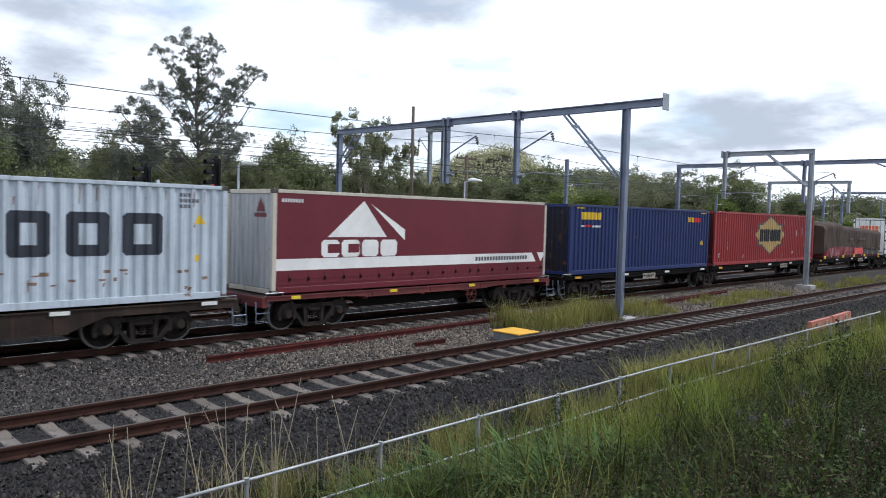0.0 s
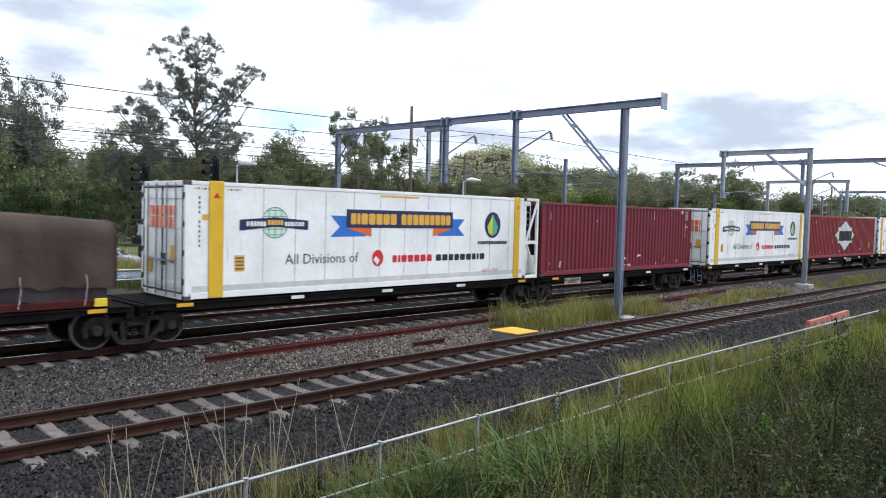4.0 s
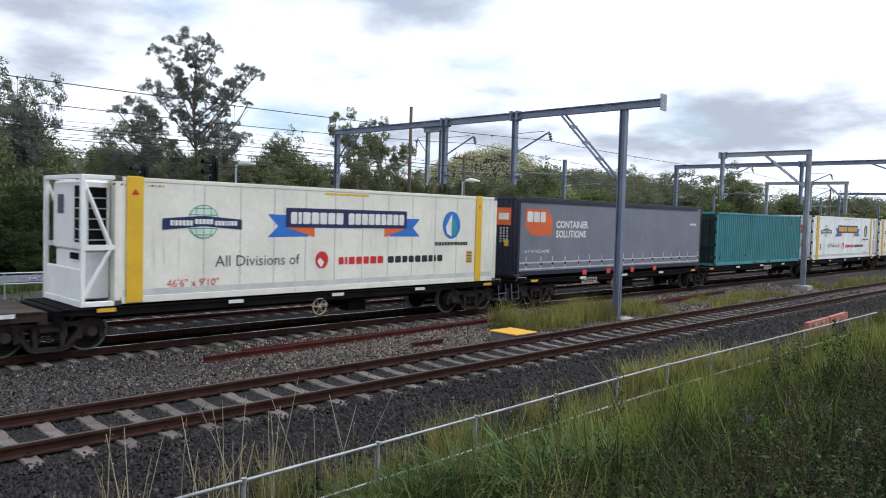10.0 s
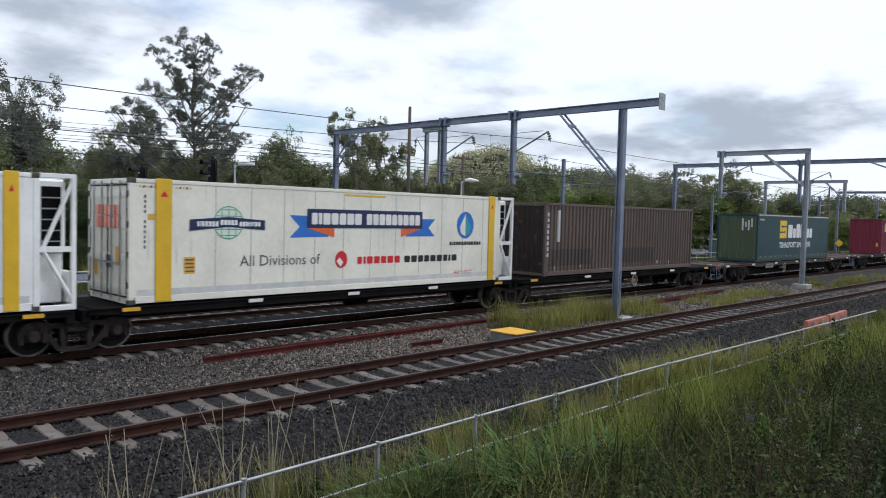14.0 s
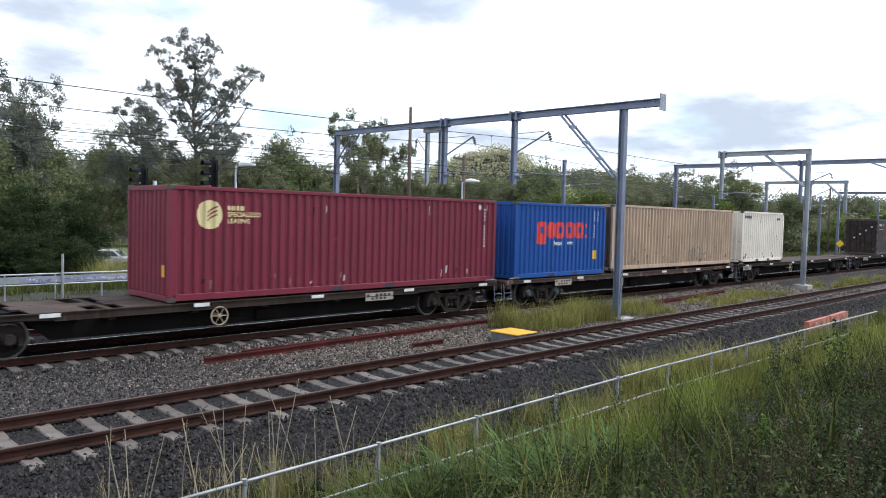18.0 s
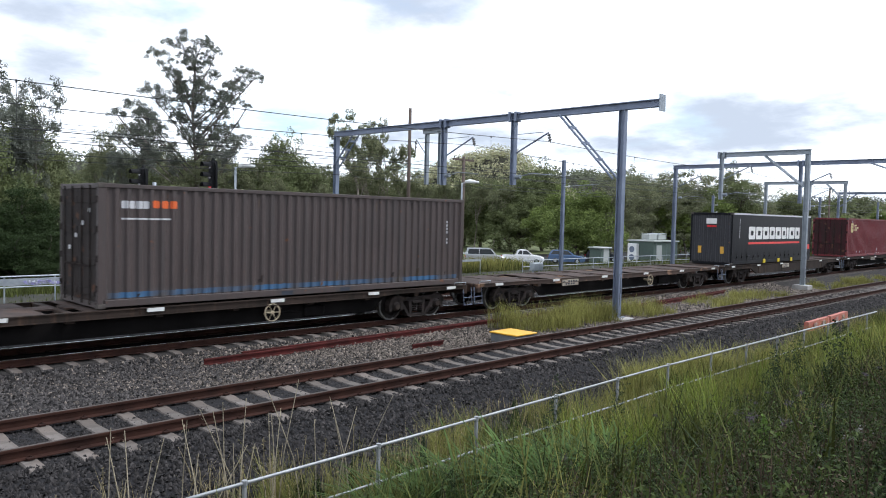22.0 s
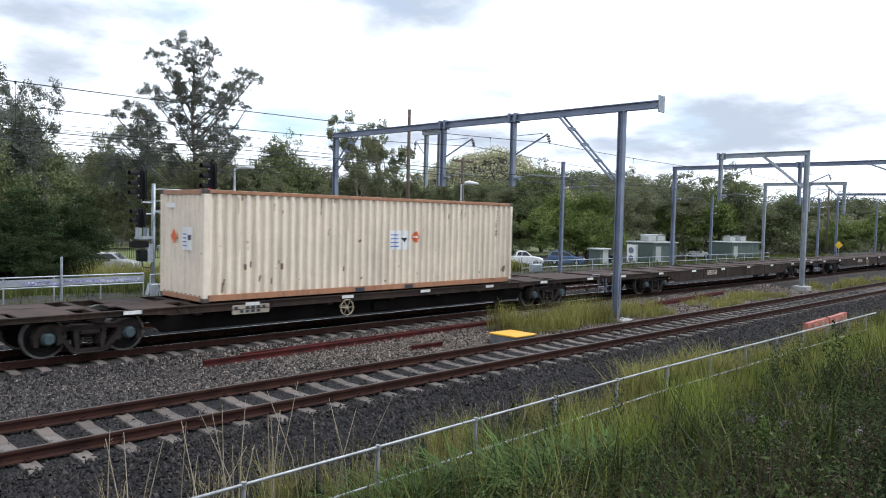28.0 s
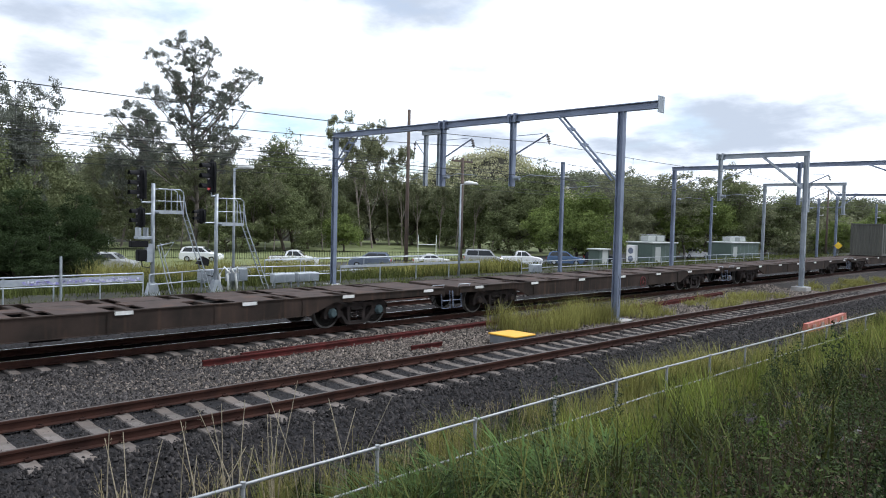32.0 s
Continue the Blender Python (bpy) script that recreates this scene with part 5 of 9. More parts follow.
box_cream = container(434.9, 12.192, P_CREAM, "cream corrugated container with rust-orange rails and hazard placards", rail=P_ORANGE, posts=P_CREAM, groove=paint("cream_groove_shade_paint", (0.72, 0.60, 0.46), 0.35))
box_last = container(556.6, 12.192, P_LAST, "grey-green ribbed container far back in the train", 2.7, pitch=0.6, depth=0.07)
# ---- what is painted on and fixed to the loads; makers' names stand as plain blocks ----
def flat(name, c, rough=0.5):
    return surf(name, c, tuple(x * 0.88 for x in c), 2.0, rough)


K_WHITE, K_BLACK, K_NAVY = flat("white_marking", (0.78, 0.77, 0.74)), flat("black_marking", (0.02, 0.02, 0.025)), flat("navy_marking", (0.012, 0.022, 0.085))
K_YELLOW, K_RED, K_BLUE = flat("yellow_marking", (0.76, 0.50, 0.03)), flat("red_marking", (0.58, 0.02, 0.025)), flat("blue_marking", (0.03, 0.16, 0.55))
K_ORANGE, K_TAN, K_GREEN = flat("orange_marking", (0.70, 0.13, 0.03)), flat("tan_marking", (0.50, 0.35, 0.13)), flat("green_marking", (0.10, 0.36, 0.22))
K_GREY, K_PALE, K_LIME = flat("dark_grey_marking", (0.09, 0.09, 0.10)), flat("pale_marking", (0.55, 0.55, 0.56)), flat("lime_marking", (0.55, 0.60, 0.08))
K_GOLD, K_STRAP, K_TEAL = flat("gold_marking", (0.72, 0.40, 0.05)), flat("yellow_strap_paint", (0.72, 0.44, 0.02)), flat("teal_marking", (0.04, 0.32, 0.34))
K_BUFF, K_BRIGHTRED = flat("pale_yellow_marking", (0.72, 0.62, 0.32)), flat("bright_red_marking", (0.72, 0.06, 0.05))
K_GHOST, K_GHOST2 = flat("faded_blue_marking", (0.50, 0.58, 0.70)), flat("faded_cream_marking", (0.70, 0.70, 0.64))


def disc(bx, name, x, z, r, material, label="", lift=0.006, n=20, squash=1.0):
    return bx.patch(name, [(x + r * squash * math.cos(2 * math.pi * k / n), z + r * math.sin(2 * math.pi * k / n)) for k in range(n)], material, label, lift)


def star(bx, x0, x1, z0, z1, xa, xb, za, zb, fill, edge):
    """A badge of a box with four points, with a dark border."""
    for grow_by, mat, lift in ((0.10, edge, 0.004), (0.0, fill, 0.008)):
        g = grow_by
        xm, zm = (xa + xb) / 2, (za + zb) / 2
        bx.bar("emblem", xa - g, xb + g, za - g, zb + g, mat, "", lift)
        bx.patch("emblem", [(xa + 0.45, zb + g - 0.01), (xb - 0.45, zb + g - 0.01), (xm, z1 + g)], mat, "", lift)
        bx.patch("emblem", [(xa + 0.45, za - g + 0.01), (xb - 0.45, za - g + 0.01), (xm, z0 - g)], mat, "", lift)
        bx.patch("emblem", [(xa - g + 0.01, za + 0.25), (xa - g + 0.01, zb - 0.25), (x0 - g, zm)], mat, "", lift)
        bx.patch("emblem", [(xb + g - 0.01, za + 0.25), (xb + g - 0.01, zb - 0.25), (x1 + g, zm)], mat, "", lift)


# pale grey container: heavy dark marks
for a, b in ((7.11, 7.97), (8.31, 9.25), (9.54, 10.49)):
    box_pale.patch("mark_block", [(a, 2.38), (a + 0.08, 2.30), (b - 0.08, 2.30), (b, 2.38), (b, 3.22), (b - 0.08, 3.30), (a + 0.08, 3.30), (a, 3.22)], M_INK, "dark painted block")
    box_pale.bar("mark_gap", a + 0.27, b - 0.27, 2.56, 3.04, P_PALEGREY, "", 0.008)
for i in range(3):
    for k in range(4 + i % 2 * 3):
        box_pale.bar("code_bar", 10.93 + k * 0.075, 10.98 + k * 0.075, 3.72 - i * 0.14, 3.81 - i * 0.14, K_GREY)
box_pale.patch("warning_triangle", [(11.30, 3.05), (11.60, 3.05), (11.45, 3.30)], K_YELLOW, "yellow warning triangle")
box_pale.bar("small_label", 11.32, 11.46, 2.12, 2.28, K_YELLOW)
M_SCRAPE = surf("rust_scrape", (0.26, 0.17, 0.12), (0.17, 0.11, 0.08), 9, 0.9)
random.seed(4)
for i in range(14):
    x = random.uniform(6.8, 11.8)
    zz = random.choice([1.62, 1.74, 1.9, 1.68]) + random.uniform(-0.06, 0.06)
    box_pale.bar("rust_scrape", x, x + random.uniform(0.06, 0.2), zz, zz + random.uniform(0.03, 0.09), M_SCRAPE)

# maroon curtain-sider
b = box_red_curtain
b.patch("emblem", [(1.83, 2.72), (4.07, 2.72), (3.15, 3.80)], K_WHITE, "white triangle", 0.006)
b.patch("emblem", [(3.42, 3.72), (4.82, 2.95), (4.82, 2.62)], K_WHITE, "white sail shape", 0.006)
b.blocks(1.62, 4.5, 2.14, 2.64, [0.9, 0.95, 0.9, 0.95], K_WHITE, 0.12)
for a in (1.84, 2.58):
    b.bar("mark_gap", a, a + 0.42, 2.26, 2.52, P_MAROONCURTAIN, "", 0.009)
b.patch("band", [(0.10, 1.80), (0.10, 2.12), (11.3, 2.12), (11.55, 1.78)], K_WHITE, "broad white band", 0.006)
b.patch("band", [(11.62, 2.12), (12.02, 2.12), (12.02, 1.98), (11.85, 1.78)], K_WHITE, "", 0.006)
b.blocks(8.15, 11.0, 1.88, 2.02, [1] * 19, K_GREY, 0.35, 0.009)
b.blocks(0.28, 0.98, 3.68, 3.78, [1] * 8, K_PALE, 0.3)
part("end_emblem", Geo().prism([(-0.35, 3.42), (-0.8, 3.42), (-0.58, 3.80)], 0.012, 0.016, "x"), P_MAROONCURTAIN, b.ob)
part("end_block", Geo().box(0.012, 0.016, -0.88, -0.25, 3.26, 3.37), P_MAROONCURTAIN, b.ob)


def curtain_straps(bx, z0, z1, count, strap, buckle, x0=0.5, x1=None):
    x1 = x1 or bx.length - 0.4
    y = -bx.width / 2 + bx.inset
    for i in range(count):
        x = x0 + (x1 - x0) * i / (count - 1) + random.uniform(-0.12, 0.12)
        st = part("strap", Geo().box(x - 0.025, x + 0.025, y - 0.012, y - 0.004, z0, z1), strap, bx.ob)
        part("buckle", Geo().box(x - 0.04, x + 0.04, y - 0.03, y - 0.012, z0 + (z1 - z0) * 0.35, z0 + (z1 - z0) * 0.35 + 0.1, 0.008), buckle, st)
    for zz in (z0 + 0.03, (z0 + z1) / 2):
        part("slat_rail", Geo().box(0.14, bx.length - 0.14, y - 0.01, y - 0.002, zz, zz + 0.05), strap, bx.ob)


curtain_straps(box_red_curtain, 1.38, 1.72, 18, P_MAROONCURTAIN, M_BLACK)
curtain_straps(box_grey_curtain, 1.45, 1.98, 17, K_PALE, M_BLACK)
curtain_straps(box_green_curtain, 1.32, 1.55, 15, P_OLIVEEND, M_STEEL)
curtain_straps(box_black_curtain, 1.38, 1.80, 15, P_BLACKCURTAIN, M_BLACK)

# navy container
b = box_navy
b.blocks(0.78, 2.27, 3.42, 3.72, [1, 1, 1, 1, 1.05], K_YELLOW, 0.12)
b.bar("mark_block", 1.0, 1.5, 3.12, 3.20, K_RED)
b.blocks(0.82, 0.98, 3.12, 3.18, [1, 1], K_WHITE)
b.blocks(1.56, 2.19, 3.10, 3.18, [1] * 6, K_WHITE)
b.blocks(9.93, 10.55, 3.42, 3.66, [1, 0.9, 0.9], K_YELLOW, 0.15)
b.blocks(10.6, 11.25, 3.42, 3.64, [1, 0.9, 0.9], K_RED, 0.1)
code_column(b, 11.35, 3.75, 11, K_WHITE)
code_column(b, 11.62, 3.7, 5, K_WHITE)
b.patch("warning_triangle", [(11.35, 2.28), (11.65, 2.28), (11.5, 2.52)], K_YELLOW, "yellow warning triangle")
b.bar("hazard_bar", 0.45, 0.95, 3.86, 3.91, K_YELLOW)
b.bar("hazard_bar", 11.4, 11.85, 3.86, 3.91, K_YELLOW)

# red and deep red star-badged containers
star(box_tan_star, 5.22, 9.62, 1.70, 3.84, 5.76, 9.08, 2.24, 3.36, K_TAN, K_GREY)
box_tan_star.blocks(5.93, 8.98, 2.40, 3.12, [0.7, 0.4, 0.95, 0.75, 0.85, 0.85], K_BLACK, 0.15, 0.012)
star(box_white_star, 5.24, 9.46, 1.60, 3.75, 5.84, 8.94, 2.13, 3.27, K_WHITE, K_BLACK)
box_white_star.blocks(6.0, 8.82, 2.29, 3.01, [0.7, 0.4, 0.95, 0.75, 0.85, 0.85], K_BLACK, 0.15, 0.012)
for bx in (box_tan_star, box_white_star):
    for x in (2.55, bx.length - 2.05):
        bx.bar("inner_post", x, x + 0.26, 1.33, 3.93, bx.ob.children[0].data.materials[0], "flat strengthened post", 0.008)
    for i in range(3):
        bx.bar("amber_label", bx.length - 1.35, bx.length - 1.12, 2.0 - i * 0.16, 2.12 - i * 0.16, K_YELLOW)
    pockets(bx, (5.6, 8.4))
    for i in range(22):
        x, zz = random.uniform(0.3, bx.length - 0.4), random.uniform(1.5, 3.8)
        bx.bar("scratch", x, x + 0.03, zz, zz + random.uniform(0.08, 0.5), K_PALE, "", 0.003)

# maroon container
code_column(box_m2, 11.55, 3.88, 11, K_PALE)
code_column(box_m2, 11.75, 3.9, 5, K_PALE)
disc(box_m2, "round_mark", 11.3, 3.86, 0.11, K_PALE)
box_m2.bar("small_label", 11.7, 11.8, 3.1, 3.2, K_YELLOW)
box_m2.text("EMPTY LIFT ONLY", 5.55, 1.38, 0.13, K_WHITE)
pockets(box_m2, (4.9, 6.9))
for x, zz in ((7.1, 1.75), (5.9, 1.65)):
    box_m2.patch("paint_scar", [(x, zz), (x + 0.3, zz + 0.05), (x + 0.28, zz + 0.12), (x + 0.05, zz + 0.13)], K_WHITE)


# white refrigerated containers
def cooling_unit(bx, x0, x1):
    """Open end frame with a cooling unit; the frame's outer side is at x0, the container at x1."""
    z, H, hw = bx.z, bx.height, bx.width / 2
    e = 1 if x1 > x0 else -1
    rx = lambda d: x0 + e * d
    fr = part("end_frame", Geo().box(min(rx(0), rx(0.1)), max(rx(0), rx(0.1)), -hw, -hw + 0.1, z, z + H, 0.012), P_LWHITE, bx.ob, "white open steel frame round the cooling unit")
    span = lambda a, b_: (min(rx(a), rx(b_)), max(rx(a), rx(b_)))
    d = abs(x1 - x0)
    g = Geo()
    g.box(*span(0, 0.1), hw - 0.1, hw, z, z + H, 0.012)
    for s in (-1, 1):
        ya, yb = (-hw, -hw + 0.09) if s < 0 else (hw - 0.09, hw)
        g.box(*span(0.1, d), ya, yb, z + H - 0.1, z + H, 0.01).box(*span(0.1, d), ya, yb, z, z + 0.12, 0.01)
    g.box(*span(0, 0.1), -hw + 0.1, hw - 0.1, z + H - 0.1, z + H, 0.01).box(*span(0, 0.1), -hw + 0.1, hw - 0.1, z, z + 0.14, 0.01)
    part("frame_bar", g, P_LWHITE, fr)
    for s in (-1, 1):
        y = s * (hw - 0.05)
        part("diagonal", Geo().tube([(rx(0.06), y, z + H - 0.15), (rx(d - 0.08), y, z + H * 0.46)], 0.045, 6).tube([(rx(d - 0.08), y, z + H * 0.44), (rx(0.06), y, z + 0.2)], 0.045, 6).box(*span(0.1, d), y - 0.04, y + 0.04, z + H * 0.43, z + H * 0.47), P_LWHITE, fr)
    un = part("cooling_unit", Geo().box(*span(0.2, d), -0.95, 0.95, z + 0.14, z + 1.25, 0.03).box(*span(0.14, d), -1.0, 1.0, z + 1.25, z + H - 0.12, 0.05), M_WHITE, bx.ob, "white cooling unit with dark grilles")
    part("grille", Geo().box(*span(0.12, 0.14), -0.96, -0.5, z + 1.45, z + H - 0.25), M_BLACK, un)
    for k in range(5):
        zz = z + 1.5 + k * 0.24
        part("louvre", Geo().box(*span(0.105, 0.12), -0.97, -0.48, zz, zz + 0.03), M_PIPE, un)
    part("front_panel", Geo().box(*span(0.04, 0.14), -1.12, 1.12, z + 0.14, z + 0.85, 0.02), P_LWHITE, un, "bluish white lower panel")
    part("side_grille", Geo().box(*span(0.25, d - 0.1), -1.01, -1.0, z + 1.35, z + H - 0.28), M_BLACK, un)
    for k in range(5):
        zz = z + 1.5 + k * 0.24
        part("louvre", Geo().box(*span(0.24, d - 0.08), -1.03, -1.005, zz, zz + 0.03), M_PIPE, un)
    part("display", Geo().box(*span(0.12, 0.138), 0.25, 0.62, z + 2.1, z + 2.55), flat("dark_blue_panel", (0.02, 0.035, 0.07)), un, "dark blue control panel")
    part("vent_slot", Geo().box(*span(0.125, 0.14), -0.75, -0.2, z + 1.05, z + 1.2), M_BLACK, un)


def refrigerated(bx, dx, letter, tail, ghost=False, unit_end=1, fruit=None):
    L = bx.length
    X = lambda x: x + dx
    y = -bx.width / 2 + bx.inset
    seam = flat("panel_seam", (0.36, 0.36, 0.345))
    for i in range(11):
        x = 2.2 + i * 1.02
        part("panel_seam", Geo().box(x, x + 0.018, y - 0.003, y + 0.01, bx.z + 0.22, bx.z + bx.height - 0.12), seam, bx.ob)
    for x, w in ((X(0.64), 0.40), (X(12.72), 0.30)):
        st = part("strap", Geo().box(x, x + w, -bx.width / 2 - 0.02, -bx.width / 2 + 0.04, bx.z + 0.05, bx.z + bx.height + 0.01, 0.01), K_STRAP, bx.ob, "wide yellow lifting post")
        part("warning_mark", Geo().prism([(x + 0.1, bx.z + bx.height - 0.42), (x + w - 0.1, bx.z + bx.height - 0.42), (x + w / 2, bx.z + bx.height - 0.28)], -bx.width / 2 - 0.025, -bx.width / 2 - 0.021), K_RED, st)
    part("kick_strip", Geo().box(0.2, L - 0.2, y - 0.006, y + 0.01, bx.z + 0.2, bx.z + 0.36), surf("scuffed_strip", (0.60, 0.60, 0.58), (0.5, 0.5, 0.48), 3, 0.6), bx.ob, "scuffed lower strip")
    for a in (X(0.22), X(1.12)):
        for k in range(5):
            bx.patch("hazard_bar", [(a + k * 0.09, bx.z + 2.78), (a + 0.05 + k * 0.09, bx.z + 2.78), (a + 0.08 + k * 0.09, bx.z + 2.83), (a + 0.03 + k * 0.09, bx.z + 2.83)], K_BLACK if k % 2 else K_STRAP)
    bx.bar("amber_strip", X(6.29), X(7.9), 3.93, 3.985, K_STRAP, "thin amber strip")
    navy = K_GHOST if ghost else K_NAVY
    # globe and ribbon
    globe = K_GHOST2 if ghost else K_GREEN
    disc(bx, "globe", X(2.57), 3.11, 0.43, globe, "green globe" if not ghost else "faded globe")
    if not ghost:
        disc(bx, "globe_field", X(2.57), 3.11, 0.40, flat("globe_pale", (0.66, 0.72, 0.64)), "", 0.008)
        for r in (0.17, 0.33):
            bx.bar("globe_line", X(2.56) - math.sqrt(0.16 - r * r), X(2.56) + math.sqrt(0.16 - r * r), 3.11 + r - 0.012, 3.11 + r + 0.012, globe, "", 0.010)
            bx.bar("globe_line", X(2.56) - math.sqrt(0.16 - r * r), X(2.56) + math.sqrt(0.16 - r * r), 3.11 - r - 0.012, 3.11 - r + 0.012, globe, "", 0.010)
        for q in (-0.2, 0.0, 0.2):
            bx.bar("globe_line", X(2.57 + q) - 0.012, X(2.57 + q) + 0.012, 3.11 - math.sqrt(0.16 - q * q), 3.11 + math.sqrt(0.16 - q * q), globe, "", 0.0105)
    bx.patch("ribbon", [(X(1.5), 2.90), (X(2.57), 3.0), (X(2.57), 3.26), (X(1.5), 3.18)], navy, "blue ribbon", 0.012)
    bx.patch("ribbon", [(X(2.57), 3.0), (X(3.64), 2.92), (X(3.64), 3.18), (X(2.57), 3.26)], navy, "", 0.012)
    bx.blocks(X(1.7), X(2.28), 3.01, 3.14, [0.7, 0.4, 1, 1, 1, 1, 1], K_WHITE, 0.25, 0.015)
    bx.blocks(X(2.34), X(2.82), 3.05, 3.18, [1] * 5, letter, 0.25, 0.015)
    bx.blocks(X(2.88), X(3.5), 3.02, 3.14, [1, 1, 1, 0.5, 0.6, 0.5, 1, 1], K_WHITE, 0.25, 0.015)
    # banner
    tail_mat = K_GHOST if ghost else K_BLUE
    bx.patch("banner_tail", [(X(4.42), 3.34), (X(4.75), 3.02), (X(5.75), 3.0), (X(5.75), 3.32)], tail_mat, "blue banner tail", 0.005)
    bx.patch("banner_tail", [(X(4.42), 2.72), (X(4.75), 3.02), (X(5.75), 3.02), (X(5.75), 2.74)], tail_mat, "", 0.005)
    bx.patch("banner_tail", [(X(10.05), 3.30), (X(9.75), 3.0), (X(8.75), 3.0), (X(8.75), 3.30)], tail_mat, "", 0.005)
    bx.patch("banner_tail", [(X(10.05), 2.74), (X(9.75), 3.02), (X(8.75), 3.02), (X(8.75), 2.74)], tail_mat, "", 0.005)
    bx.patch("banner_fold", [(X(5.0), 2.99), (X(5.95), 2.99), (X(5.95), 2.72)], tail, "folded banner corner", 0.008)
    bx.patch("banner_fold", [(X(9.45), 2.99), (X(8.55), 2.99), (X(8.55), 2.72)], tail, "", 0.008)
    bx.bar("banner", X(4.99), X(9.47), 2.99, 3.53, K_NAVY, "dark blue banner", 0.010)
    bx.blocks(X(5.15), X(6.95), 3.09, 3.42, [0.8, 0.45, 1, 1, 0.95, 1, 1], letter, 0.16, 0.014)
    bx.blocks(X(7.15), X(9.35), 3.09, 3.42, [0.95, 0.95, 1, 1, 0.9, 0.85, 1, 0.95, 0.9], letter, 0.16, 0.014)
    # words below
    bx.text("All Divisions of", X(2.9), 1.97, 0.415, K_GREY)
    disc(bx, "red_disc", X(6.22), 2.07, 0.25, K_RED, "red round emblem", 0.006, 20, 0.9)
    bx.patch("disc_cut", [(X(6.05), 2.02), (X(6.2), 1.86), (X(6.3), 2.0), (X(6.15), 2.14)], K_WHITE, "", 0.009)
    bx.blocks(X(6.82), X(8.53), 1.92, 2.14, [0.8, 0.4, 1, 1, 0.95, 1.05, 1], K_RED, 0.22)
    bx.blocks(X(8.72), X(11.12), 1.92, 2.13, [1, 1, 0.9, 0.9, 1, 1, 0.8, 0.4, 1], K_BLACK, 0.22)
    # oval emblem
    fr = fruit or (K_LIME, K_GREEN)
    disc(bx, "oval_emblem", X(11.52), 3.12, 0.46, K_NAVY if fruit is None else K_BLUE, "oval emblem with a drop", 0.006, 24, 0.92)
    bx.patch("drop", [(X(11.52), 3.50), (X(11.52), 2.74), (X(11.30), 2.84), (X(11.24), 3.05)], fr[0], "", 0.010)
    bx.patch("drop", [(X(11.53), 3.50), (X(11.53), 2.74), (X(11.74), 2.84), (X(11.80), 3.05)], fr[1], "", 0.010)
    bx.blocks(X(10.76), X(12.32), 2.44, 2.56, [0.8, 0.4, 1, 1, 0.95, 1, 1, 0.6, 1, 1, 1, 1, 0.8], K_BLACK, 0.25)
    return X


def amber_label(bx, x, z1):
    bx.bar("amber_label", x, x + 0.30, z1 - 0.42, z1, K_GOLD, "amber notice", 0.005)
    for i in range(4):
        bx.bar("notice_line", x + 0.03, x + 0.27, z1 - 0.09 - i * 0.095, z1 - 0.05 - i * 0.095, K_GREY, "", 0.008)


for bx, letter, tail, ghost, fruit in ((box_l1, K_GOLD, K_ORANGE, False, None), (box_l2, K_GOLD, K_ORANGE, False, None), (box_l3, K_PALE, K_GHOST2, True, None), (box_l5, K_GOLD, K_ORANGE, False, None), (box_l6, K_WHITE, K_ORANGE, False, (K_WHITE, K_TEAL))):
    X = refrigerated(bx, 0.0, letter, tail, ghost, 1, fruit)
    amber_label(bx, 1.36, 2.25)
    bx.text("46'6\" x 9'10\"", 11.0, 1.46, 0.17, K_RED)
    cooling_unit(bx, bx.length + 0.75, bx.length)
    code_column(bx, 0.36, 3.75, 11, K_GREY, 0.12, 0.045)
    bx.bar("small_label", 0.45, 0.62, 3.15, 3.3, K_GOLD)
    hw = bx.width / 2
    for k in range(2):
        bx.end_bar("door_mark", -0.72 + k * 0.02, 0.72, 3.25 - k * 0.32, 3.5 - k * 0.28, K_ORANGE)
        for q in range(6):
            bx.end_bar("door_mark_gap", -0.66 + q * 0.25, -0.62 + q * 0.25, 3.24 - k * 0.32, 3.51 - k * 0.28, P_LWHITE, -0.018)
    bx.end_bar("amber_label", -0.75, -0.5, 2.05, 2.5, K_GOLD)
    bx.end_bar("amber_label", 0.6, 0.9, 1.75, 2.15, K_GOLD)
    part("vent_frame", Geo().box(-0.03, -0.01, -0.28, 0.02, 1.98, 2.28).box(-0.035, -0.03, -0.22, -0.04, 2.04, 2.22), M_INK, bx.ob, "small dark vent cover")
refrigerated(box_l4, -0.38, K_WHITE, K_ORANGE, False, -1, (K_WHITE, K_TEAL))
amber_label(box_l4, 11.9, 2.25)
box_l4.text("46'6\" x 9'10\"", 1.25, 1.5, 0.27, K_RED)
cooling_unit(box_l4, -0.75, 0.0)

# grey curtain-sider
b = box_grey_curtain
b.patch("emblem", [(0.43, 3.78), (1.75, 3.78), (2.10, 3.45), (2.10, 2.77), (0.85, 2.77), (0.43, 3.12)], K_ORANGE, "orange cut-corner emblem")
b.blocks(0.52, 1.66, 3.28, 3.68, [1, 1, 0.9], K_WHITE, 0.14, 0.009)
b.text("CONTAINER", 2.36, 3.08, 0.385, K_WHITE, 0.010)
b.text("SOLUTIONS", 2.36, 2.70, 0.385, K_WHITE, 0.010)
b.text("48' 9' 10 MEZZANINE", 0.40, 2.11, 0.17, K_WHITE)
b.blocks(13.55, 14.2, 3.28, 3.38, [1] * 7, K_WHITE, 0.3)
b.end_bar("end_emblem", -0.85, -0.15, 3.15, 3.80, K_ORANGE, 0.012)
b.end_bar("end_block", -0.75, -0.25, 3.35, 3.6, K_WHITE, 0.007)
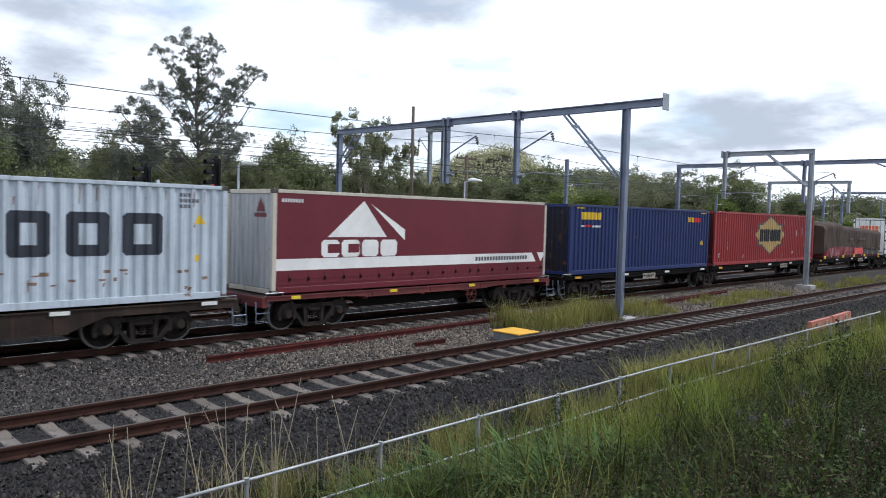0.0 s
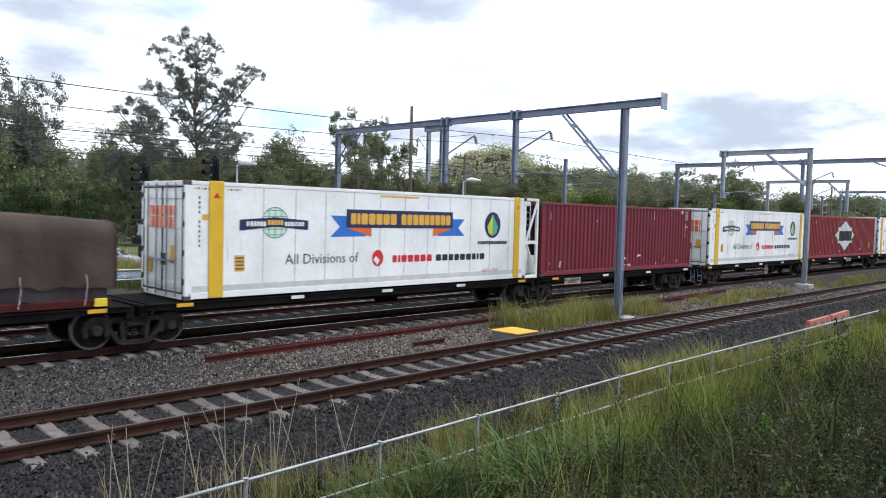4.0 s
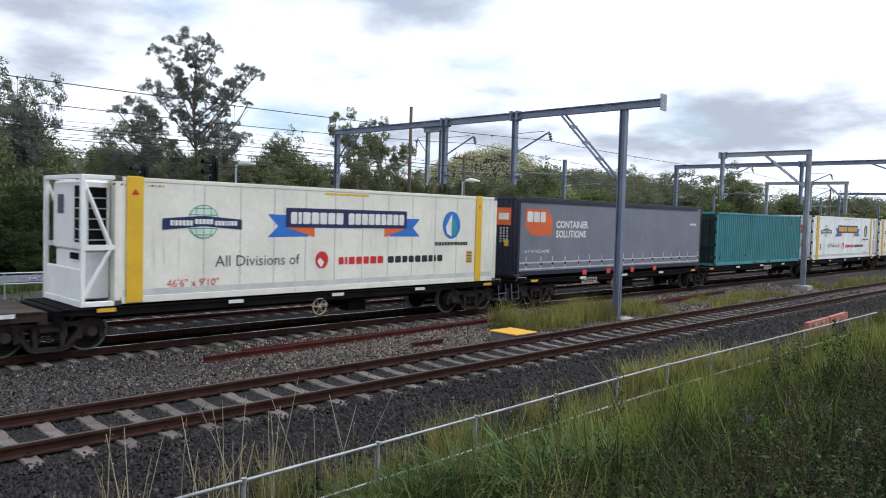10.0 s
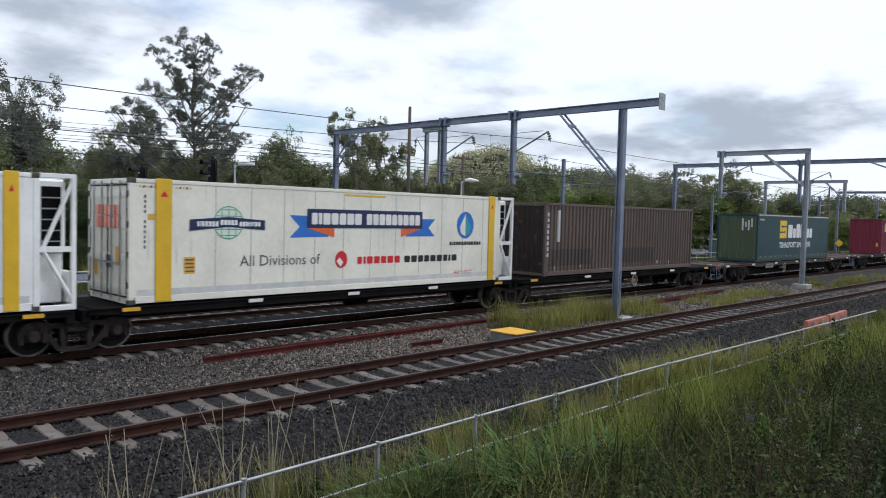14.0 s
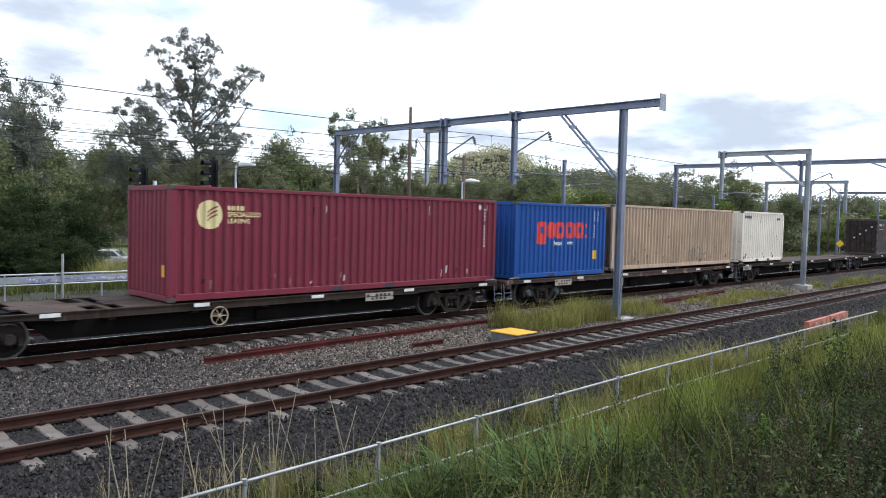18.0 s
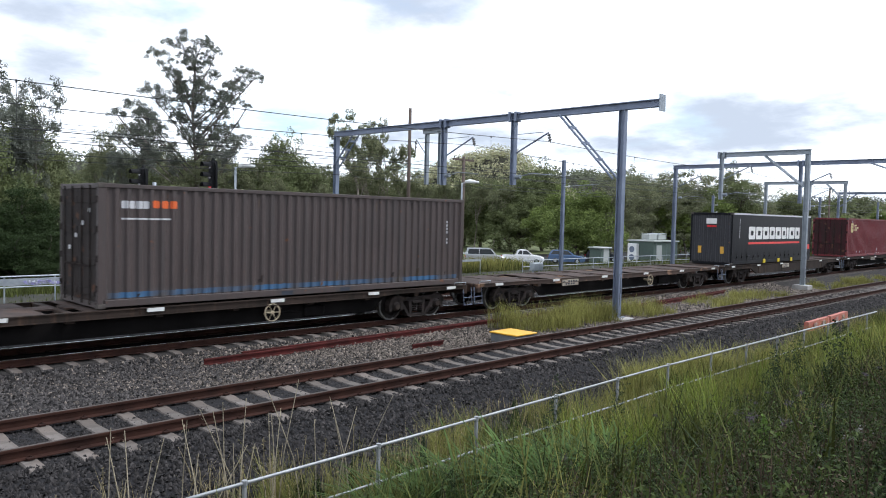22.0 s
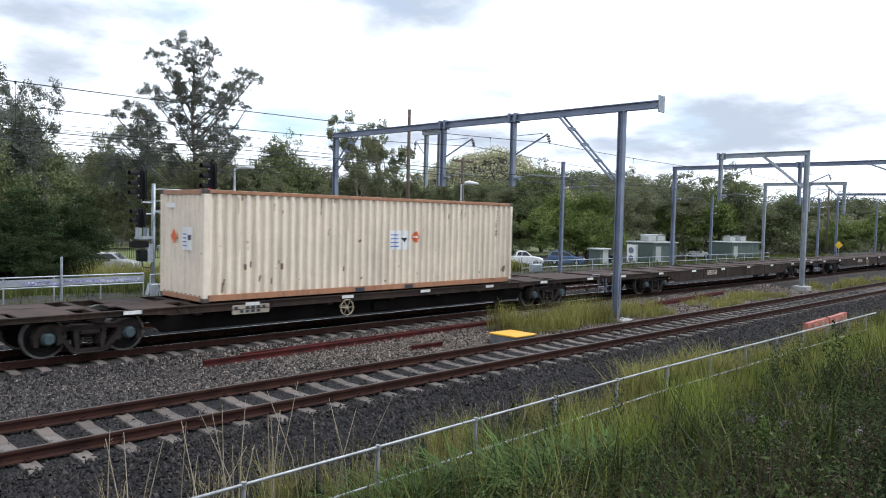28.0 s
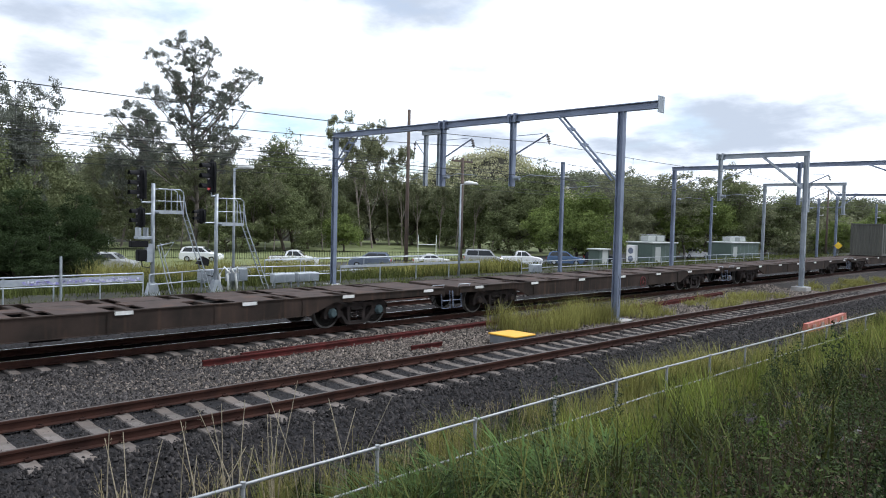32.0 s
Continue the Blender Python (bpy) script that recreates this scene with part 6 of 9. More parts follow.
for k in range(3):
    for q in range(6):
        b.end_bar("code_bar", -0.72 + k * 0.16, -0.64 + k * 0.16, 3.0 - q * 0.1, 3.06 - q * 0.1, K_PALE, 0.012)
b.end_bar("amber_label", -0.75, -0.55, 2.35, 2.6, K_YELLOW, 0.012)
for x in (4.25, 6.05, 8.0, 10.0):
    part("tie_block", Geo().box(x, x + 0.28, -1.26, -1.225, 1.16, 1.36, 0.01), K_BRIGHTRED, b.ob, "orange tie-down block")
part("top_trim", Geo().box(0.15, 14.3, -1.235, -1.222, 4.02, 4.16, 0.004), P_NAVYGREY, b.ob)

# teal
b = box_teal
pockets(b, (4.95, 6.95))
code_column(b, 11.55, 3.8, 11, P_TEAL)
b.bar("worn_mark", 11.2, 11.5, 3.42, 3.56, K_ORANGE, "worn orange mark")
b.bar("hazard_bar", 0.35, 0.85, 3.93, 3.97, K_YELLOW)

# brown, vertical pale letters
b = box_brown
for i in range(8):
    b.bar("letter_block", 0.12, 0.32, 3.50 - i * 0.225, 3.64 - i * 0.225, K_PALE)
b.bar("pale_scar", 0.83, 1.05, 2.5, 3.75, K_PALE, "flaking pale stripe")
for x0, x1 in ((0.4, 3.3), (5.2, 8.5)):
    b.bar("washed_patch", x0, x1, 1.55, 2.2, P_DARKGREY, "paler washed patch", 0.003)

# dark green curtain-sider
b = box_green_curtain
b.bar("emblem", 3.37, 4.48, 2.55, 3.63, K_YELLOW, "yellow square emblem")
b.bar("emblem_arrow", 3.72, 4.48, 3.22, 3.30, P_GREENCURTAIN, "", 0.008)
b.patch("emblem_arrow", [(3.57, 3.26), (3.75, 3.38), (3.75, 3.14)], P_GREENCURTAIN, "", 0.009)
b.bar("emblem_arrow", 3.37, 4.10, 2.88, 2.96, P_GREENCURTAIN, "", 0.008)
b.patch("emblem_arrow", [(4.27, 2.92), (4.09, 3.04), (4.09, 2.80)], P_GREENCURTAIN, "", 0.009)
x = 4.75
for w, h in ((0.72, 0.82), (0.5, 0.6), (0.6, 0.88), (0.2, 0.88), (0.56, 0.6), (0.2, 0.85), (0.36, 0.6), (0.5, 0.6)):
    b.patch("mark_block", [(x, 2.62), (x + 0.06, 2.56), (x + w - 0.06, 2.56), (x + w, 2.62), (x + w, 2.5 + h), (x + w - 0.06, 2.56 + h), (x + 0.06, 2.56 + h), (x, 2.5 + h)], K_WHITE)
    x += w + 0.085
b.text("TRANSPORT SINCE 1895", 3.37, 1.96, 0.49, K_WHITE, 0.010)
b.blocks(0.28, 0.92, 3.60, 3.70, [1] * 8, K_PALE, 0.3)
part("top_trim", Geo().box(0.12, 12.05, -1.235, -1.222, 3.88, 3.95, 0.004), P_CREAMTRIM, b.ob)
for i in range(4):
    b.end_bar("flaked_mark", -0.9 + 0.18 * i, -0.8 + 0.18 * i, 3.2 - (i % 2) * 0.2, 3.7 - (i % 3) * 0.1, K_PALE, 0.012)

# wine-red containers with a disc
for bx in (box_wine1, box_wine2):
    disc(bx, "disc_emblem", 1.08, 3.32, 0.37, K_BUFF, "pale yellow disc emblem")
    for k in range(3):
        bx.patch("disc_stripe", [(1.0, 3.16 + k * 0.1), (1.28, 3.32 + k * 0.1), (1.28, 3.36 + k * 0.1), (1.0, 3.20 + k * 0.1)], bx.ob.children[0].data.materials[0], "", 0.010)
    bx.blocks(1.56, 2.05, 3.44, 3.56, [1] * 4, K_BUFF, 0.25)
    bx.text("SPECIALIZED", 1.56, 3.28, 0.17, K_BUFF, 0.003)
    bx.text("LEASING", 1.56, 3.11, 0.17, K_BUFF, 0.003)
    code_column(bx, 11.5, 3.72, 12, K_PALE)
    disc(bx, "round_mark", 11.3, 3.76, 0.1, K_PALE)
    pockets(bx, (4.95, 6.95))
box_wine2.text("EMPTY LIFT ONLY", 7.3, 1.32, 0.12, K_WHITE)
box_wine1.end_bar("amber_label", -0.95, -0.8, 1.75, 2.05, K_GOLD, 0.012)

# bright blue short container
b = box_blue
x = 1.33
for w, low, hgt in ((0.62, 2.44, 0.86), (0.42, 2.66, 0.64), (0.62, 2.66, 0.64), (0.58, 2.66, 0.64), (0.62, 2.66, 0.64)):
    b.patch("mark_block", [(x, low + 0.1), (x + 0.1, low), (x + w - 0.1, low), (x + w, low + 0.1), (x + w, low + hgt - 0.1), (x + w - 0.1, low + hgt), (x + 0.1, low + hgt), (x, low + hgt - 0.1)], K_BRIGHTRED)
    if w > 0.5:
        b.bar("mark_gap", x + 0.2, x + w - 0.2, 2.86, 3.12, P_BLUE, "", 0.010)
    x += w + 0.07
disc(b, "mark_dot", x + 0.09, 2.74, 0.09, K_BRIGHTRED)
disc(b, "mark_dot", x + 0.09, 3.18, 0.09, K_BRIGHTRED)
b.text("lways", 2.4, 2.40, 0.24, K_WHITE, 0.004)
b.text("one.", 3.3, 2.42, 0.24, K_WHITE, 0.004)
code_column(b, 5.24, 3.78, 10, K_WHITE)
code_column(b, 5.44, 3.78, 4, K_WHITE)
b.bar("amber_label", 5.13, 5.42, 1.78, 2.15, K_YELLOW, "yellow notice")
pockets(b, (2.1, 3.7))

# tan and off-white
b = box_tan
M_SCRAWL = flat("grey_scrawl", (0.30, 0.24, 0.19))


def sprayed(bx, x, z, w, h, kind):
    """One sprayed sign: a closed loop, a double loop or a cross, in short overlapping strokes."""
    loop = lambda cx, cz, rx, rz: [(cx + rx * math.cos(k * 0.524), cz + rz * math.sin(k * 0.524)) for k in range(13)]
    lines = {"loop": [loop(x + w / 2, z + h / 2, w * 0.42, h * 0.48)],
             "double": [loop(x + w / 2, z + h * 0.26, w * 0.42, h * 0.25), loop(x + w * 0.45, z + h * 0.74, w * 0.34, h * 0.24)],
             "arch": [[(x, z), (x + w * 0.1, z + h * 0.7), (x + w * 0.45, z + h), (x + w * 0.85, z + h * 0.6), (x + w, z)]],
             "cross": [[(x, z), (x + w, z + h * 0.8)], [(x + w * 0.1, z + h * 0.75), (x + w * 0.8, z)]]}[kind]
    for line in lines:
        for (x0, z0), (x1, z1) in zip(line, line[1:]):
            d = math.hypot(x1 - x0, z1 - z0) or 1.0
            px, pz, ex, ez = -(z1 - z0) / d * 0.032, (x1 - x0) / d * 0.032, (x1 - x0) / d * 0.02, (z1 - z0) / d * 0.02
            bx.patch("sprayed_stroke", [(x0 - ex + px, z0 - ez + pz), (x1 + ex + px, z1 + ez + pz), (x1 + ex - px, z1 + ez - pz), (x0 - ex - px, z0 - ez - pz)], M_SCRAWL, "grey spray-paint stroke")


for x, w, h, kind in ((7.05, 0.34, 0.62, "arch"), (7.5, 0.4, 0.7, "double"), (7.98, 0.46, 0.74, "loop"), (8.55, 0.5, 0.55, "cross"), (1.3, 0.4, 0.6, "loop"), (1.8, 0.4, 0.55, "arch")):
    sprayed(b, x, 1.5, w, h, kind)
for bx, length in ((box_tan, 12.1), (box_white, 6.058), (box_grey_curtain, 14.78)):
    for x in (0.1, length * 0.5 - 0.15, length - 0.4):
        part("base_bolster", Geo().box(x, x + 0.3, -1.18, 1.18, DECK - 0.002, DECK + 0.14, 0.01), M_WAGON, bx.ob, "dark steel bolster")
code_column(box_tan, 11.5, 3.7, 8, M_SCRAWL)
b = box_white
b.blocks(0.36, 1.22, 3.72, 3.88, [1] * 7, K_GREY, 0.3)
b.blocks(4.95, 5.5, 3.66, 3.8, [1] * 5, K_GREY, 0.3)
pockets(b, (2.0, 3.65))
# dirty grey-brown
b = box_dark
b.blocks(0.55, 1.2, 3.46, 3.64, [1] * 4, K_PALE, 0.15)
b.blocks(1.28, 1.9, 3.48, 3.66, [1] * 3, K_ORANGE, 0.2)
b.bar("worn_mark", 0.55, 1.75, 3.20, 3.24, K_PALE)
P_BLUEWORN = surf("worn_blue_edge", (0.04, 0.12, 0.24), (0.075, 0.065, 0.06), 1.2, 0.7)
b.bar("blue_edge", 0.2, 11.9, 1.37, 1.50, P_BLUEWORN, "worn blue lower edge", 0.003)
code_column(b, 11.35, 3.3, 7, K_PALE)
pockets(b, (4.9, 6.9))
for i in range(4):
    b.end_bar("door_label", -0.85 + i * 0.42, -0.72 + i * 0.42, 3.35 - i * 0.3, 3.45 - i * 0.3, K_PALE, -0.03)

# black curtain-sider
b = box_black_curtain
x = 2.18
for w in (1.0, 1.0, 0.98, 0.9, 0.95, 0.8, 0.34, 1.0, 0.85):
    k = 7.92 / (sum((1.0, 1.0, 0.98, 0.9, 0.95, 0.8, 0.34, 1.0, 0.85)) + 8 * 0.11)
    b.patch("mark_block", [(x, 2.62), (x + 0.06, 2.56), (x + w * k - 0.06, 2.56), (x + w * k, 2.62), (x + w * k, 3.22), (x + w * k - 0.06, 3.28), (x + 0.06, 3.28), (x, 3.22)], K_WHITE)
    if w > 0.5:
        b.bar("mark_gap", x + 0.3 * w * k, x + 0.7 * w * k, 2.78, 3.05, P_BLACKCURTAIN, "", 0.010)
    x += (w + 0.11) * k
b.bar("stripe", 2.16, 10.1, 2.28, 2.40, K_BRIGHTRED, "red underline")
code_column(b, 0.93, 3.72, 13, K_PALE, 0.085, 0.06)
b.bar("notice", 11.6, 11.95, 1.88, 2.2, K_BRIGHTRED, "red notice")
b.end_bar("end_emblem", -0.3, 0.3, 3.4, 3.7, K_WHITE, 0.012)
b.end_bar("end_emblem", -0.28, 0.25, 3.22, 3.32, K_RED, 0.012)
for y in (-0.75, 0.55):
    b.end_bar("amber_label", y, y + 0.2, 1.75, 2.15, K_GOLD, 0.012)
for x in (4.3, 6.5, 8.6, 10.6):
    part("tie_block", Geo().box(x, x + 0.3, -1.26, -1.225, 1.17, 1.40, 0.01), M_YBLOCK, b.ob, "yellow tie-down block")
part("top_trim", Geo().box(0.12, 12.0, -1.235, -1.222, 3.93, 4.02, 0.004), K_PALE, b.ob, "pale top edge")

# cream container: placards
b = box_cream


def diamond(bx, x, z, r, mat):
    bx.patch("hazard_diamond", [(x - r, z), (x, z - r), (x + r, z), (x, z + r)], mat, "orange-red hazard diamond", 0.012)
    bx.bar("diamond_bar", x - r * 0.55, x + r * 0.55, z - 0.03, z + 0.03, K_WHITE, "", 0.015)


b.bar("placard", 6.22, 7.06, 2.41, 3.02, K_WHITE, "white hazard placard", 0.008)
b.patch("placard_mark", [(6.72, 2.78), (7.02, 2.78), (6.87, 2.62)], K_BLACK, "", 0.011)
for k in range(4):
    b.bar("placard_line", 6.27, 6.62, 2.50 + k * 0.12, 2.53 + k * 0.12, K_BLUE, "", 0.011)
diamond(b, 7.36, 2.81, 0.2, K_ORANGE)
pockets(b, (4.9, 6.9))
code_column(b, 11.35, 3.75, 9, K_GREY)
b.end_bar("placard", -0.62, -0.05, 2.45, 3.05, K_WHITE, 0.01)
for k in range(4):
    b.end_bar("placard_line", -0.3, -0.1, 2.55 + k * 0.1, 2.58 + k * 0.1, K_BLUE, 0.005)
b.end_bar("placard_mark", -0.55, -0.38, 2.72, 2.85, K_BLACK, 0.005)
part("hazard_diamond", Geo().prism([(0.25, 2.8), (0.42, 2.6), (0.59, 2.8), (0.42, 3.0)], 0.004, 0.01, "x"), K_ORANGE, b.ob)
b.end_bar("end_mark", 0.35, 0.85, 3.55, 3.68, K_WHITE, 0.01)
for i in range(20):
    x, zz = random.uniform(0.3, 11.8), random.choice([random.uniform(1.4, 2.0), random.uniform(1.5, 3.8)])
    b.bar("rust_scrape", x, x + random.uniform(0.02, 0.07), zz, zz + random.uniform(0.04, 0.2), M_SCRAPE, "", 0.003)
for bx, n in ((box_white, 8), (box_tan, 18), (box_teal, 14)):
    for i in range(n):
        x, zz = random.uniform(0.25, bx.length - 0.3), random.uniform(1.4, 3.8)
        bx.bar("rust_scrape", x, x + random.uniform(0.015, 0.05), zz, zz + random.uniform(0.03, 0.11), M_SCRAPE, "", 0.003)


# rust and scuffs low and high on the older containers
random.seed(61)
for bx, n, mats in ((box_pale, 26, (M_SCRAPE,)), (box_tan_star, 22, (M_SCRAPE, K_PALE)), (box_white_star, 26, (M_SCRAPE, K_PALE, G_RED)), (box_m2, 16, (M_SCRAPE, K_PALE)), (box_wine1, 20, (M_SCRAPE, K_PALE, G_WINE)), (box_wine2, 20, (M_SCRAPE, K_PALE, G_WINE)),
                    (box_teal, 22, (M_SCRAPE, G_TEAL)), (box_tan, 22, (M_SCRAPE, G_TAN)), (box_white, 14, (M_SCRAPE,)), (box_cream, 18, (M_SCRAPE,)), (box_dark, 18, (G_TAN, G_DARK)), (box_brown, 26, (G_TAN, G_DARK, K_PALE))):
    for i in range(n):
        x = random.uniform(0.2, bx.length - 0.4)
        low = random.random() < 0.6
        zz = random.uniform(1.36, 1.62) if low else random.uniform(3.3, 3.8)
        h, w = (random.uniform(0.05, 0.3), random.uniform(0.03, 0.12)) if low else (random.uniform(0.1, 0.5), random.uniform(0.02, 0.05))
        if not low:
            zz = min(zz, 3.88 - h)
        bx.patch("rust_streak", [(x, zz), (x + w * 0.6, zz + h * 0.1), (x + w, zz + h), (x + w * 0.2, zz + h * 0.9)], random.choice(mats), "", 0.0035)


# ---- sheeted load ----
def sheeted_load(u):
    ld = thing("sheeted_load", "long load under a sagging brown tarpaulin with red plastic sheet below", "covered load")
    MOVING.append((ld, u))
    tops = [(0, 3.40), (0.7, 3.60), (1.2, 3.64), (3.35, 3.68), (4.55, 3.49), (6.3, 3.42), (8.0, 3.33), (10.8, 3.27), (13.0, 3.14)]
    hem = [(0, 1.45), (0.6, 1.75), (1.08, 1.87), (2.8, 2.02), (6.6, 1.88), (8.6, 1.86), (8.9, 1.75), (13, 1.55)]
    lerp = lambda tab, x: next((za + (zb - za) * (x - a) / (b_ - a) for (a, za), (b_, zb) in zip(tab, tab[1:]) if a <= x <= b_), tab[-1][1])
    n, k = 110, 22

    def sheet(z_top, z_bot, half, x0, x1, wr, name, mat, label):
        vs, fs = [], []
        for i in range(n):
            x = x0 + (x1 - x0) * i / (n - 1)
            zt, zb = z_top(x), z_bot(x)
            for j in range(k):
                a = j / (k - 1)
                if a < 0.36:
                    y, z = -half, zb + (zt - 0.14 - zb) * a / 0.36
                elif a > 0.64:
                    y, z = half, zb + (zt - 0.14 - zb) * (1 - a) / 0.36
                else:
                    w = (a - 0.36) / 0.28
                    y, z = -half + 2 * half * w, zt - 0.14 * (2 * abs(w - 0.5)) ** 4
                e = wr * noise.noise(Vector((x * 1.3, y * 0.7, z * 0.8 + 3))) + wr * 0.6 * noise.noise(Vector((x * 4.0, y, z * 1.2)))
                e += wr * 1.4 * math.exp(-x / 1.6) * noise.noise(Vector((x * 2.2 + z * 1.6, y, z * 0.7 - x * 0.8)))
                vs.append((x, y - (e if a < 0.5 else -e), z + e * 0.5))
        for i in range(n - 1):
            for j in range(k - 1):
                fs.append((i * k + j, (i + 1) * k + j, (i + 1) * k + j + 1, i * k + j + 1))
        c0 = len(vs)
        fs2 = [tuple(range(k - 1, -1, -1)), tuple((n - 1) * k + j for j in range(k))]
        me = bpy.data.meshes.new(name)
        me.from_pydata(vs, [], fs + fs2)
        me.materials.append(mat)
        me.polygons.foreach_set("use_smooth", [len(q.vertices) == 4 for q in me.polygons])
        return part(name, me, None, ld, label)

    sheet(lambda x: lerp(tops, x), lambda x: lerp(hem, x) + 0.09 * noise.noise(Vector((x * 2.3, 7, 1))) + 0.04 * noise.noise(Vector((x * 7, 2, 1))), 1.24, 0.0, 13.1, 0.075, "tarpaulin", P_TARP, "faded brown tarpaulin")
    sheet(lambda x: 2.6, lambda x: 1.32, 1.20, 0.35, 9.0, 0.085, "plastic_sheet", P_REDTARP, "wrinkled dark red plastic sheet")
    sheet(lambda x: 2.4, lambda x: 1.32, 1.19, 8.8, 12.9, 0.06, "plastic_sheet", surf("dark_plastic_sheet", (0.05, 0.03, 0.035), (0.03, 0.022, 0.025), 2, 0.4), "dark plastic sheet")
    part("bright_patch", Geo().box(6.6, 8.6, -1.268, -1.26, 1.38, 1.82), K_BRIGHTRED, ld, "bright red patch")
    part("base_rack", Geo().box(0.1, 13.0, -1.22, 1.22, 1.137, 1.32, 0.02), surf("dark_red_rack_paint", (0.07, 0.012, 0.012), (0.035, 0.01, 0.01), 3, 0.8, spec=0.15), ld, "dark red steel rack")
    for x in (0.15, 4.0, 6.4, 9.0, 12.6):
        part("corner_block", Geo().box(x, x + 0.28, -1.27, -1.22, 1.15, 1.34, 0.01), M_YBLOCK, ld, "yellow corner block")
    for i in range(9):
        x = 1.6 + i * 1.35
        part("tie_rope", Geo().tube([(x, -1.30, 1.9), (x + 0.03, -1.29, 1.6), (x - 0.02, -1.27, 1.2)], 0.008, 4), K_PALE, ld)
    for x0, x1, count in ((5.2, 5.85, 3), (7.25, 8.9, 10)):
        for i in range(count):
            a = x0 + (x1 - x0) * i / count
            part("faded_block", Geo().box(a, a + (x1 - x0) / count * 0.7, -1.33, -1.325, 2.42, 2.58), surf("faded_stencil", (0.11, 0.09, 0.08), (0.10, 0.085, 0.08), 4, 0.8) if i == 0 else bpy.data.materials["faded_stencil"], ld)


sheeted_load(54.31)


# small things lying on the empty decks
def bundle(u, y, length, label):
    bd = thing("wrapped_bundle", label, "bundle")
    MOVING.append((bd, u))
    part("roll", Geo().tube([(0, y, 1.2), (0.1, y, 1.22), (length - 0.15, y + 0.05, 1.22), (length, y + 0.05, 1.2)], [0.06, 0.1, 0.09, 0.05], 8), M_WHITE, bd, "white plastic wrap", smooth=True)
    part("tie", Geo().ring((0.0, 0.0), 0.105, 0.09, -0.02, 0.02, 10), M_INK, bd, at=pose(length * 0.6, y, 1.22, 0, 0, 90))


bundle(478.0, -0.7, 1.25, "white wrapped bundle lying on the wagon's end deck")
# ---- trees ----
def leaf_cloud(rng, centres, radii, count, size, flat=1.0, inner=0.35, face=0.0, dome=0.0):
    """Leaf cards in clumps: count quads shared out over ball-like clumps, denser towards their shells. face: how far the leaves turn their faces outward and up; dome: how far the clumps are flat below."""
    centres, radii = np.asarray(centres, float), np.asarray(radii, float)
    pick = rng.choice(len(centres), count, p=radii ** 2 / (radii ** 2).sum())
    d = rng.normal(size=(count, 3))
    d /= np.linalg.norm(d, axis=1)[:, None]
    d[:, 2] = np.where(d[:, 2] < 0, d[:, 2] * (1 - dome), d[:, 2])
    r = radii[pick] * rng.uniform(inner, 1.08, count) ** 0.6
    pos = centres[pick] + d * r[:, None] * np.array([1, 1, flat])
    n = rng.normal(size=(count, 3))
    n = n / np.linalg.norm(n, axis=1)[:, None] + face * (d + np.array([0, 0, 0.7]))
    n /= np.linalg.norm(n, axis=1)[:, None]
    a = np.cross(n, rng.normal(size=(count, 3)))
    a /= np.linalg.norm(a, axis=1)[:, None]
    b = np.cross(n, a)
    sz = size * rng.uniform(0.6, 1.4, count)
    a, b = a * sz[:, None], b * (sz * rng.uniform(0.35, 0.6, count))[:, None]
    v = np.stack([pos - a, pos - b * 0.9, pos + a, pos + b * 0.9], axis=1).reshape(-1, 3)
    return v, np.arange(count * 4).reshape(-1, 4)


def grow(rng, height, lean, forks, spread, start, trunk_r):
    """Trunk and limbs. Returns the wood and the tips of the twigs."""
    g, tips = Geo(), []

    def limb(p0, d, length, r, level):
        pts, rad = [p0], [r]
        q, d = Vector(p0), Vector(d).normalized()
        n = 5
        for i in range(n):
            d = (d + Vector(rng.normal(size=3)) * 0.13 + Vector((0, 0, 0.06 if level else 0.0))).normalized()
            q = q + d * (length / n)
            pts.append(tuple(q))
            rad.append(r * (1 - 0.62 * (i + 1) / n))
        g.tube(pts, rad, 6 if level < 2 else 4, False)
        if level >= 2:
            tips.append((tuple(q), length * 0.55))
            return
        for k in range(forks):
            j = 2 + int(rng.integers(0, n - 1)) if level else max(1, int(start * n) + int(k * (n - start * n) / forks))
            j = min(j, n)
            w = rng.uniform(0, 2 * math.pi)
            side = Vector((math.cos(w), math.sin(w), 0))
            nd = d * 0.55 + side * spread * rng.uniform(0.6, 1.2) + Vector((0, 0, 0.25))
            limb(pts[j], nd, length * rng.uniform(0.32, 0.5) if level == 0 else length * rng.uniform(0.45, 0.65), rad[j] * 0.6, level + 1)
        limb(pts[-1], d, length * 0.28, rad[-1], 2)

    limb((0, 0, 0), (lean, 0, 1), height * 0.82, trunk_r, 0)
    return g, tips


PROTO_SIZE = {}


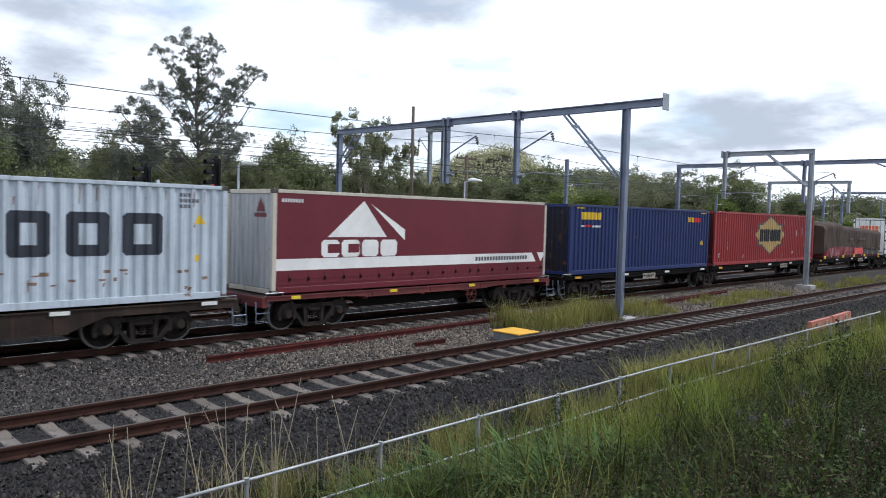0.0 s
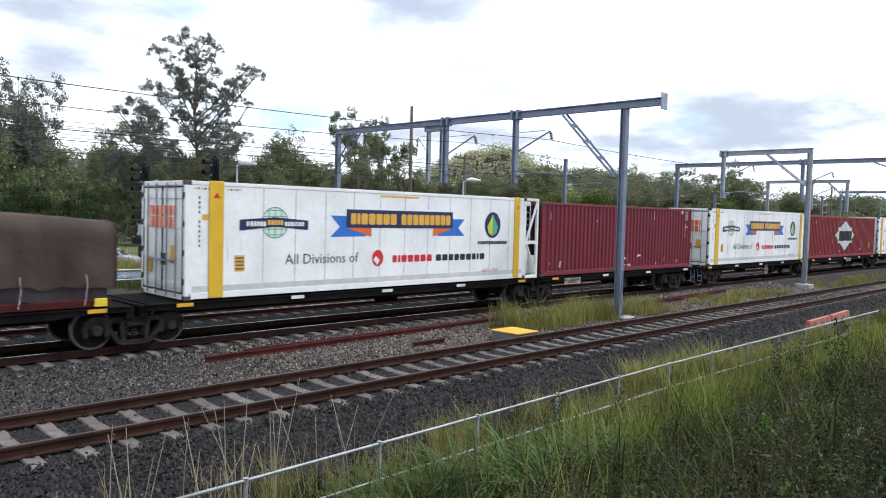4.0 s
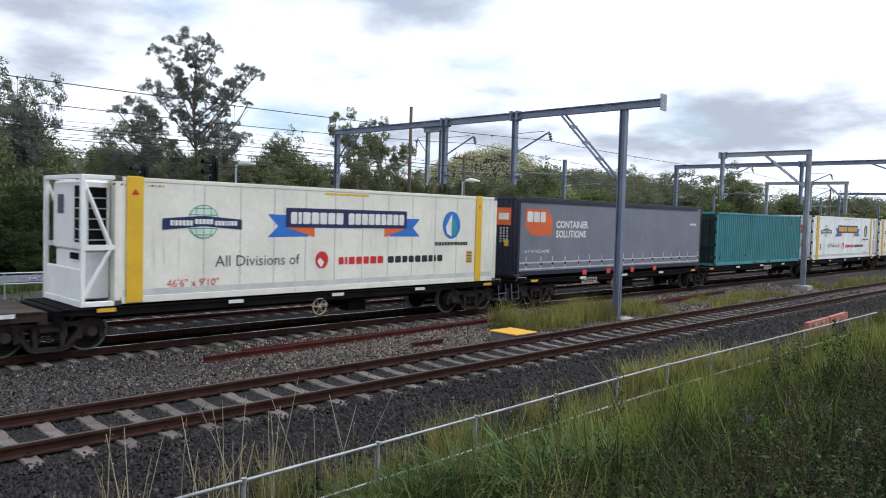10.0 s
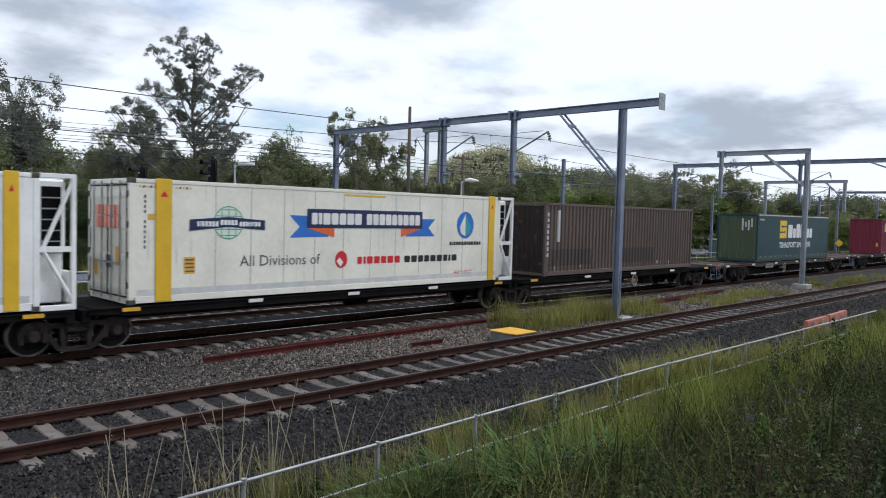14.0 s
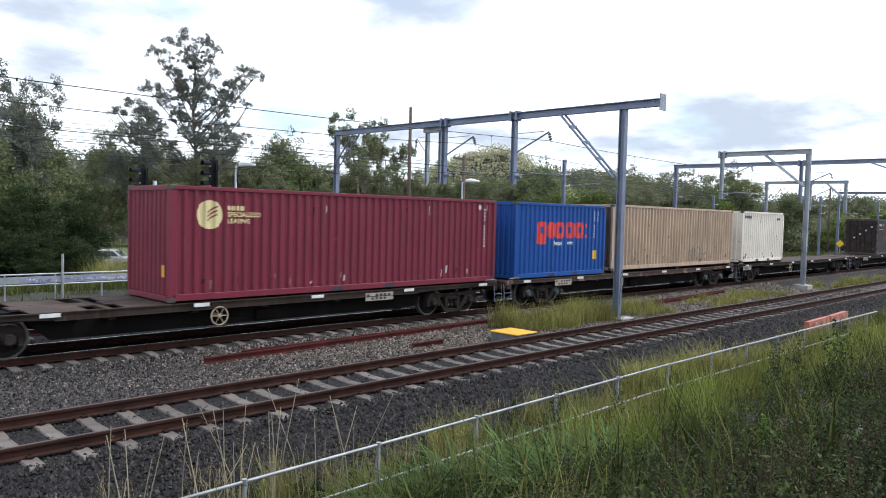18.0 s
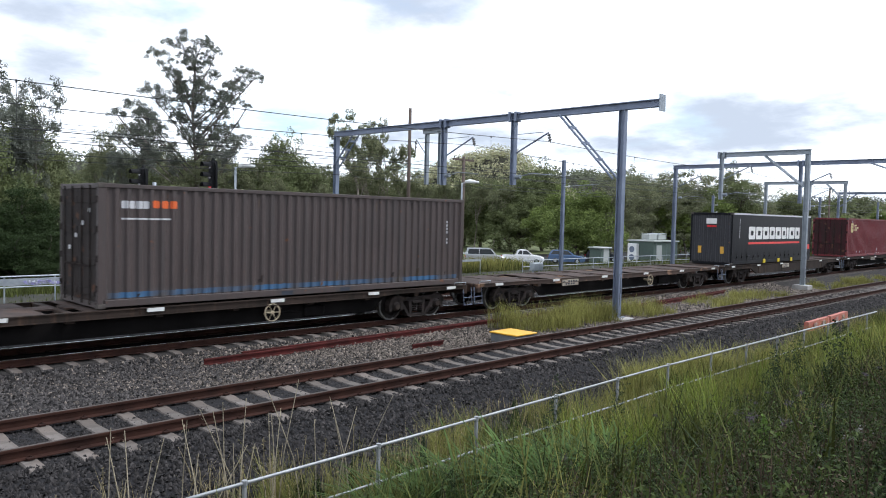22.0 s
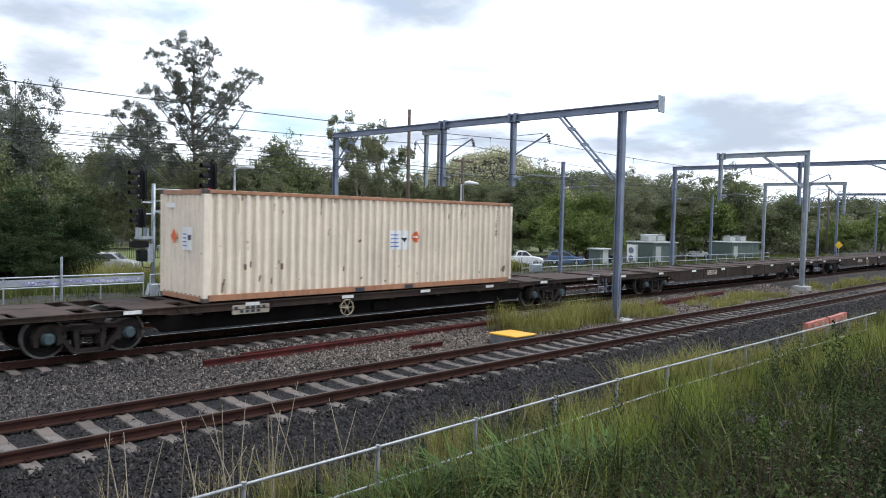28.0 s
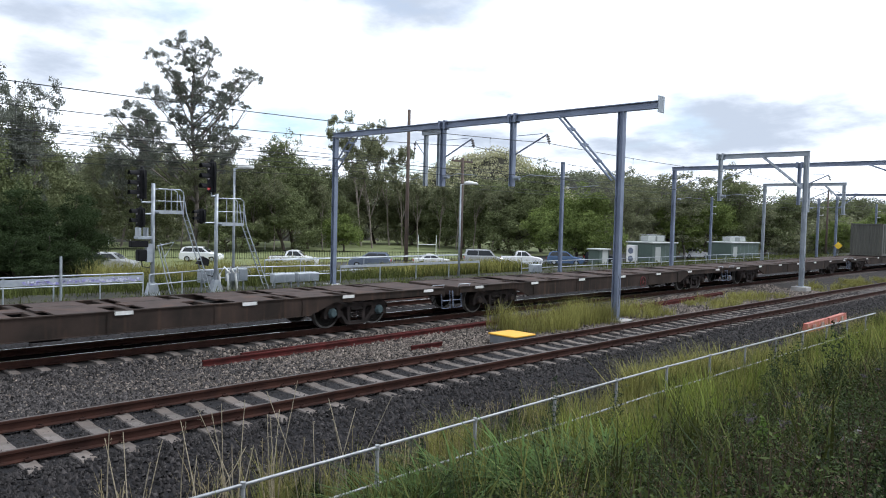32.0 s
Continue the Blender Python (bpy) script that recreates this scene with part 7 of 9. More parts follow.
def tree_proto(name, label, seed, height, forks, spread, start, trunk_r, leaves, leaf_mat, bark, count, size, clump, lean=0.0, low=False):
    rng = np.random.default_rng(seed)
    g, tips = grow(rng, height, lean, forks, spread, start, trunk_r)
    tr = thing(name, label, "tree", "trees beyond the railway", pose(0, 0, -500))
    part("trunk", g, bark, tr, smooth=True)
    cs = [t for t, _ in tips]
    rs = [clump * rng.uniform(0.7, 1.3) for _ in tips]
    if low:
        for i in range(26):
            w, k = rng.uniform(0, 6.28), rng.uniform(0.1, 0.95)
            rr = height * 0.33 * math.sin(math.pi * min(0.97, k * 0.8 + 0.18))
            cs.append((rr * math.cos(w), rr * math.sin(w), height * k * 0.92))
            rs.append(clump * rng.uniform(0.6, 1.2))
    # each clump breaks up into small tufts over its upper side
    tufts, tr_r = [], []
    for (x, y, z), r in zip(cs, rs):
        for k in range(12):
            w, q = rng.uniform(0, 6.28), rng.uniform(0.0, 1.0) ** 0.5
            tufts.append((x + r * q * math.cos(w), y + r * q * math.sin(w), z + r * rng.uniform(-0.35, 1.0) * math.sqrt(1 - q * q * 0.9)))
            tr_r.append(r * rng.uniform(0.25, 0.48))
    v, f = leaf_cloud(rng, tufts, tr_r, count, size, 0.85, 0.3, 0.55, 0.25)
    part("crown", raw_mesh("crown", v, f, leaf_mat), None, tr)
    PROTO_SIZE[tr.name] = (float(v[:, 2].max()), float(np.percentile(np.hypot(v[:, 0], v[:, 1]), 92)))
    return tr


# main limbs of the tallest gum: how far aside, how high, how large the umbrella of leaves at its end
BOUGHS = [(-6.5, 29.9, 1.8), (-1.6, 31.2, 1.8), (1.4, 31.2, 1.3), (3.2, 29.7, 1.1), (-0.2, 28.1, 1.5), (1.9, 26.9, 1.3), (-3.9, 26.9, 1.6), (-2.3, 25.7, 1.2), (0.0, 25.6, 1.3), (-7.3, 24.5, 2.1), (-5.0, 23.0, 1.5),
          (-2.7, 23.9, 1.5), (-0.6, 23.6, 1.2), (1.5, 24.2, 1.2), (6.3, 27.5, 1.5), (8.1, 26.7, 1.4), (5.3, 25.9, 1.4), (6.7, 24.0, 1.2), (4.4, 23.1, 0.9), (7.7, 21.8, 0.8), (-8.8, 21.8, 1.6), (-11.7, 20.6, 1.4),
          (-6.1, 20.1, 1.8), (-2.7, 20.0, 1.6), (0.1, 20.1, 1.4), (4.7, 20.6, 1.3), (-10.0, 18.4, 1.5), (-4.9, 17.8, 1.8), (3.7, 17.9, 2.0), (0.1, 17.3, 1.6), (-14.5, 17.8, 1.5), (7.4, 16.9, 1.5), (-3.7, 14.9, 2.0)]


def tall_gum(x, y):
    rng = np.random.default_rng(40)
    tr = thing("gum_tree", "very tall open gum tree with umbrella-like leaf clumps", "tree", "trees beyond the railway", pose(x, y, ground_z(y), 0, 0, -45))
    g = Geo()
    trunk = lambda h: Vector((0.35 * math.sin(h * 0.22), 0.4 * math.sin(h * 0.17 + 1), h))
    g.tube([tuple(trunk(h)) for h in range(0, 31, 2)], [0.38 - 0.0115 * h for h in range(0, 31, 2)], 8, False)
    cs, rs = [], []

    def umbrella(q, r):
        """Round tufts of leaves set over a dome."""
        for k in range(20):
            w, d = rng.uniform(0, 6.28), rng.uniform(0, 1.1) ** 0.5
            cs.append((q.x + r * d * math.cos(w), q.y + r * d * math.sin(w), q.z + r * (1.1 * math.sqrt(max(0.0, 1 - 0.9 * d * d)) * rng.uniform(0.35, 1.0) - 0.25) + rng.normal() * 0.1 * r))
            rs.append(r * rng.uniform(0.16, 0.34))

    for a, h, r in BOUGHS:
        tip = Vector((a, rng.uniform(-0.8, 0.8) * (abs(a) * 0.5 + 2.0), h - 0.6 * r))
        root = trunk(max(7.0, h - 3.0 - abs(a) * 0.95))
        mid = root.lerp(tip, 0.5) + Vector((rng.normal() * 0.4, rng.normal() * 0.4, -0.6))
        way = lambda k: root.lerp(mid, k).lerp(mid.lerp(tip, k), k)
        g.tube([tuple(way(k / 6)) for k in range(7)], [0.14 - 0.018 * k for k in range(7)], 5, False)
        umbrella(tip, r)
        for k in range(8):
            fork = way(rng.uniform(0.62, 0.95))
            q = tip + Vector((rng.normal() * 0.5, rng.normal() * 0.5, rng.uniform(0.0, 0.5))) * r
            g.tube([tuple(fork), tuple(fork.lerp(q, 0.5) + Vector((0, 0, -0.1 * r))), tuple(q)], [0.045, 0.03, 0.012], 4, False)
        for k in range(5):
            q = way(rng.uniform(0.35, 0.85))
            e = q + Vector((rng.normal() * 0.9, rng.normal() * 0.9, rng.uniform(0.1, 0.9)))
            g.tube([tuple(q), tuple(e)], [0.03, 0.01], 4, False)
            umbrella(e, rng.uniform(0.45, 0.95))
    part("trunk", g, M_GUMBARK, tr, smooth=True)
    v, f = leaf_cloud(rng, cs, rs, 165000, 0.078, 0.9, 0.15, 0.4, 0.1)
    part("crown", raw_mesh("crown", v, f, M_GUM), None, tr)


GUM3 = tree_proto("gum_tree", "open grey-green gum tree beside the tallest one", 8, 20, 7, 0.8, 0.3, 0.3, 0, M_GUM, M_GUMBARK, 26000, 0.15, 1.5)
GUM2 = tree_proto("gum_tree", "slender gum tree with pale bare trunk", 11, 17, 5, 0.5, 0.55, 0.22, 0, M_OLIVE, M_BARK, 14000, 0.15, 1.2)
BROAD = tree_proto("broadleaf_tree", "dense dark green tree at the edge of the field", 21, 14, 6, 0.8, 0.2, 0.3, 0, M_DARKLEAF, M_DBARK, 24000, 0.165, 1.7, low=True)
DEEP = tree_proto("broadleaf_tree", "dense deep green tree close behind the railway", 51, 10, 6, 0.9, 0.12, 0.25, 0, M_DEEP, M_DBARK, 46000, 0.085, 1.2, low=True)
BROAD2 = tree_proto("broadleaf_tree", "leafy mid-green tree at the edge of the field", 22, 12, 6, 0.9, 0.2, 0.28, 0, M_BUSH, M_DBARK, 24000, 0.165, 1.7, low=True)
BROAD3 = tree_proto("broadleaf_tree", "bright green leafy tree beside the car park", 23, 11, 6, 0.9, 0.15, 0.25, 0, M_BRIGHT, M_DBARK, 24000, 0.165, 1.6, low=True)
OLIVE = tree_proto("gum_tree", "olive-green gum tree in the woodland", 24, 18, 7, 0.6, 0.3, 0.3, 0, M_OLIVE, M_GUMBARK, 28000, 0.155, 1.8, low=True)


def plant(proto, x, y, height, width, turn):
    """A copy with its top at that height over the ground and its crown about that wide."""
    top, half = PROTO_SIZE[proto.name]
    sx, sz = width / (2 * half), height / top
    return copy_thing(proto, pose(x, y, ground_z(y) - 0.1, 0, 0, turn) @ Matrix.Diagonal((sx, sx, sz, 1)))


def polar(px, depth):
    """x, y of the place at a depth along the middle view, towards a column of the view (0 at its left, 1 at its right)."""
    k = (px - 0.5) * 2 * math.tan(radians(61.3 / 2))
    h = radians(45.4)
    return depth * (math.sin(h) + k * math.cos(h)), depth * (math.cos(h) - k * math.sin(h))


WOODS = [
    (0.137, 108, GUM3, 21.4, 9.0), (0.118, 112, OLIVE, 19.5, 7.0), (0.268, 112, GUM3, 19.2, 7.0), (0.006, 86, GUM3, 21.4, 13.0), (0.02, 90, BROAD, 19.3, 11.0), (0.035, 90, GUM3, 21.0, 10.0),
    (-0.032, 80, BROAD2, 18.5, 12.0), (0.054, 100, BROAD, 15.9, 9.0), (0.075, 112, BROAD, 12.2, 9.0), (0.096, 120, OLIVE, 13.2, 9.0), (0.105, 100, BROAD, 10.8, 8.0), (0.153, 118, BROAD, 15.0, 10.0),
    (0.175, 105, BROAD, 11.3, 9.0), (0.191, 125, OLIVE, 18.1, 10.0), (0.220, 120, BROAD, 15.7, 10.0), (0.246, 118, OLIVE, 18.0, 10.0), (0.274, 112, BROAD, 14.5, 10.0), (0.258, 102, BROAD2, 9.1, 8.0),
    (0.290, 118, BROAD, 14.2, 9.0), (0.332, 106, BROAD2, 18.3, 8.5), (0.322, 100, BROAD2, 12.2, 8.0), (0.348, 104, BROAD, 12.9, 8.0), (0.364, 120, BROAD, 14.1, 8.0), (0.376, 112, BROAD2, 11.5, 8.0),
    (0.389, 96, BROAD3, 6.9, 5.0), (0.408, 112, GUM2, 21.5, 9.0), (0.440, 116, GUM2, 20.7, 9.0), (0.421, 104, GUM2, 15.0, 7.0), (0.395, 122, OLIVE, 15.8, 9.0), (0.424, 122, BROAD, 13.1, 9.0),
    (0.450, 122, OLIVE, 13.2, 8.0), (0.466, 118, BROAD, 11.7, 9.0), (0.485, 122, BROAD2, 11.5, 9.0), (0.504, 118, BROAD2, 12.3, 9.0), (0.523, 114, BROAD2, 12.6, 9.0), (0.542, 110, BROAD2, 12.3, 9.0),
    (0.564, 106, BROAD2, 12.6, 9.0), (0.590, 102, BROAD2, 14.5, 9.0), (0.577, 98, BROAD2, 9.8, 8.0), (0.612, 104, BROAD2, 12.6, 9.0), (0.631, 100, BROAD3, 10.8, 9.0), (0.651, 98, BROAD3, 10.1, 9.0),
    (0.670, 102, BROAD3, 11.5, 9.0), (0.686, 106, OLIVE, 12.9, 9.0), (0.708, 112, OLIVE, 13.0, 9.0), (0.733, 118, OLIVE, 13.9, 10.0), (0.756, 122, BROAD3, 11.6, 10.0), (0.775, 120, OLIVE, 13.8, 9.0),
    (0.797, 124, BROAD3, 13.6, 10.0), (0.820, 126, BROAD2, 14.2, 10.0), (0.842, 130, OLIVE, 13.5, 10.0), (0.864, 134, BROAD2, 12.1, 10.0), (0.886, 142, BROAD, 12.0, 10.0), (0.909, 150, OLIVE, 12.5, 10.0),
    (0.931, 165, BROAD2, 13.9, 11.0), (0.957, 180, BROAD, 13.5, 12.0), (0.982, 200, OLIVE, 13.7, 13.0), (1.011, 215, BROAD2, 14.5, 13.0), (0.721, 150, GUM2, 17.3, 8.0), (0.823, 155, GUM2, 18.8, 9.0),
    (0.784, 155, GUM2, 16.8, 9.0), (0.995, 120, BROAD3, 7.3, 8.0), (0.944, 130, BROAD3, 6.8, 8.0),
    (0.455, 106, GUM2, 13.5, 5.0), (0.472, 109, GUM2, 12.6, 5.0), (0.497, 105, GUM2, 12.0, 5.0), (0.516, 104, GUM2, 12.6, 5.0), (0.535, 103, GUM2, 11.8, 5.0), (0.556, 99, GUM2, 11.5, 5.0),
    (0.205, 104, GUM2, 13.5, 5.0), (0.235, 103, GUM2, 13.0, 5.0), (0.285, 104, GUM2, 13.6, 5.0), (0.31, 99, GUM2, 12.0, 5.0), (0.365, 101, GUM2, 12.0, 5.0),
]


def set_back(px):
    """The edge of the woods stands farther off beyond the playing field than at its two ends."""
    if px < 0.06 or px > 0.66:
        return 1.0
    k = min(1.0, max(0.0, (px - 0.22) / 0.25))
    return 1 + (0.07 + 0.23 * k * k * (3 - 2 * k)) * min(1.0, (0.66 - px) / 0.05)


for px, d, pr, height, width in WOODS:
    q = set_back(px)
    plant(pr, *polar(px, d * q), (height - 5.8) * q + 5.8, width * q, (px * 997) % 360)
tall_gum(*polar(0.219, 112))
plant(DEEP, *polar(0.03, 50), 7.6, 6.5, 77)
plant(DEEP, *polar(0.078, 53), 7.4, 5.0, 200)
plant(DEEP, *polar(-0.01, 47), 7.0, 6.0, 20)
for px, d, height, width, turn in ((0.015, 45, 4.2, 4.6, 130), (0.052, 47, 4.4, 4.4, 250), (0.088, 50, 3.6, 3.2, 300), (-0.03, 44, 4.5, 4.5, 15)):
    plant(DEEP, *polar(px, d), height, width, turn)


for proto in (GUM2, GUM3, DEEP, BROAD, BROAD2, BROAD3, OLIVE):
    for ob in (*proto.children, proto):
        bpy.data.objects.remove(ob)


def far_woods():
    rng = np.random.default_rng(9)
    cs, rs = [], []
    for i in range(900):
        px = rng.uniform(-0.1, 1.1)
        d = rng.uniform(128, 178) * set_back(px) ** 0.7
        x, y = polar(px, d)
        h = rng.uniform(0.5, 8.5) * (1.0 if px < 0.6 else 0.8)
        cs.append((x, y, -2.3 + h))
        rs.append(rng.uniform(1.6, 3.0))
    v, f = leaf_cloud(rng, cs, rs, 90000, 0.36, 0.8, 0.5, 0.7, 0.4)
    thing("far_woods", "dense dark woodland behind the playing field", "woodland", kind="stuff", data=raw_mesh("far_woods", v, f, M_OLIVE))


far_woods()


def hill(name, label, px, depth, half, height, material, seed, count, size):
    """A wooded hill: a mound covered with clumps of leaves."""
    rng = np.random.default_rng(seed)
    cx, cy = polar(px, depth)
    ax = Vector((math.cos(radians(45.4)), -math.sin(radians(45.4)), 0))
    n, vs, fs = 40, [], []
    prof = lambda k: max(0.0, math.cos(k * math.pi / 2)) ** 1.3 * (1 + 0.15 * noise.noise(Vector((k * 3, seed, 0))))
    for j in range(12):
        w = j / 11 * 2 - 1
        for i in range(n):
            k = i / (n - 1) * 2 - 1
            q = Vector((cx, cy, 0)) + ax * (k * half) + Vector((math.sin(radians(45.4)), math.cos(radians(45.4)), 0)) * (w * half * 0.7)
            vs.append((q.x, q.y, -3 + height * prof(k) * max(0.0, math.cos(w * math.pi / 2))))
    for j in range(11):
        for i in range(n - 1):
            fs.append((j * n + i, j * n + i + 1, (j + 1) * n + i + 1, (j + 1) * n + i))
    hl = thing(name, label, "hill", kind="structure", data=raw_mesh(name, vs, fs, M_SOIL, True))
    cs, rs = [], []
    for i in range(700):
        k, w = rng.uniform(-1, 1), rng.uniform(-0.9, 0.15)
        q = Vector((cx, cy, 0)) + ax * (k * half) + Vector((math.sin(radians(45.4)), math.cos(radians(45.4)), 0)) * (w * half * 0.7)
        cs.append((q.x, q.y, -3 + height * prof(k) * max(0.0, math.cos(w * math.pi / 2)) + rng.uniform(0, 3)))
        rs.append(size * rng.uniform(3, 6))
    v, f = leaf_cloud(rng, cs, rs, count * 3, size * 0.6, 0.7, 0.6, 1.3, 0.5)
    thing("hill_woods", "green tree cover of the hill, paled in colour for haze", "woodland", kind="stuff", data=raw_mesh("hill_woods", v, f, material))


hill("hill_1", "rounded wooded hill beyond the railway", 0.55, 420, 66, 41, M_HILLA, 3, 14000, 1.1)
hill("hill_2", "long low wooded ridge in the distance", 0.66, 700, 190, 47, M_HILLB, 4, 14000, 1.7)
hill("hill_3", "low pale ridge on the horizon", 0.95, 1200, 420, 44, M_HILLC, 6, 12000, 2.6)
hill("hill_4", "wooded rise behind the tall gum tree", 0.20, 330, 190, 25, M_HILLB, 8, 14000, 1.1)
# ---- signals ----
def lamp_head(parent, x, y, z0, z1, n, hood=0.42, lit=None):
    """Signal housing facing -x with n hooded lenses between heights z0 and z1."""
    h = part("signal_head", Geo().box(x - 0.14, x + 0.14, y - 0.2, y + 0.2, z0, z1, 0.03), M_SIGNAL, parent, "black signal head")
    ell = [(y + 0.34 * math.cos(2 * math.pi * k / 20), (z0 + z1) / 2 + (z1 - z0) * 0.6 * math.sin(2 * math.pi * k / 20)) for k in range(20)]
    part("backboard", Geo().prism(ell, x - 0.02, x + 0.02, "x"), M_SIGNAL, h)
    step = (z1 - z0) / n
    for k in range(n):
        zc = z0 + step * (k + 0.5)
        g = Geo()
        m = 9
        vs, fs = [], []
        for xx, r in ((x - 0.12, step * 0.36), (x - 0.14 - hood, step * 0.38)):
            vs += [(xx, y + r * math.cos(math.pi * (1.1 * j / (m - 1) - 0.05)), zc + r * math.sin(math.pi * (1.1 * j / (m - 1) - 0.05))) for j in range(m)]
        vs += [(vx, y + (vy - y) * 0.92, zc + (vz - zc) * 0.92) for vx, vy, vz in vs]
        for j in range(m - 1):
            fs += [(j, j + 1, m + j + 1, m + j), (2 * m + j, 3 * m + j, 3 * m + j + 1, 2 * m + j + 1), (m + j, m + j + 1, 3 * m + j + 1, 3 * m + j)]
        part("hood", g.add(vs, fs), M_SIGNAL, h)
        part("lens", Geo().tube([(x - 0.13, y, zc), (x - 0.16, y, zc)], step * 0.28, 12), M_REDLIT if k == lit else M_LENS, h, "lit red lens" if k == lit else "")
    return h


def signal_post(x, y, base, top, plat, rail_h, ladder_foot, label):
    sg = thing("railway_signal", label, "railway signal", "signals beside the line", pose(x, y, 0))
    part("post", Geo().tube([(0, 0, base), (0, 0, top)], 0.085, 12), M_PIPE, sg, smooth=True)
    part("foot_casting", Geo().prism([(-0.3, base), (0.3, base), (0.13, base + 0.6), (-0.13, base + 0.6)], -0.2, 0.2), M_PIPE, sg)
    w = 1.25
    pf = part("platform", Geo().box(0.12, w, -0.3, 0.3, plat, plat + 0.07, 0.01).box(0.12, w, -0.32, -0.3, plat - 0.03, plat + 0.12).box(0.12, w, 0.3, 0.32, plat - 0.03, plat + 0.12), M_PIPE, sg, "galvanised maintenance platform")
    for yy in (-0.3, 0.3):
        part("guard_rail", Geo().tube([(0.1, yy, plat + rail_h), (w - 0.15, yy, plat + rail_h), (w, yy, plat + rail_h - 0.12), (w, yy, plat)], 0.022, 6).tube([(0.1, yy, plat + rail_h * 0.5), (w, yy, plat + rail_h * 0.5)], 0.018, 6).tube([(w * 0.55, yy, plat), (w * 0.55, yy, plat + rail_h)], 0.018, 6), M_PIPE, pf)
    ld = part("ladder", Geo().tube([(w + 0.05, -0.2, plat + rail_h * 0.8), (w + 0.2, -0.2, plat), (ladder_foot, -0.2, base + 0.05)], 0.028, 6), M_PIPE, sg, "sloping steel ladder")
    part("ladder_side", Geo().tube([(w + 0.05, 0.2, plat + rail_h * 0.8), (w + 0.2, 0.2, plat), (ladder_foot, 0.2, base + 0.05)], 0.028, 6), M_PIPE, ld)
    n = int((plat - base) / 0.3)
    for i in range(1, n):
        k = i / n
        xx, zz = w + 0.2 + (ladder_foot - w - 0.2) * k, plat + (base - plat) * k
        part("rung", Geo().tube([(xx, -0.2, zz), (xx, 0.2, zz)], 0.014, 5), M_PIPE, ld)
    return sg


sg = signal_post(14.4, 32.0, -0.32, 4.63, 3.35, 1.05, 2.7, "tall galvanised signal with black heads, ladder and platform")
lamp_head(sg, -0.5, 0, 3.95, 5.2, 3)
lamp_head(sg, -0.55, 0, 2.75, 3.55, 2, 0.3)
part("bracket", Geo().tube([(0, 0, 3.8), (-0.5, 0, 3.8), (-0.5, 0, 3.98)], 0.045, 6).tube([(0, 0, 3.3), (-0.55, 0, 3.3)], 0.04, 6), M_PIPE, sg)
part("number_box", Geo().box(-1.0, -0.25, -0.15, 0.15, 1.85, 2.12, 0.02), M_SIGNAL, sg, "black route indicator")
part("small_head", Geo().box(-0.7, -0.3, -0.18, 0.18, 1.25, 1.75, 0.04), M_SIGNAL, sg)
part("mount", Geo().box(-0.75, -0.1, -0.2, 0.2, 2.2, 2.32, 0.01).box(-0.7, -0.6, -0.2, 0.2, 2.32, 2.7).box(-0.35, -0.28, -0.2, 0.2, 2.32, 2.7).box(-0.3, -0.05, -0.12, 0.12, 1.2, 2.0), M_PIPE, sg, "pale equipment mount")
part("step_stand", Geo().tube([(0.2, 0, 1.9), (0.95, 0, 2.05), (0.55, 0, 1.4)], 0.03, 6).tube([(0.15, -0.2, 1.9), (0.75, -0.2, -0.3)], 0.025, 6).tube([(0.45, 0.2, 2.0), (1.1, 0.2, -0.3)], 0.025, 6), M_PIPE, sg)
part("cable_loop", Geo().tube([(-0.5, 0, 1.3), (-0.45, 0, 1.0), (-0.15, 0, 0.95), (-0.05, 0, 1.2)], 0.025, 6), M_RUBBER, sg)

sg = signal_post(17.42, 32.0, -0.32, 4.3, 2.85, 1.25, 2.75, "galvanised signal with a three-lamp black head and ladder")
lamp_head(sg, -0.25, 0, 4.35, 5.75, 3, lit=0)
lamp_head(sg, -0.75, 0, 2.95, 3.55, 2, 0.25)
part("bracket", Geo().tube([(0, 0, 2.95), (-0.75, 0, 2.95)], 0.035, 6).tube([(0, 0, 4.2), (-0.25, 0, 4.2), (-0.25, 0, 4.4)], 0.05, 6), M_PIPE, sg)
part("small_head", Geo().prism([(-0.95, 1.05), (-0.45, 0.95), (-0.4, 1.25), (-0.7, 1.4)], -0.16, 0.16), M_SIGNAL, sg, "small black shunting signal")
part("cable_loop", Geo().tube([(-0.6, 0, 0.95), (-0.5, 0, 0.55), (-0.15, 0, 0.45), (-0.05, 0, 0.7)], 0.025, 6), M_RUBBER, sg)
for k in range(3):
    part("conduit", Geo().tube([(0.35 + k * 0.45, 0.2, -0.3), (0.3 + k * 0.42, 0.2, 0.5), (0.55 + k * 0.35, 0.2, 0.85), (0.85 + k * 0.2, 0.2, 0.55)], 0.05, 6), M_WHITE, sg, "pale flexible conduit", True)


def cabinet(x, y, w, h, z, label):
    cb = thing("trackside_cabinet", label, "equipment box", "trackside equipment boxes", pose(x, y, z))
    part("body", Geo().box(0, w, -0.2, 0.2, 0.0, h, 0.02), M_PIPE, cb)
    for q in range(2):
        part("door_panel", Geo().box(0.05 + q * w / 2, w / 2 - 0.03 + q * w / 2, -0.22, -0.2, 0.05, h - 0.05, 0.005), M_STEEL, cb)
    for q in (0.1, w - 0.16):
        part("leg", Geo().box(q, q + 0.06, -0.05, 0.05, -0.6, 0.0), M_STEEL, cb)


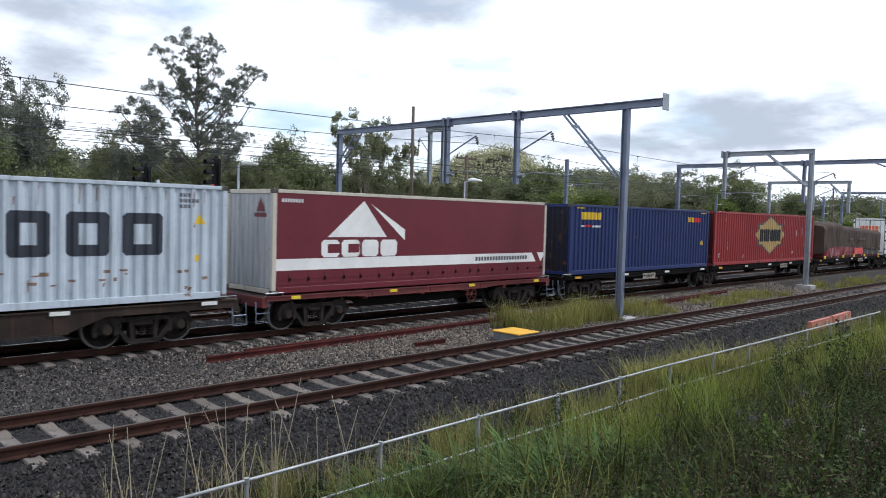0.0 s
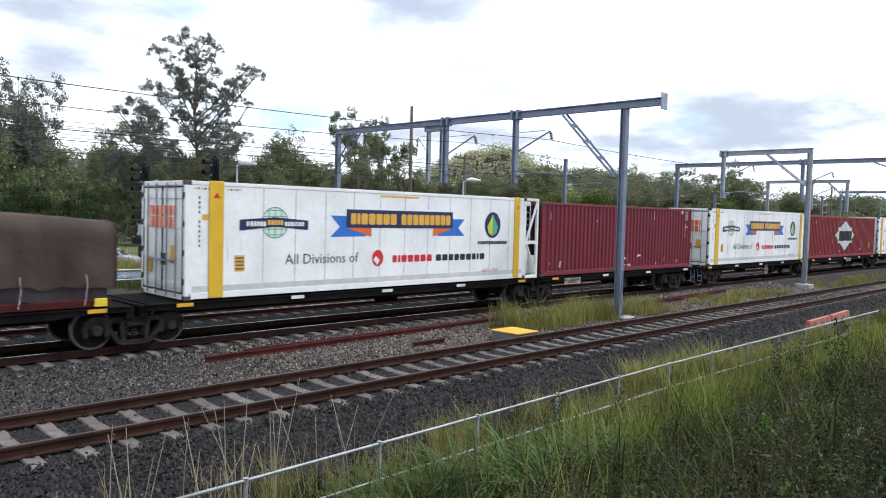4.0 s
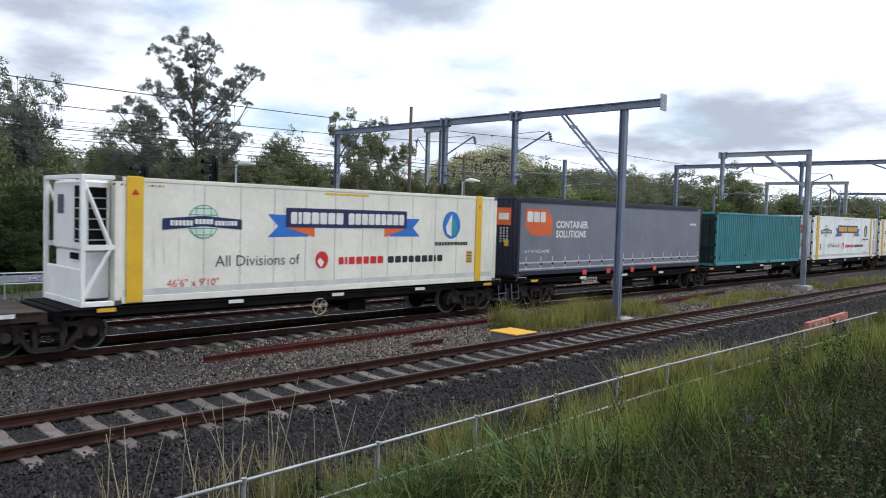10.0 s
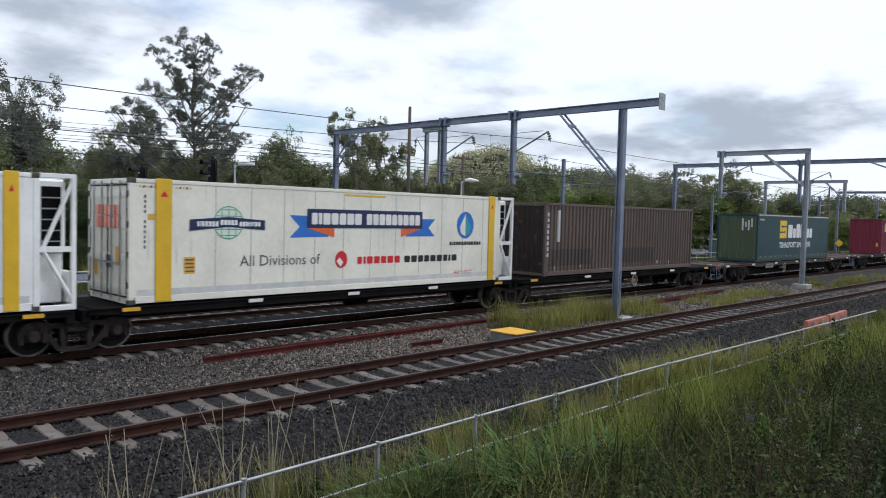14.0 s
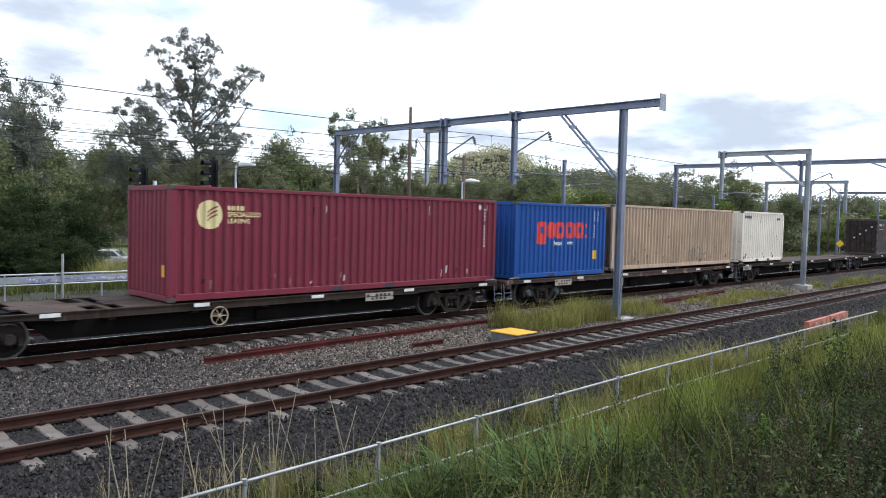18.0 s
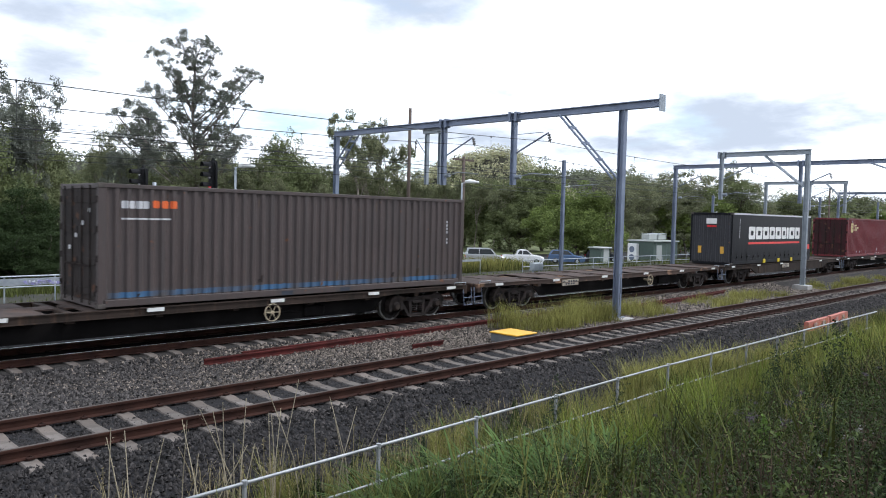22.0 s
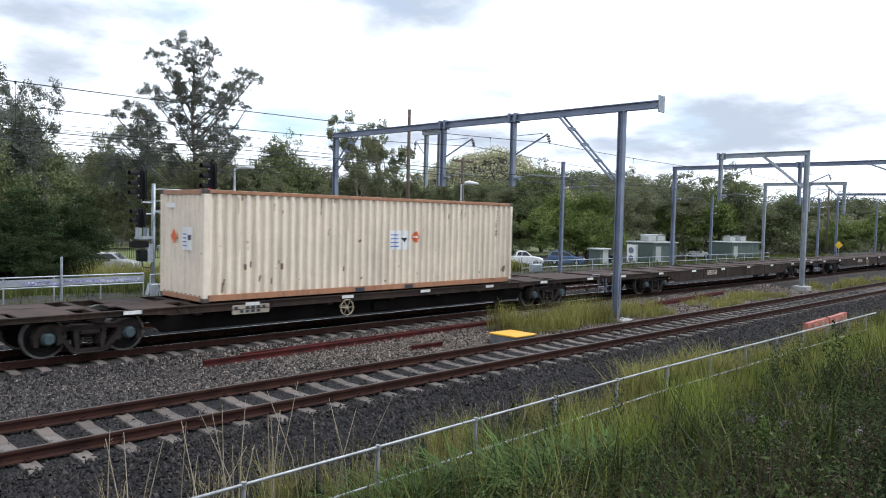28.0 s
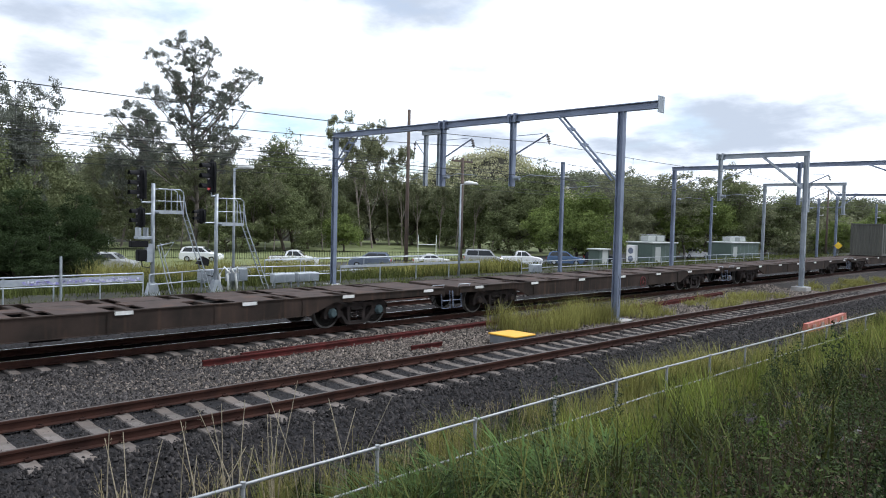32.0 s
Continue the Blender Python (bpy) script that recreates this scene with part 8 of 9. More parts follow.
cabinet(16.9, 32.6, 0.9, 0.62, 0.12, "grey steel equipment box beside the signal")
cabinet(18.35, 32.6, 1.0, 0.62, 0.12, "grey steel equipment box beside the signal")
cabinet(20.8, 32.5, 1.25, 0.45, -0.05, "row of small grey relay boxes by the line")
cabinet(22.25, 32.5, 1.3, 0.45, -0.05, "row of small grey relay boxes by the line")
cabinet(38.7, 30.0, 0.95, 0.5, 0.05, "pale blue-white trackside box")


def hand_rail(points, top, band, label, name="hand_rail", step=1.9, tall=None, material=None):
    """Steel rails along points at heights top; band: a wide flat panel's heights or None."""
    hr = thing(name, label, "railing", "railings beyond the tracks")
    for a, b in zip(points, points[1:]):
        L = math.hypot(b[0] - a[0], b[1] - a[1])
        for zt in top:
            part("rail_tube", Geo().tube([(a[0], a[1], a[2] + zt), (b[0], b[1], b[2] + zt)], 0.03, 6), material or M_PIPE, hr)
        if band:
            part("flat_band", Geo().add(
                [(a[0], a[1] - 0.03, a[2] + band[0]), (b[0], b[1] - 0.03, b[2] + band[0]), (b[0], b[1] - 0.03, b[2] + band[1]), (a[0], a[1] - 0.03, a[2] + band[1]),
                 (a[0], a[1] + 0.03, a[2] + band[0]), (b[0], b[1] + 0.03, b[2] + band[0]), (b[0], b[1] + 0.03, b[2] + band[1]), (a[0], a[1] + 0.03, a[2] + band[1])],
                [(0, 1, 2, 3), (7, 6, 5, 4), (0, 4, 5, 1), (3, 2, 6, 7), (0, 3, 7, 4), (1, 5, 6, 2)]), M_PIPE, hr, "flat steel trough")
        n = max(1, int(L / step))
        for i in range(n + 1):
            k = i / n
            x, y, z = (a[j] + (b[j] - a[j]) * k for j in range(3))
            part("post", Geo().tube([(x, y, z - 0.3), (x, y, z + max(top or [band[1]]))], 0.03, 6), material or M_PIPE, hr)
    return hr


hr = hand_rail([(3.0, 30.9, -0.2), (13.5, 30.9, -0.2)], [1.02, 0.62], (0.68, 0.93), "grey steel railing and cable trough with violet graffiti", step=1.6)
random.seed(12)
for i in range(70):
    x = 8.95 + i * 0.063
    h0 = random.uniform(0.48, 0.58)
    part("graffiti_stroke", Geo().prism([(x, h0), (x + 0.05, h0), (x + random.uniform(-0.06, 0.12), h0 + random.uniform(0.08, 0.16)), (x + random.uniform(-0.1, 0.02), h0 + 0.1)], 30.86, 30.868), M_GRAFFITI, hr, "violet spray-paint stroke")
part("tall_post", Geo().tube([(10.25, 30.85, -0.4), (10.25, 30.85, 1.58)], 0.05, 8), M_PIPE, hr)
hand_rail([(25.5, 33.0, -0.35), (37.0, 33.0, -0.35)], [], (0.88, 1.02), "grey steel cable trough on posts beside the line", "cable_trough", 2.4)
hand_rail([(14.0, 31.4, -0.3), (19.5, 33.6, -0.3), (25.5, 33.6, -0.35)], [1.0, 0.55], None, "galvanised two-rail handrail beside the signals")
hand_rail([(26.0, 41.5, -1.0), (45.0, 41.5, -1.0)], [1.5, 1.45, 0.6], None, "long pale steel rail above the car park", step=2.4)
hand_rail([(41.0, 32.6, -0.5), (85.0, 32.6, -0.6)], [1.0, 0.55], None, "long galvanised handrail before the relay huts", step=2.2)


def street_lamp(x, y, base, top, reach, label):
    lp = thing("street_lamp", label, "lamp post", "lamp posts", pose(x, y, 0))
    part("pole", Geo().tube([(0, 0, base), (0, 0, top - 0.05)], [0.075, 0.05], 10), M_PIPE, lp, smooth=True)
    part("outreach", Geo().tube([(0, 0, top - 0.08), (reach * 0.3, -reach * 0.2, top)], 0.035, 6), M_PIPE, lp)
    part("lantern", Geo().tube([(reach * 0.2, -reach * 0.1, top + 0.02), (reach * 0.45, -reach * 0.35, top + 0.06), (reach, -reach * 0.7, top + 0.02)], [0.09, 0.14, 0.06], 8), M_WHITE, lp, "pale lamp head", True)


street_lamp(18.9, 33.0, -0.4, 5.65, 0.75, "slim grey lamp post beside the signals")
street_lamp(34.3, 32.3, -0.4, 5.62, 0.9, "slim grey lamp post with pale lamp head")


def timber_pole(x, y, base, top, arm, label):
    tp = thing("timber_pole", label, "power pole", "power poles", pose(x, y, 0))
    part("pole", Geo().tube([(0, 0, base), (0, 0, top)], [0.17, 0.12], 10), M_TIMBER, tp, smooth=True)
    if arm:
        part("crossarm", Geo().box(-arm, arm, -0.06, 0.06, top - 0.35, top - 0.2, 0.01), M_TIMBER, tp)
        for q in (-0.9, -0.5, 0.5, 0.9):
            part("insulator", Geo().tube([(q * arm, 0, top - 0.2), (q * arm, 0, top - 0.02)], [0.05, 0.035], 8), M_PORCELAIN, tp)


timber_pole(40.8, 44.3, -1.5, 12.0, 0, "tall bare dark timber pole")
timber_pole(44.2, 41.5, -1.2, 8.3, 1.2, "grey-brown timber pole with a crossarm")
timber_pole(118, 37, -1.2, 9.0, 0, "distant timber pole beside the line")


# ---- huts ----
def hut(x, y, z, w, d, h, rz, label, ac):
    ht = thing("relay_hut", label, "hut", "relay huts", pose(x, y, z, 0, 0, rz))
    part("wall", Geo().box(-w / 2, w / 2, -d / 2, d / 2, 0, h, 0.02), M_HUT, ht)
    for i in range(int(w / 0.9)):
        xx = -w / 2 + 0.45 + i * 0.9
        part("panel_joint", Geo().box(xx, xx + 0.02, -d / 2 - 0.006, -d / 2 + 0.02, 0.1, h - 0.05), M_STEEL, ht)
    part("roof", Geo().box(-w / 2 - 0.15, w / 2 + 0.15, -d / 2 - 0.15, d / 2 + 0.15, h, h + 0.13, 0.03), M_HUTROOF, ht, "pale flat roof")
    for q in (-0.18, 0.2) if w > 2 else ():
        vt = part("roof_unit", Geo().box(w * q - 0.65, w * q + 0.65, -0.5, 0.5, h + 0.2, h + 0.75, 0.03), M_HUTROOF, ht, "pale rooftop cooler")
        for k in range(4):
            part("rail_bar", Geo().tube([(w * q - 0.7, -0.52 + k * 0.35, h + 0.13), (w * q - 0.7, -0.52 + k * 0.35, h + 0.85), (w * q + 0.7, -0.52 + k * 0.35, h + 0.85), (w * q + 0.7, -0.52 + k * 0.35, h + 0.13)], 0.02, 4), M_PIPE, vt)
    if ac:
        un = part("air_conditioner", Geo().box(-w / 2 - 0.45, -w / 2, d / 2 - 1.35, d / 2 - 0.2, 0.3, h - 0.25, 0.03), M_WHITE, ht, "white two-fan air conditioner")
        for k in range(2):
            part("fan_guard", Geo().tube([(-w / 2 - 0.45, d / 2 - 0.78, 0.75 + k * 0.85), (-w / 2 - 0.475, d / 2 - 0.78, 0.75 + k * 0.85)], 0.33, 18), M_POST, un, "dark round fan grille")
    part("door", Geo().box(-w / 2 + 0.5, -w / 2 + 1.4, -d / 2 - 0.02, -d / 2, 0.1, 2.1, 0.006), M_HUTROOF, ht)


hx, hy = polar(0.737, 80)
hut(hx, hy, -1.15, 4.1, 3.2, 2.45, -8, "dull green relay hut with rooftop coolers and white air conditioner", True)
hx, hy = polar(0.829, 100)
hut(hx, hy, -1.5, 6.6, 3.4, 2.55, -8, "dull green relay hut with flat roof and rooftop coolers", False)
hx, hy = polar(0.677, 70)
hut(hx, hy, -1.3, 1.6, 1.2, 2.1, 0, "small grey-green equipment kiosk", False)
hx, hy = polar(0.905, 150)
hut(hx, hy, -1.5, 9, 4, 2.8, -15, "low pale green shed far down the line", False)


# ---- parked cars ----
CAR_GLASS = M_GLASS


def car(x, y, rz, paint_mat, style, label):
    """A parked car; x along its length. Styles: suv, ute, sedan, van."""
    cr = thing("parked_car", label, "car", "cars in the car park", pose(x, y, ground_z(y) + 0.04, 0, 0, rz))
    L, W = {"suv": (4.7, 1.85), "ute": (5.3, 1.86), "sedan": (4.7, 1.8), "van": (4.9, 1.9)}[style]
    roofz = {"suv": 1.72, "ute": 1.78, "sedan": 1.45, "van": 1.9}[style]
    belt = {"suv": 1.08, "ute": 1.12, "sedan": 0.92, "van": 1.1}[style]
    a, b = -L / 2, L / 2
    lower = [(a, 0.45), (a + 0.05, belt - 0.12), (a + 0.2, belt), (b - 1.35, belt + 0.02), (b - 0.35, belt - 0.14), (b - 0.04, belt - 0.32), (b, 0.42), (b - 0.15, 0.25), (a + 0.15, 0.25)]
    g = Geo()
    n = len(lower)
    vs = []
    for yy, k in ((-W / 2, 0.96), (-W / 2 + 0.09, 1.0), (W / 2 - 0.09, 1.0), (W / 2, 0.96)):
        vs += [(px * k, yy, 0.25 + (pz - 0.25) * (0.94 if abs(yy) > W / 2 - 0.01 else 1.0)) for px, pz in lower]
    fs = [tuple(range(n)), tuple(range(4 * n - 1, 3 * n - 1, -1))]
    for q in range(3):
        fs += [(q * n + i, q * n + (i + 1) % n, (q + 1) * n + (i + 1) % n, (q + 1) * n + i) for i in range(n)]
    part("body", g.add(vs, fs), paint_mat, cr)
    c0, c1 = {"suv": (a + 0.12, b - 1.25), "ute": (a + 1.75, b - 1.35), "sedan": (a + 0.75, b - 1.35), "van": (a + 0.08, b - 1.0)}[style]
    s0, s1 = {"suv": (0.35, 0.85), "ute": (0.25, 0.75), "sedan": (0.75, 0.9), "van": (0.15, 0.7)}[style]
    cab = [(c0, belt), (c0 + s0 * 0.55, belt + (roofz - belt) * 0.62), (c0 + s0, roofz - 0.07), (c0 + s0 + 0.3, roofz), (c1 - s1 - 0.35, roofz), (c1 - s1 + 0.02, roofz - 0.08), (c1 - s1 * 0.5, belt + (roofz - belt) * 0.5), (c1, belt)]
    g = Geo()
    vs = []
    for yy in (-W / 2 + 0.08, W / 2 - 0.08):
        sgn = 1 if yy > 0 else -1
        vs += [(px, yy - 0.2 * sgn * ((pz - belt) / (roofz - belt)) ** 1.5, pz) for px, pz in cab]
    n = len(cab)
    part("cabin", g.add(vs, [tuple(range(n)), tuple(range(2 * n - 1, n - 1, -1))] + [(i, i + n, i + n + 1, i + 1) for i in range(n - 1)]), paint_mat, cr)
    for sgn in (-1, 1):
        y0 = sgn * (W / 2 - 0.07)
        m = (c0 + s0 + c1 - s1) / 2
        for p0, p1, q0, q1 in ((c0 + s0 * 0.4 + 0.12, m - 0.03, c0 + s0 + 0.2, m - 0.03), (m + 0.03, c1 - s1 * 0.3 - 0.08, m + 0.03, c1 - s1 - 0.1)):
            yl, yh = y0 - sgn * 0.005, y0 - sgn * 0.145
            part("side_window", Geo().add([(p0, yl, belt + 0.08), (p1, yl, belt + 0.08), (q1, yh, roofz - 0.1), (q0, yh, roofz - 0.1)], [(0, 1, 2, 3)] if sgn < 0 else [(3, 2, 1, 0)]), CAR_GLASS, cr, "dark window")
    part("windscreen", Geo().add([(c1 - 0.07, -W / 2 + 0.2, belt + 0.08), (c1 - 0.07, W / 2 - 0.2, belt + 0.08), (c1 - s1 + 0.06, W / 2 - 0.32, roofz - 0.06), (c1 - s1 + 0.06, -W / 2 + 0.32, roofz - 0.06)], [(0, 1, 2, 3)]), CAR_GLASS, cr, "dark windscreen")
    part("rear_window", Geo().add([(c0 + 0.03, -W / 2 + 0.2, belt + 0.12), (c0 + 0.03, W / 2 - 0.2, belt + 0.12), (c0 + s0 - 0.04, W / 2 - 0.32, roofz - 0.08), (c0 + s0 - 0.04, -W / 2 + 0.32, roofz - 0.08)], [(3, 2, 1, 0)]), CAR_GLASS, cr, "dark rear window")
    if style == "ute":
        part("tub_liner", Geo().box(a + 0.12, a + 1.7, -W / 2 + 0.15, W / 2 - 0.15, belt - 0.02, belt + 0.01), M_RUBBER, cr)
        part("sports_bar", Geo().tube([(a + 1.5, -0.7, belt), (a + 1.6, -0.6, belt + 0.45), (a + 1.6, 0.6, belt + 0.45), (a + 1.5, 0.7, belt)], 0.04, 6), M_RUBBER, cr)
    for xx in (a + 0.95, b - 0.95):
        for sgn in (-1, 1):
            wh = part("wheel", Geo().tube([(xx, sgn * (W / 2 - 0.22), 0.33), (xx, sgn * (W / 2 + 0.01), 0.33)], 0.34, 16), M_RUBBER, cr)
            part("hub", Geo().tube([(xx, sgn * (W / 2), 0.33), (xx, sgn * (W / 2 + 0.02), 0.33)], 0.2, 10), M_PIPE, wh)
    for sgn in (-1, 1):
        part("headlight", Geo().box(b - 0.16, b - 0.03, sgn * 0.6 - 0.16, sgn * 0.6 + 0.16, belt - 0.36, belt - 0.22, 0.02), M_PIPE, cr)
        part("tail_light", Geo().box(a - 0.005, a + 0.06, sgn * 0.75 - 0.08, sgn * 0.75 + 0.08, belt - 0.35, belt - 0.12, 0.01), K_RED, cr)


C_WHITE = surf("white_car_paint", (0.80, 0.80, 0.80), (0.78, 0.78, 0.78), 1, 0.25)
C_GREY = surf("blue_grey_car_paint", (0.17, 0.20, 0.26), (0.15, 0.18, 0.23), 1, 0.25, 0.3)
C_SILVER = surf("silver_car_paint", (0.45, 0.46, 0.47), (0.42, 0.43, 0.44), 1, 0.3, 0.4)
C_DARK = surf("dark_car_paint", (0.04, 0.045, 0.055), (0.035, 0.04, 0.05), 1, 0.25, 0.2)
C_BLUE = surf("dull_blue_car_paint", (0.10, 0.16, 0.27), (0.09, 0.14, 0.24), 1, 0.25, 0.2)
for px, d, rz, mat_, st, lab in ((0.2285, 86, -44, C_WHITE, "suv", "white hatchback in the car park"), (0.333, 82, -44, C_WHITE, "ute", "white dual-cab pickup in the car park"), (0.419, 83, 136, C_GREY, "suv", "blue-grey wagon car in the car park"),
                                 (0.490, 88, -40, C_WHITE, "sedan", "white sedan in the car park"), (0.547, 93, -44, C_SILVER, "van", "silver van in the car park"), (0.590, 94, -48, C_WHITE, "ute", "white pickup in the car park"),
                                 (0.640, 96, -60, C_BLUE, "suv", "dull blue car in the car park"), (0.786, 124, -40, C_WHITE, "suv", "white wagon beside the relay huts"), 
                                 (0.015, 76, -44, C_WHITE, "suv", "white car under the trees"), (0.045, 80, -30, C_DARK, "sedan", "dark car under the trees"), (-0.02, 80, -44, C_SILVER, "sedan", "silver car under the trees"), (0.128, 70, -44, C_SILVER, "suv", "silver-grey wagon car behind the tall grass"),
                                 (0.68, 102, -50, C_DARK, "suv", "dark car behind the relay hut"), (0.93, 150, -30, C_BLUE, "suv", "blue car far down the line")):
    cx, cy = polar(px, d)
    car(cx, cy, rz, mat_, st, lab)


def warning_sign(x, y, top):
    sg = thing("road_sign", "yellow diamond-shaped road sign on a thin post", "sign", m=pose(x, y, 0))
    part("post", Geo().tube([(0, 0, ground_z(y) - 0.1), (0, 0, top)], 0.03, 8), M_PIPE, sg, smooth=True)
    face = Geo().box(-0.32, 0.32, -0.012, 0.0, -0.32, 0.32, 0.004)
    part("sign_plate", face, K_YELLOW, sg, "yellow diamond plate", at=pose(-0.035, -0.02, top - 0.35, 0, 0, -65) @ pose(0, 0, 0, 0, 45, 0))


warning_sign(95.8, 28.7, 1.65)


# ---- field fence and goal ----
def field_fence():
    fe = thing("field_fence", "dark steel picket fence along the playing field", "fence")
    a, b = Vector((*polar(0.08, 88), -2.35)), Vector((*polar(0.54, 100), -2.35))
    for zz in (0.15, 1.15):
        part("rail_tube", Geo().tube([a + Vector((0, 0, zz)), b + Vector((0, 0, zz))], 0.025, 4), M_BLACK, fe)
    for i in range(240):
        q = a + (b - a) * (i / 239)
        part("picket", PICKET_ME, None, fe, at=pose(q.x, q.y, q.z))


PICKET_ME = Geo().box(-0.015, 0.015, -0.015, 0.015, 0, 1.25).mesh("picket", M_BLACK)
field_fence()
gx, gy = polar(0.483, 112)
goal = thing("goal_post", "white rugby goal with tall uprights", "goal", m=pose(gx, gy, -2.35, 0, 0, -45))
for q in (-1.35, 1.35):
    part("upright", Geo().tube([(q, 0, 0), (q, 0, 3.15)], 0.05, 8), M_WHITE, goal)
part("crossbar", Geo().tube([(-1.35, 0, 1.7), (1.35, 0, 1.7)], 0.05, 8), M_WHITE, goal)
for px in (0.123, 0.148, 0.30):
    fx, fy = polar(px, 118)
    pp = thing("boundary_post", "thin white boundary post on the field", "post", "boundary posts", pose(fx, fy, -2.35))
    part("shaft", Geo().tube([(0, 0, 0), (0, 0, 1.2)], 0.05, 6), M_WHITE, pp)
# ---- loose ballast ----
def bed_height(profile, y):
    ys, zs = np.array([q[0] for q in profile]), np.array([q[1] for q in profile])
    return np.interp(y, ys, zs)


def stones(name, label, rng, count, x0, x1, y0, y1, profile, size, material, fade, thin=None):
    """Broken stones strewn over a bed, denser near x0 side. thin: where along x they begin, and where they lie at full number."""
    x = x0 + (x1 - x0) * rng.uniform(0, 1, count) ** fade
    y = rng.uniform(y0, y1, count)
    if thin:
        ok = rng.uniform(0, 1, count) < np.clip((x - thin[0] + 1.2 * np.sin(y * 2.1 + x)) / (thin[1] - thin[0]), 0.06, 1)
        x, y = x[ok], y[ok]
        count = len(x)
    z = bed_height(profile, y) + rng.uniform(-0.008, 0.018, count)
    z = np.where((np.abs(np.abs(y - NEAR_Y) - 1.25) < 0.17), z + 0.022, z)
    z = np.where(np.abs(y - NEAR_Y) < 1.0, z - 0.019, np.where(np.abs(y - MAIN_Y) < 1.25, z - 0.006, z))
    shell = np.array([(1, 0.2, -0.6), (-0.2, 1, -0.6), (-1, -0.2, -0.6), (0.2, -1, -0.6), (0.45, 0.1, 0.75), (-0.45, -0.05, 0.7)], float)
    tri = np.array([(0, 1, 4), (1, 5, 4), (1, 2, 5), (2, 3, 5), (3, 4, 5), (3, 0, 4)])
    s = size * rng.uniform(0.55, 1.35, (count, 1)) * (1 + 0.018 * x[:, None])
    v = shell[None] * (s * rng.uniform(0.6, 1.2, (count, 3)))[:, None, :]
    v += rng.normal(size=(count, 6, 3)) * (s * 0.22)[:, None, :]
    ang = np.stack([rng.uniform(0, 6.28, count), rng.normal(size=count) * 0.45], axis=1)
    c, sn = np.cos(ang[:, 0])[:, None], np.sin(ang[:, 0])[:, None]
    v = np.stack([v[:, :, 0] * c - v[:, :, 1] * sn, v[:, :, 0] * sn + v[:, :, 1] * c, v[:, :, 2]], axis=2)
    c, sn = np.cos(ang[:, 1])[:, None], np.sin(ang[:, 1])[:, None]
    v = np.stack([v[:, :, 0], v[:, :, 1] * c - v[:, :, 2] * sn, v[:, :, 1] * sn + v[:, :, 2] * c], axis=2)
    v += np.stack([x, y, z], axis=1)[:, None, :]
    f = tri[None] + (np.arange(count) * 6)[:, None, None]
    thing(name, label, "gravel", kind="stuff", data=raw_mesh(name, v.reshape(-1, 3), f.reshape(-1, 3), material))


rng = np.random.default_rng(31)
stones("dark_ballast_stones", "loose dark grey crushed stones along the nearest track", rng, 104000, 1.0, 42, 8.3, 13.9, bed_near, 0.0285, M_STONE, 1.8)
stones("pale_ballast_stones", "loose pale grey-brown crushed stones before the main track", rng, 66000, 3.0, 46, 13.7, 17.43, bed_main, 0.037, M_STONE2, 1.5, (4.0, 11.0))
stones("mixed_ballast_stones", "mid-grey stones strewn over the paler ballast", rng, 40000, 3.0, 15, 13.7, 17.43, bed_main, 0.037, M_STONEMID, 1.3, (13.0, 6.0))
# Dark stone colour carries the train's shade, as on ballast_bed_4.
stones("main_ballast_stones", "loose crushed stones between the main tracks", rng, 16000, 5.0, 40, 19.6, 24.6, bed_main, 0.04, M_STONE, 1.4)


# ---- grass ----
def blades(rng, x, y, z, height, width, bend, droop=0.0):
    """Grass blades as thin bent strips: two pieces each, or five that arch over and droop."""
    n = len(x)
    w = rng.uniform(0, 2 * math.pi, n)
    d = np.stack([np.cos(w), np.sin(w)], axis=1)
    side = np.stack([-d[:, 1], d[:, 0]], axis=1)
    b = bend * rng.uniform(0.3, 1.6, n) * height
    sink = droop * rng.uniform(0.2, 1.2, n)
    steps = ((0.0, 0.8), (0.55, 1.0), (1.0, 0.06)) if not droop else ((0.0, 0.7), (0.3, 0.95), (0.55, 1.0), (0.75, 0.85), (0.9, 0.5), (1.0, 0.05))
    lev = []
    for k, wd in steps:
        cx = x + d[:, 0] * b * k * k
        cy = y + d[:, 1] * b * k * k
        cz = z + height * (k - (0.18 * bend + sink * k) * k * k)
        h = (width * wd)[:, None] * side * 0.5
        lev.append(np.stack([cx - h[:, 0], cy - h[:, 1], cz], axis=1))
        lev.append(np.stack([cx + h[:, 0], cy + h[:, 1], cz], axis=1))
    v = np.stack(lev, axis=1).reshape(-1, 3)
    q = np.array([(2 * i, 2 * i + 1, 2 * i + 3, 2 * i + 2) for i in range(len(steps) - 1)])
    f = (q[None] + (np.arange(n) * len(steps) * 2)[:, None, None]).reshape(-1, 4)
    return v, f


GY, GZ = np.array([q[0] for q in PROFILE]), np.array([q[1] for q in PROFILE])


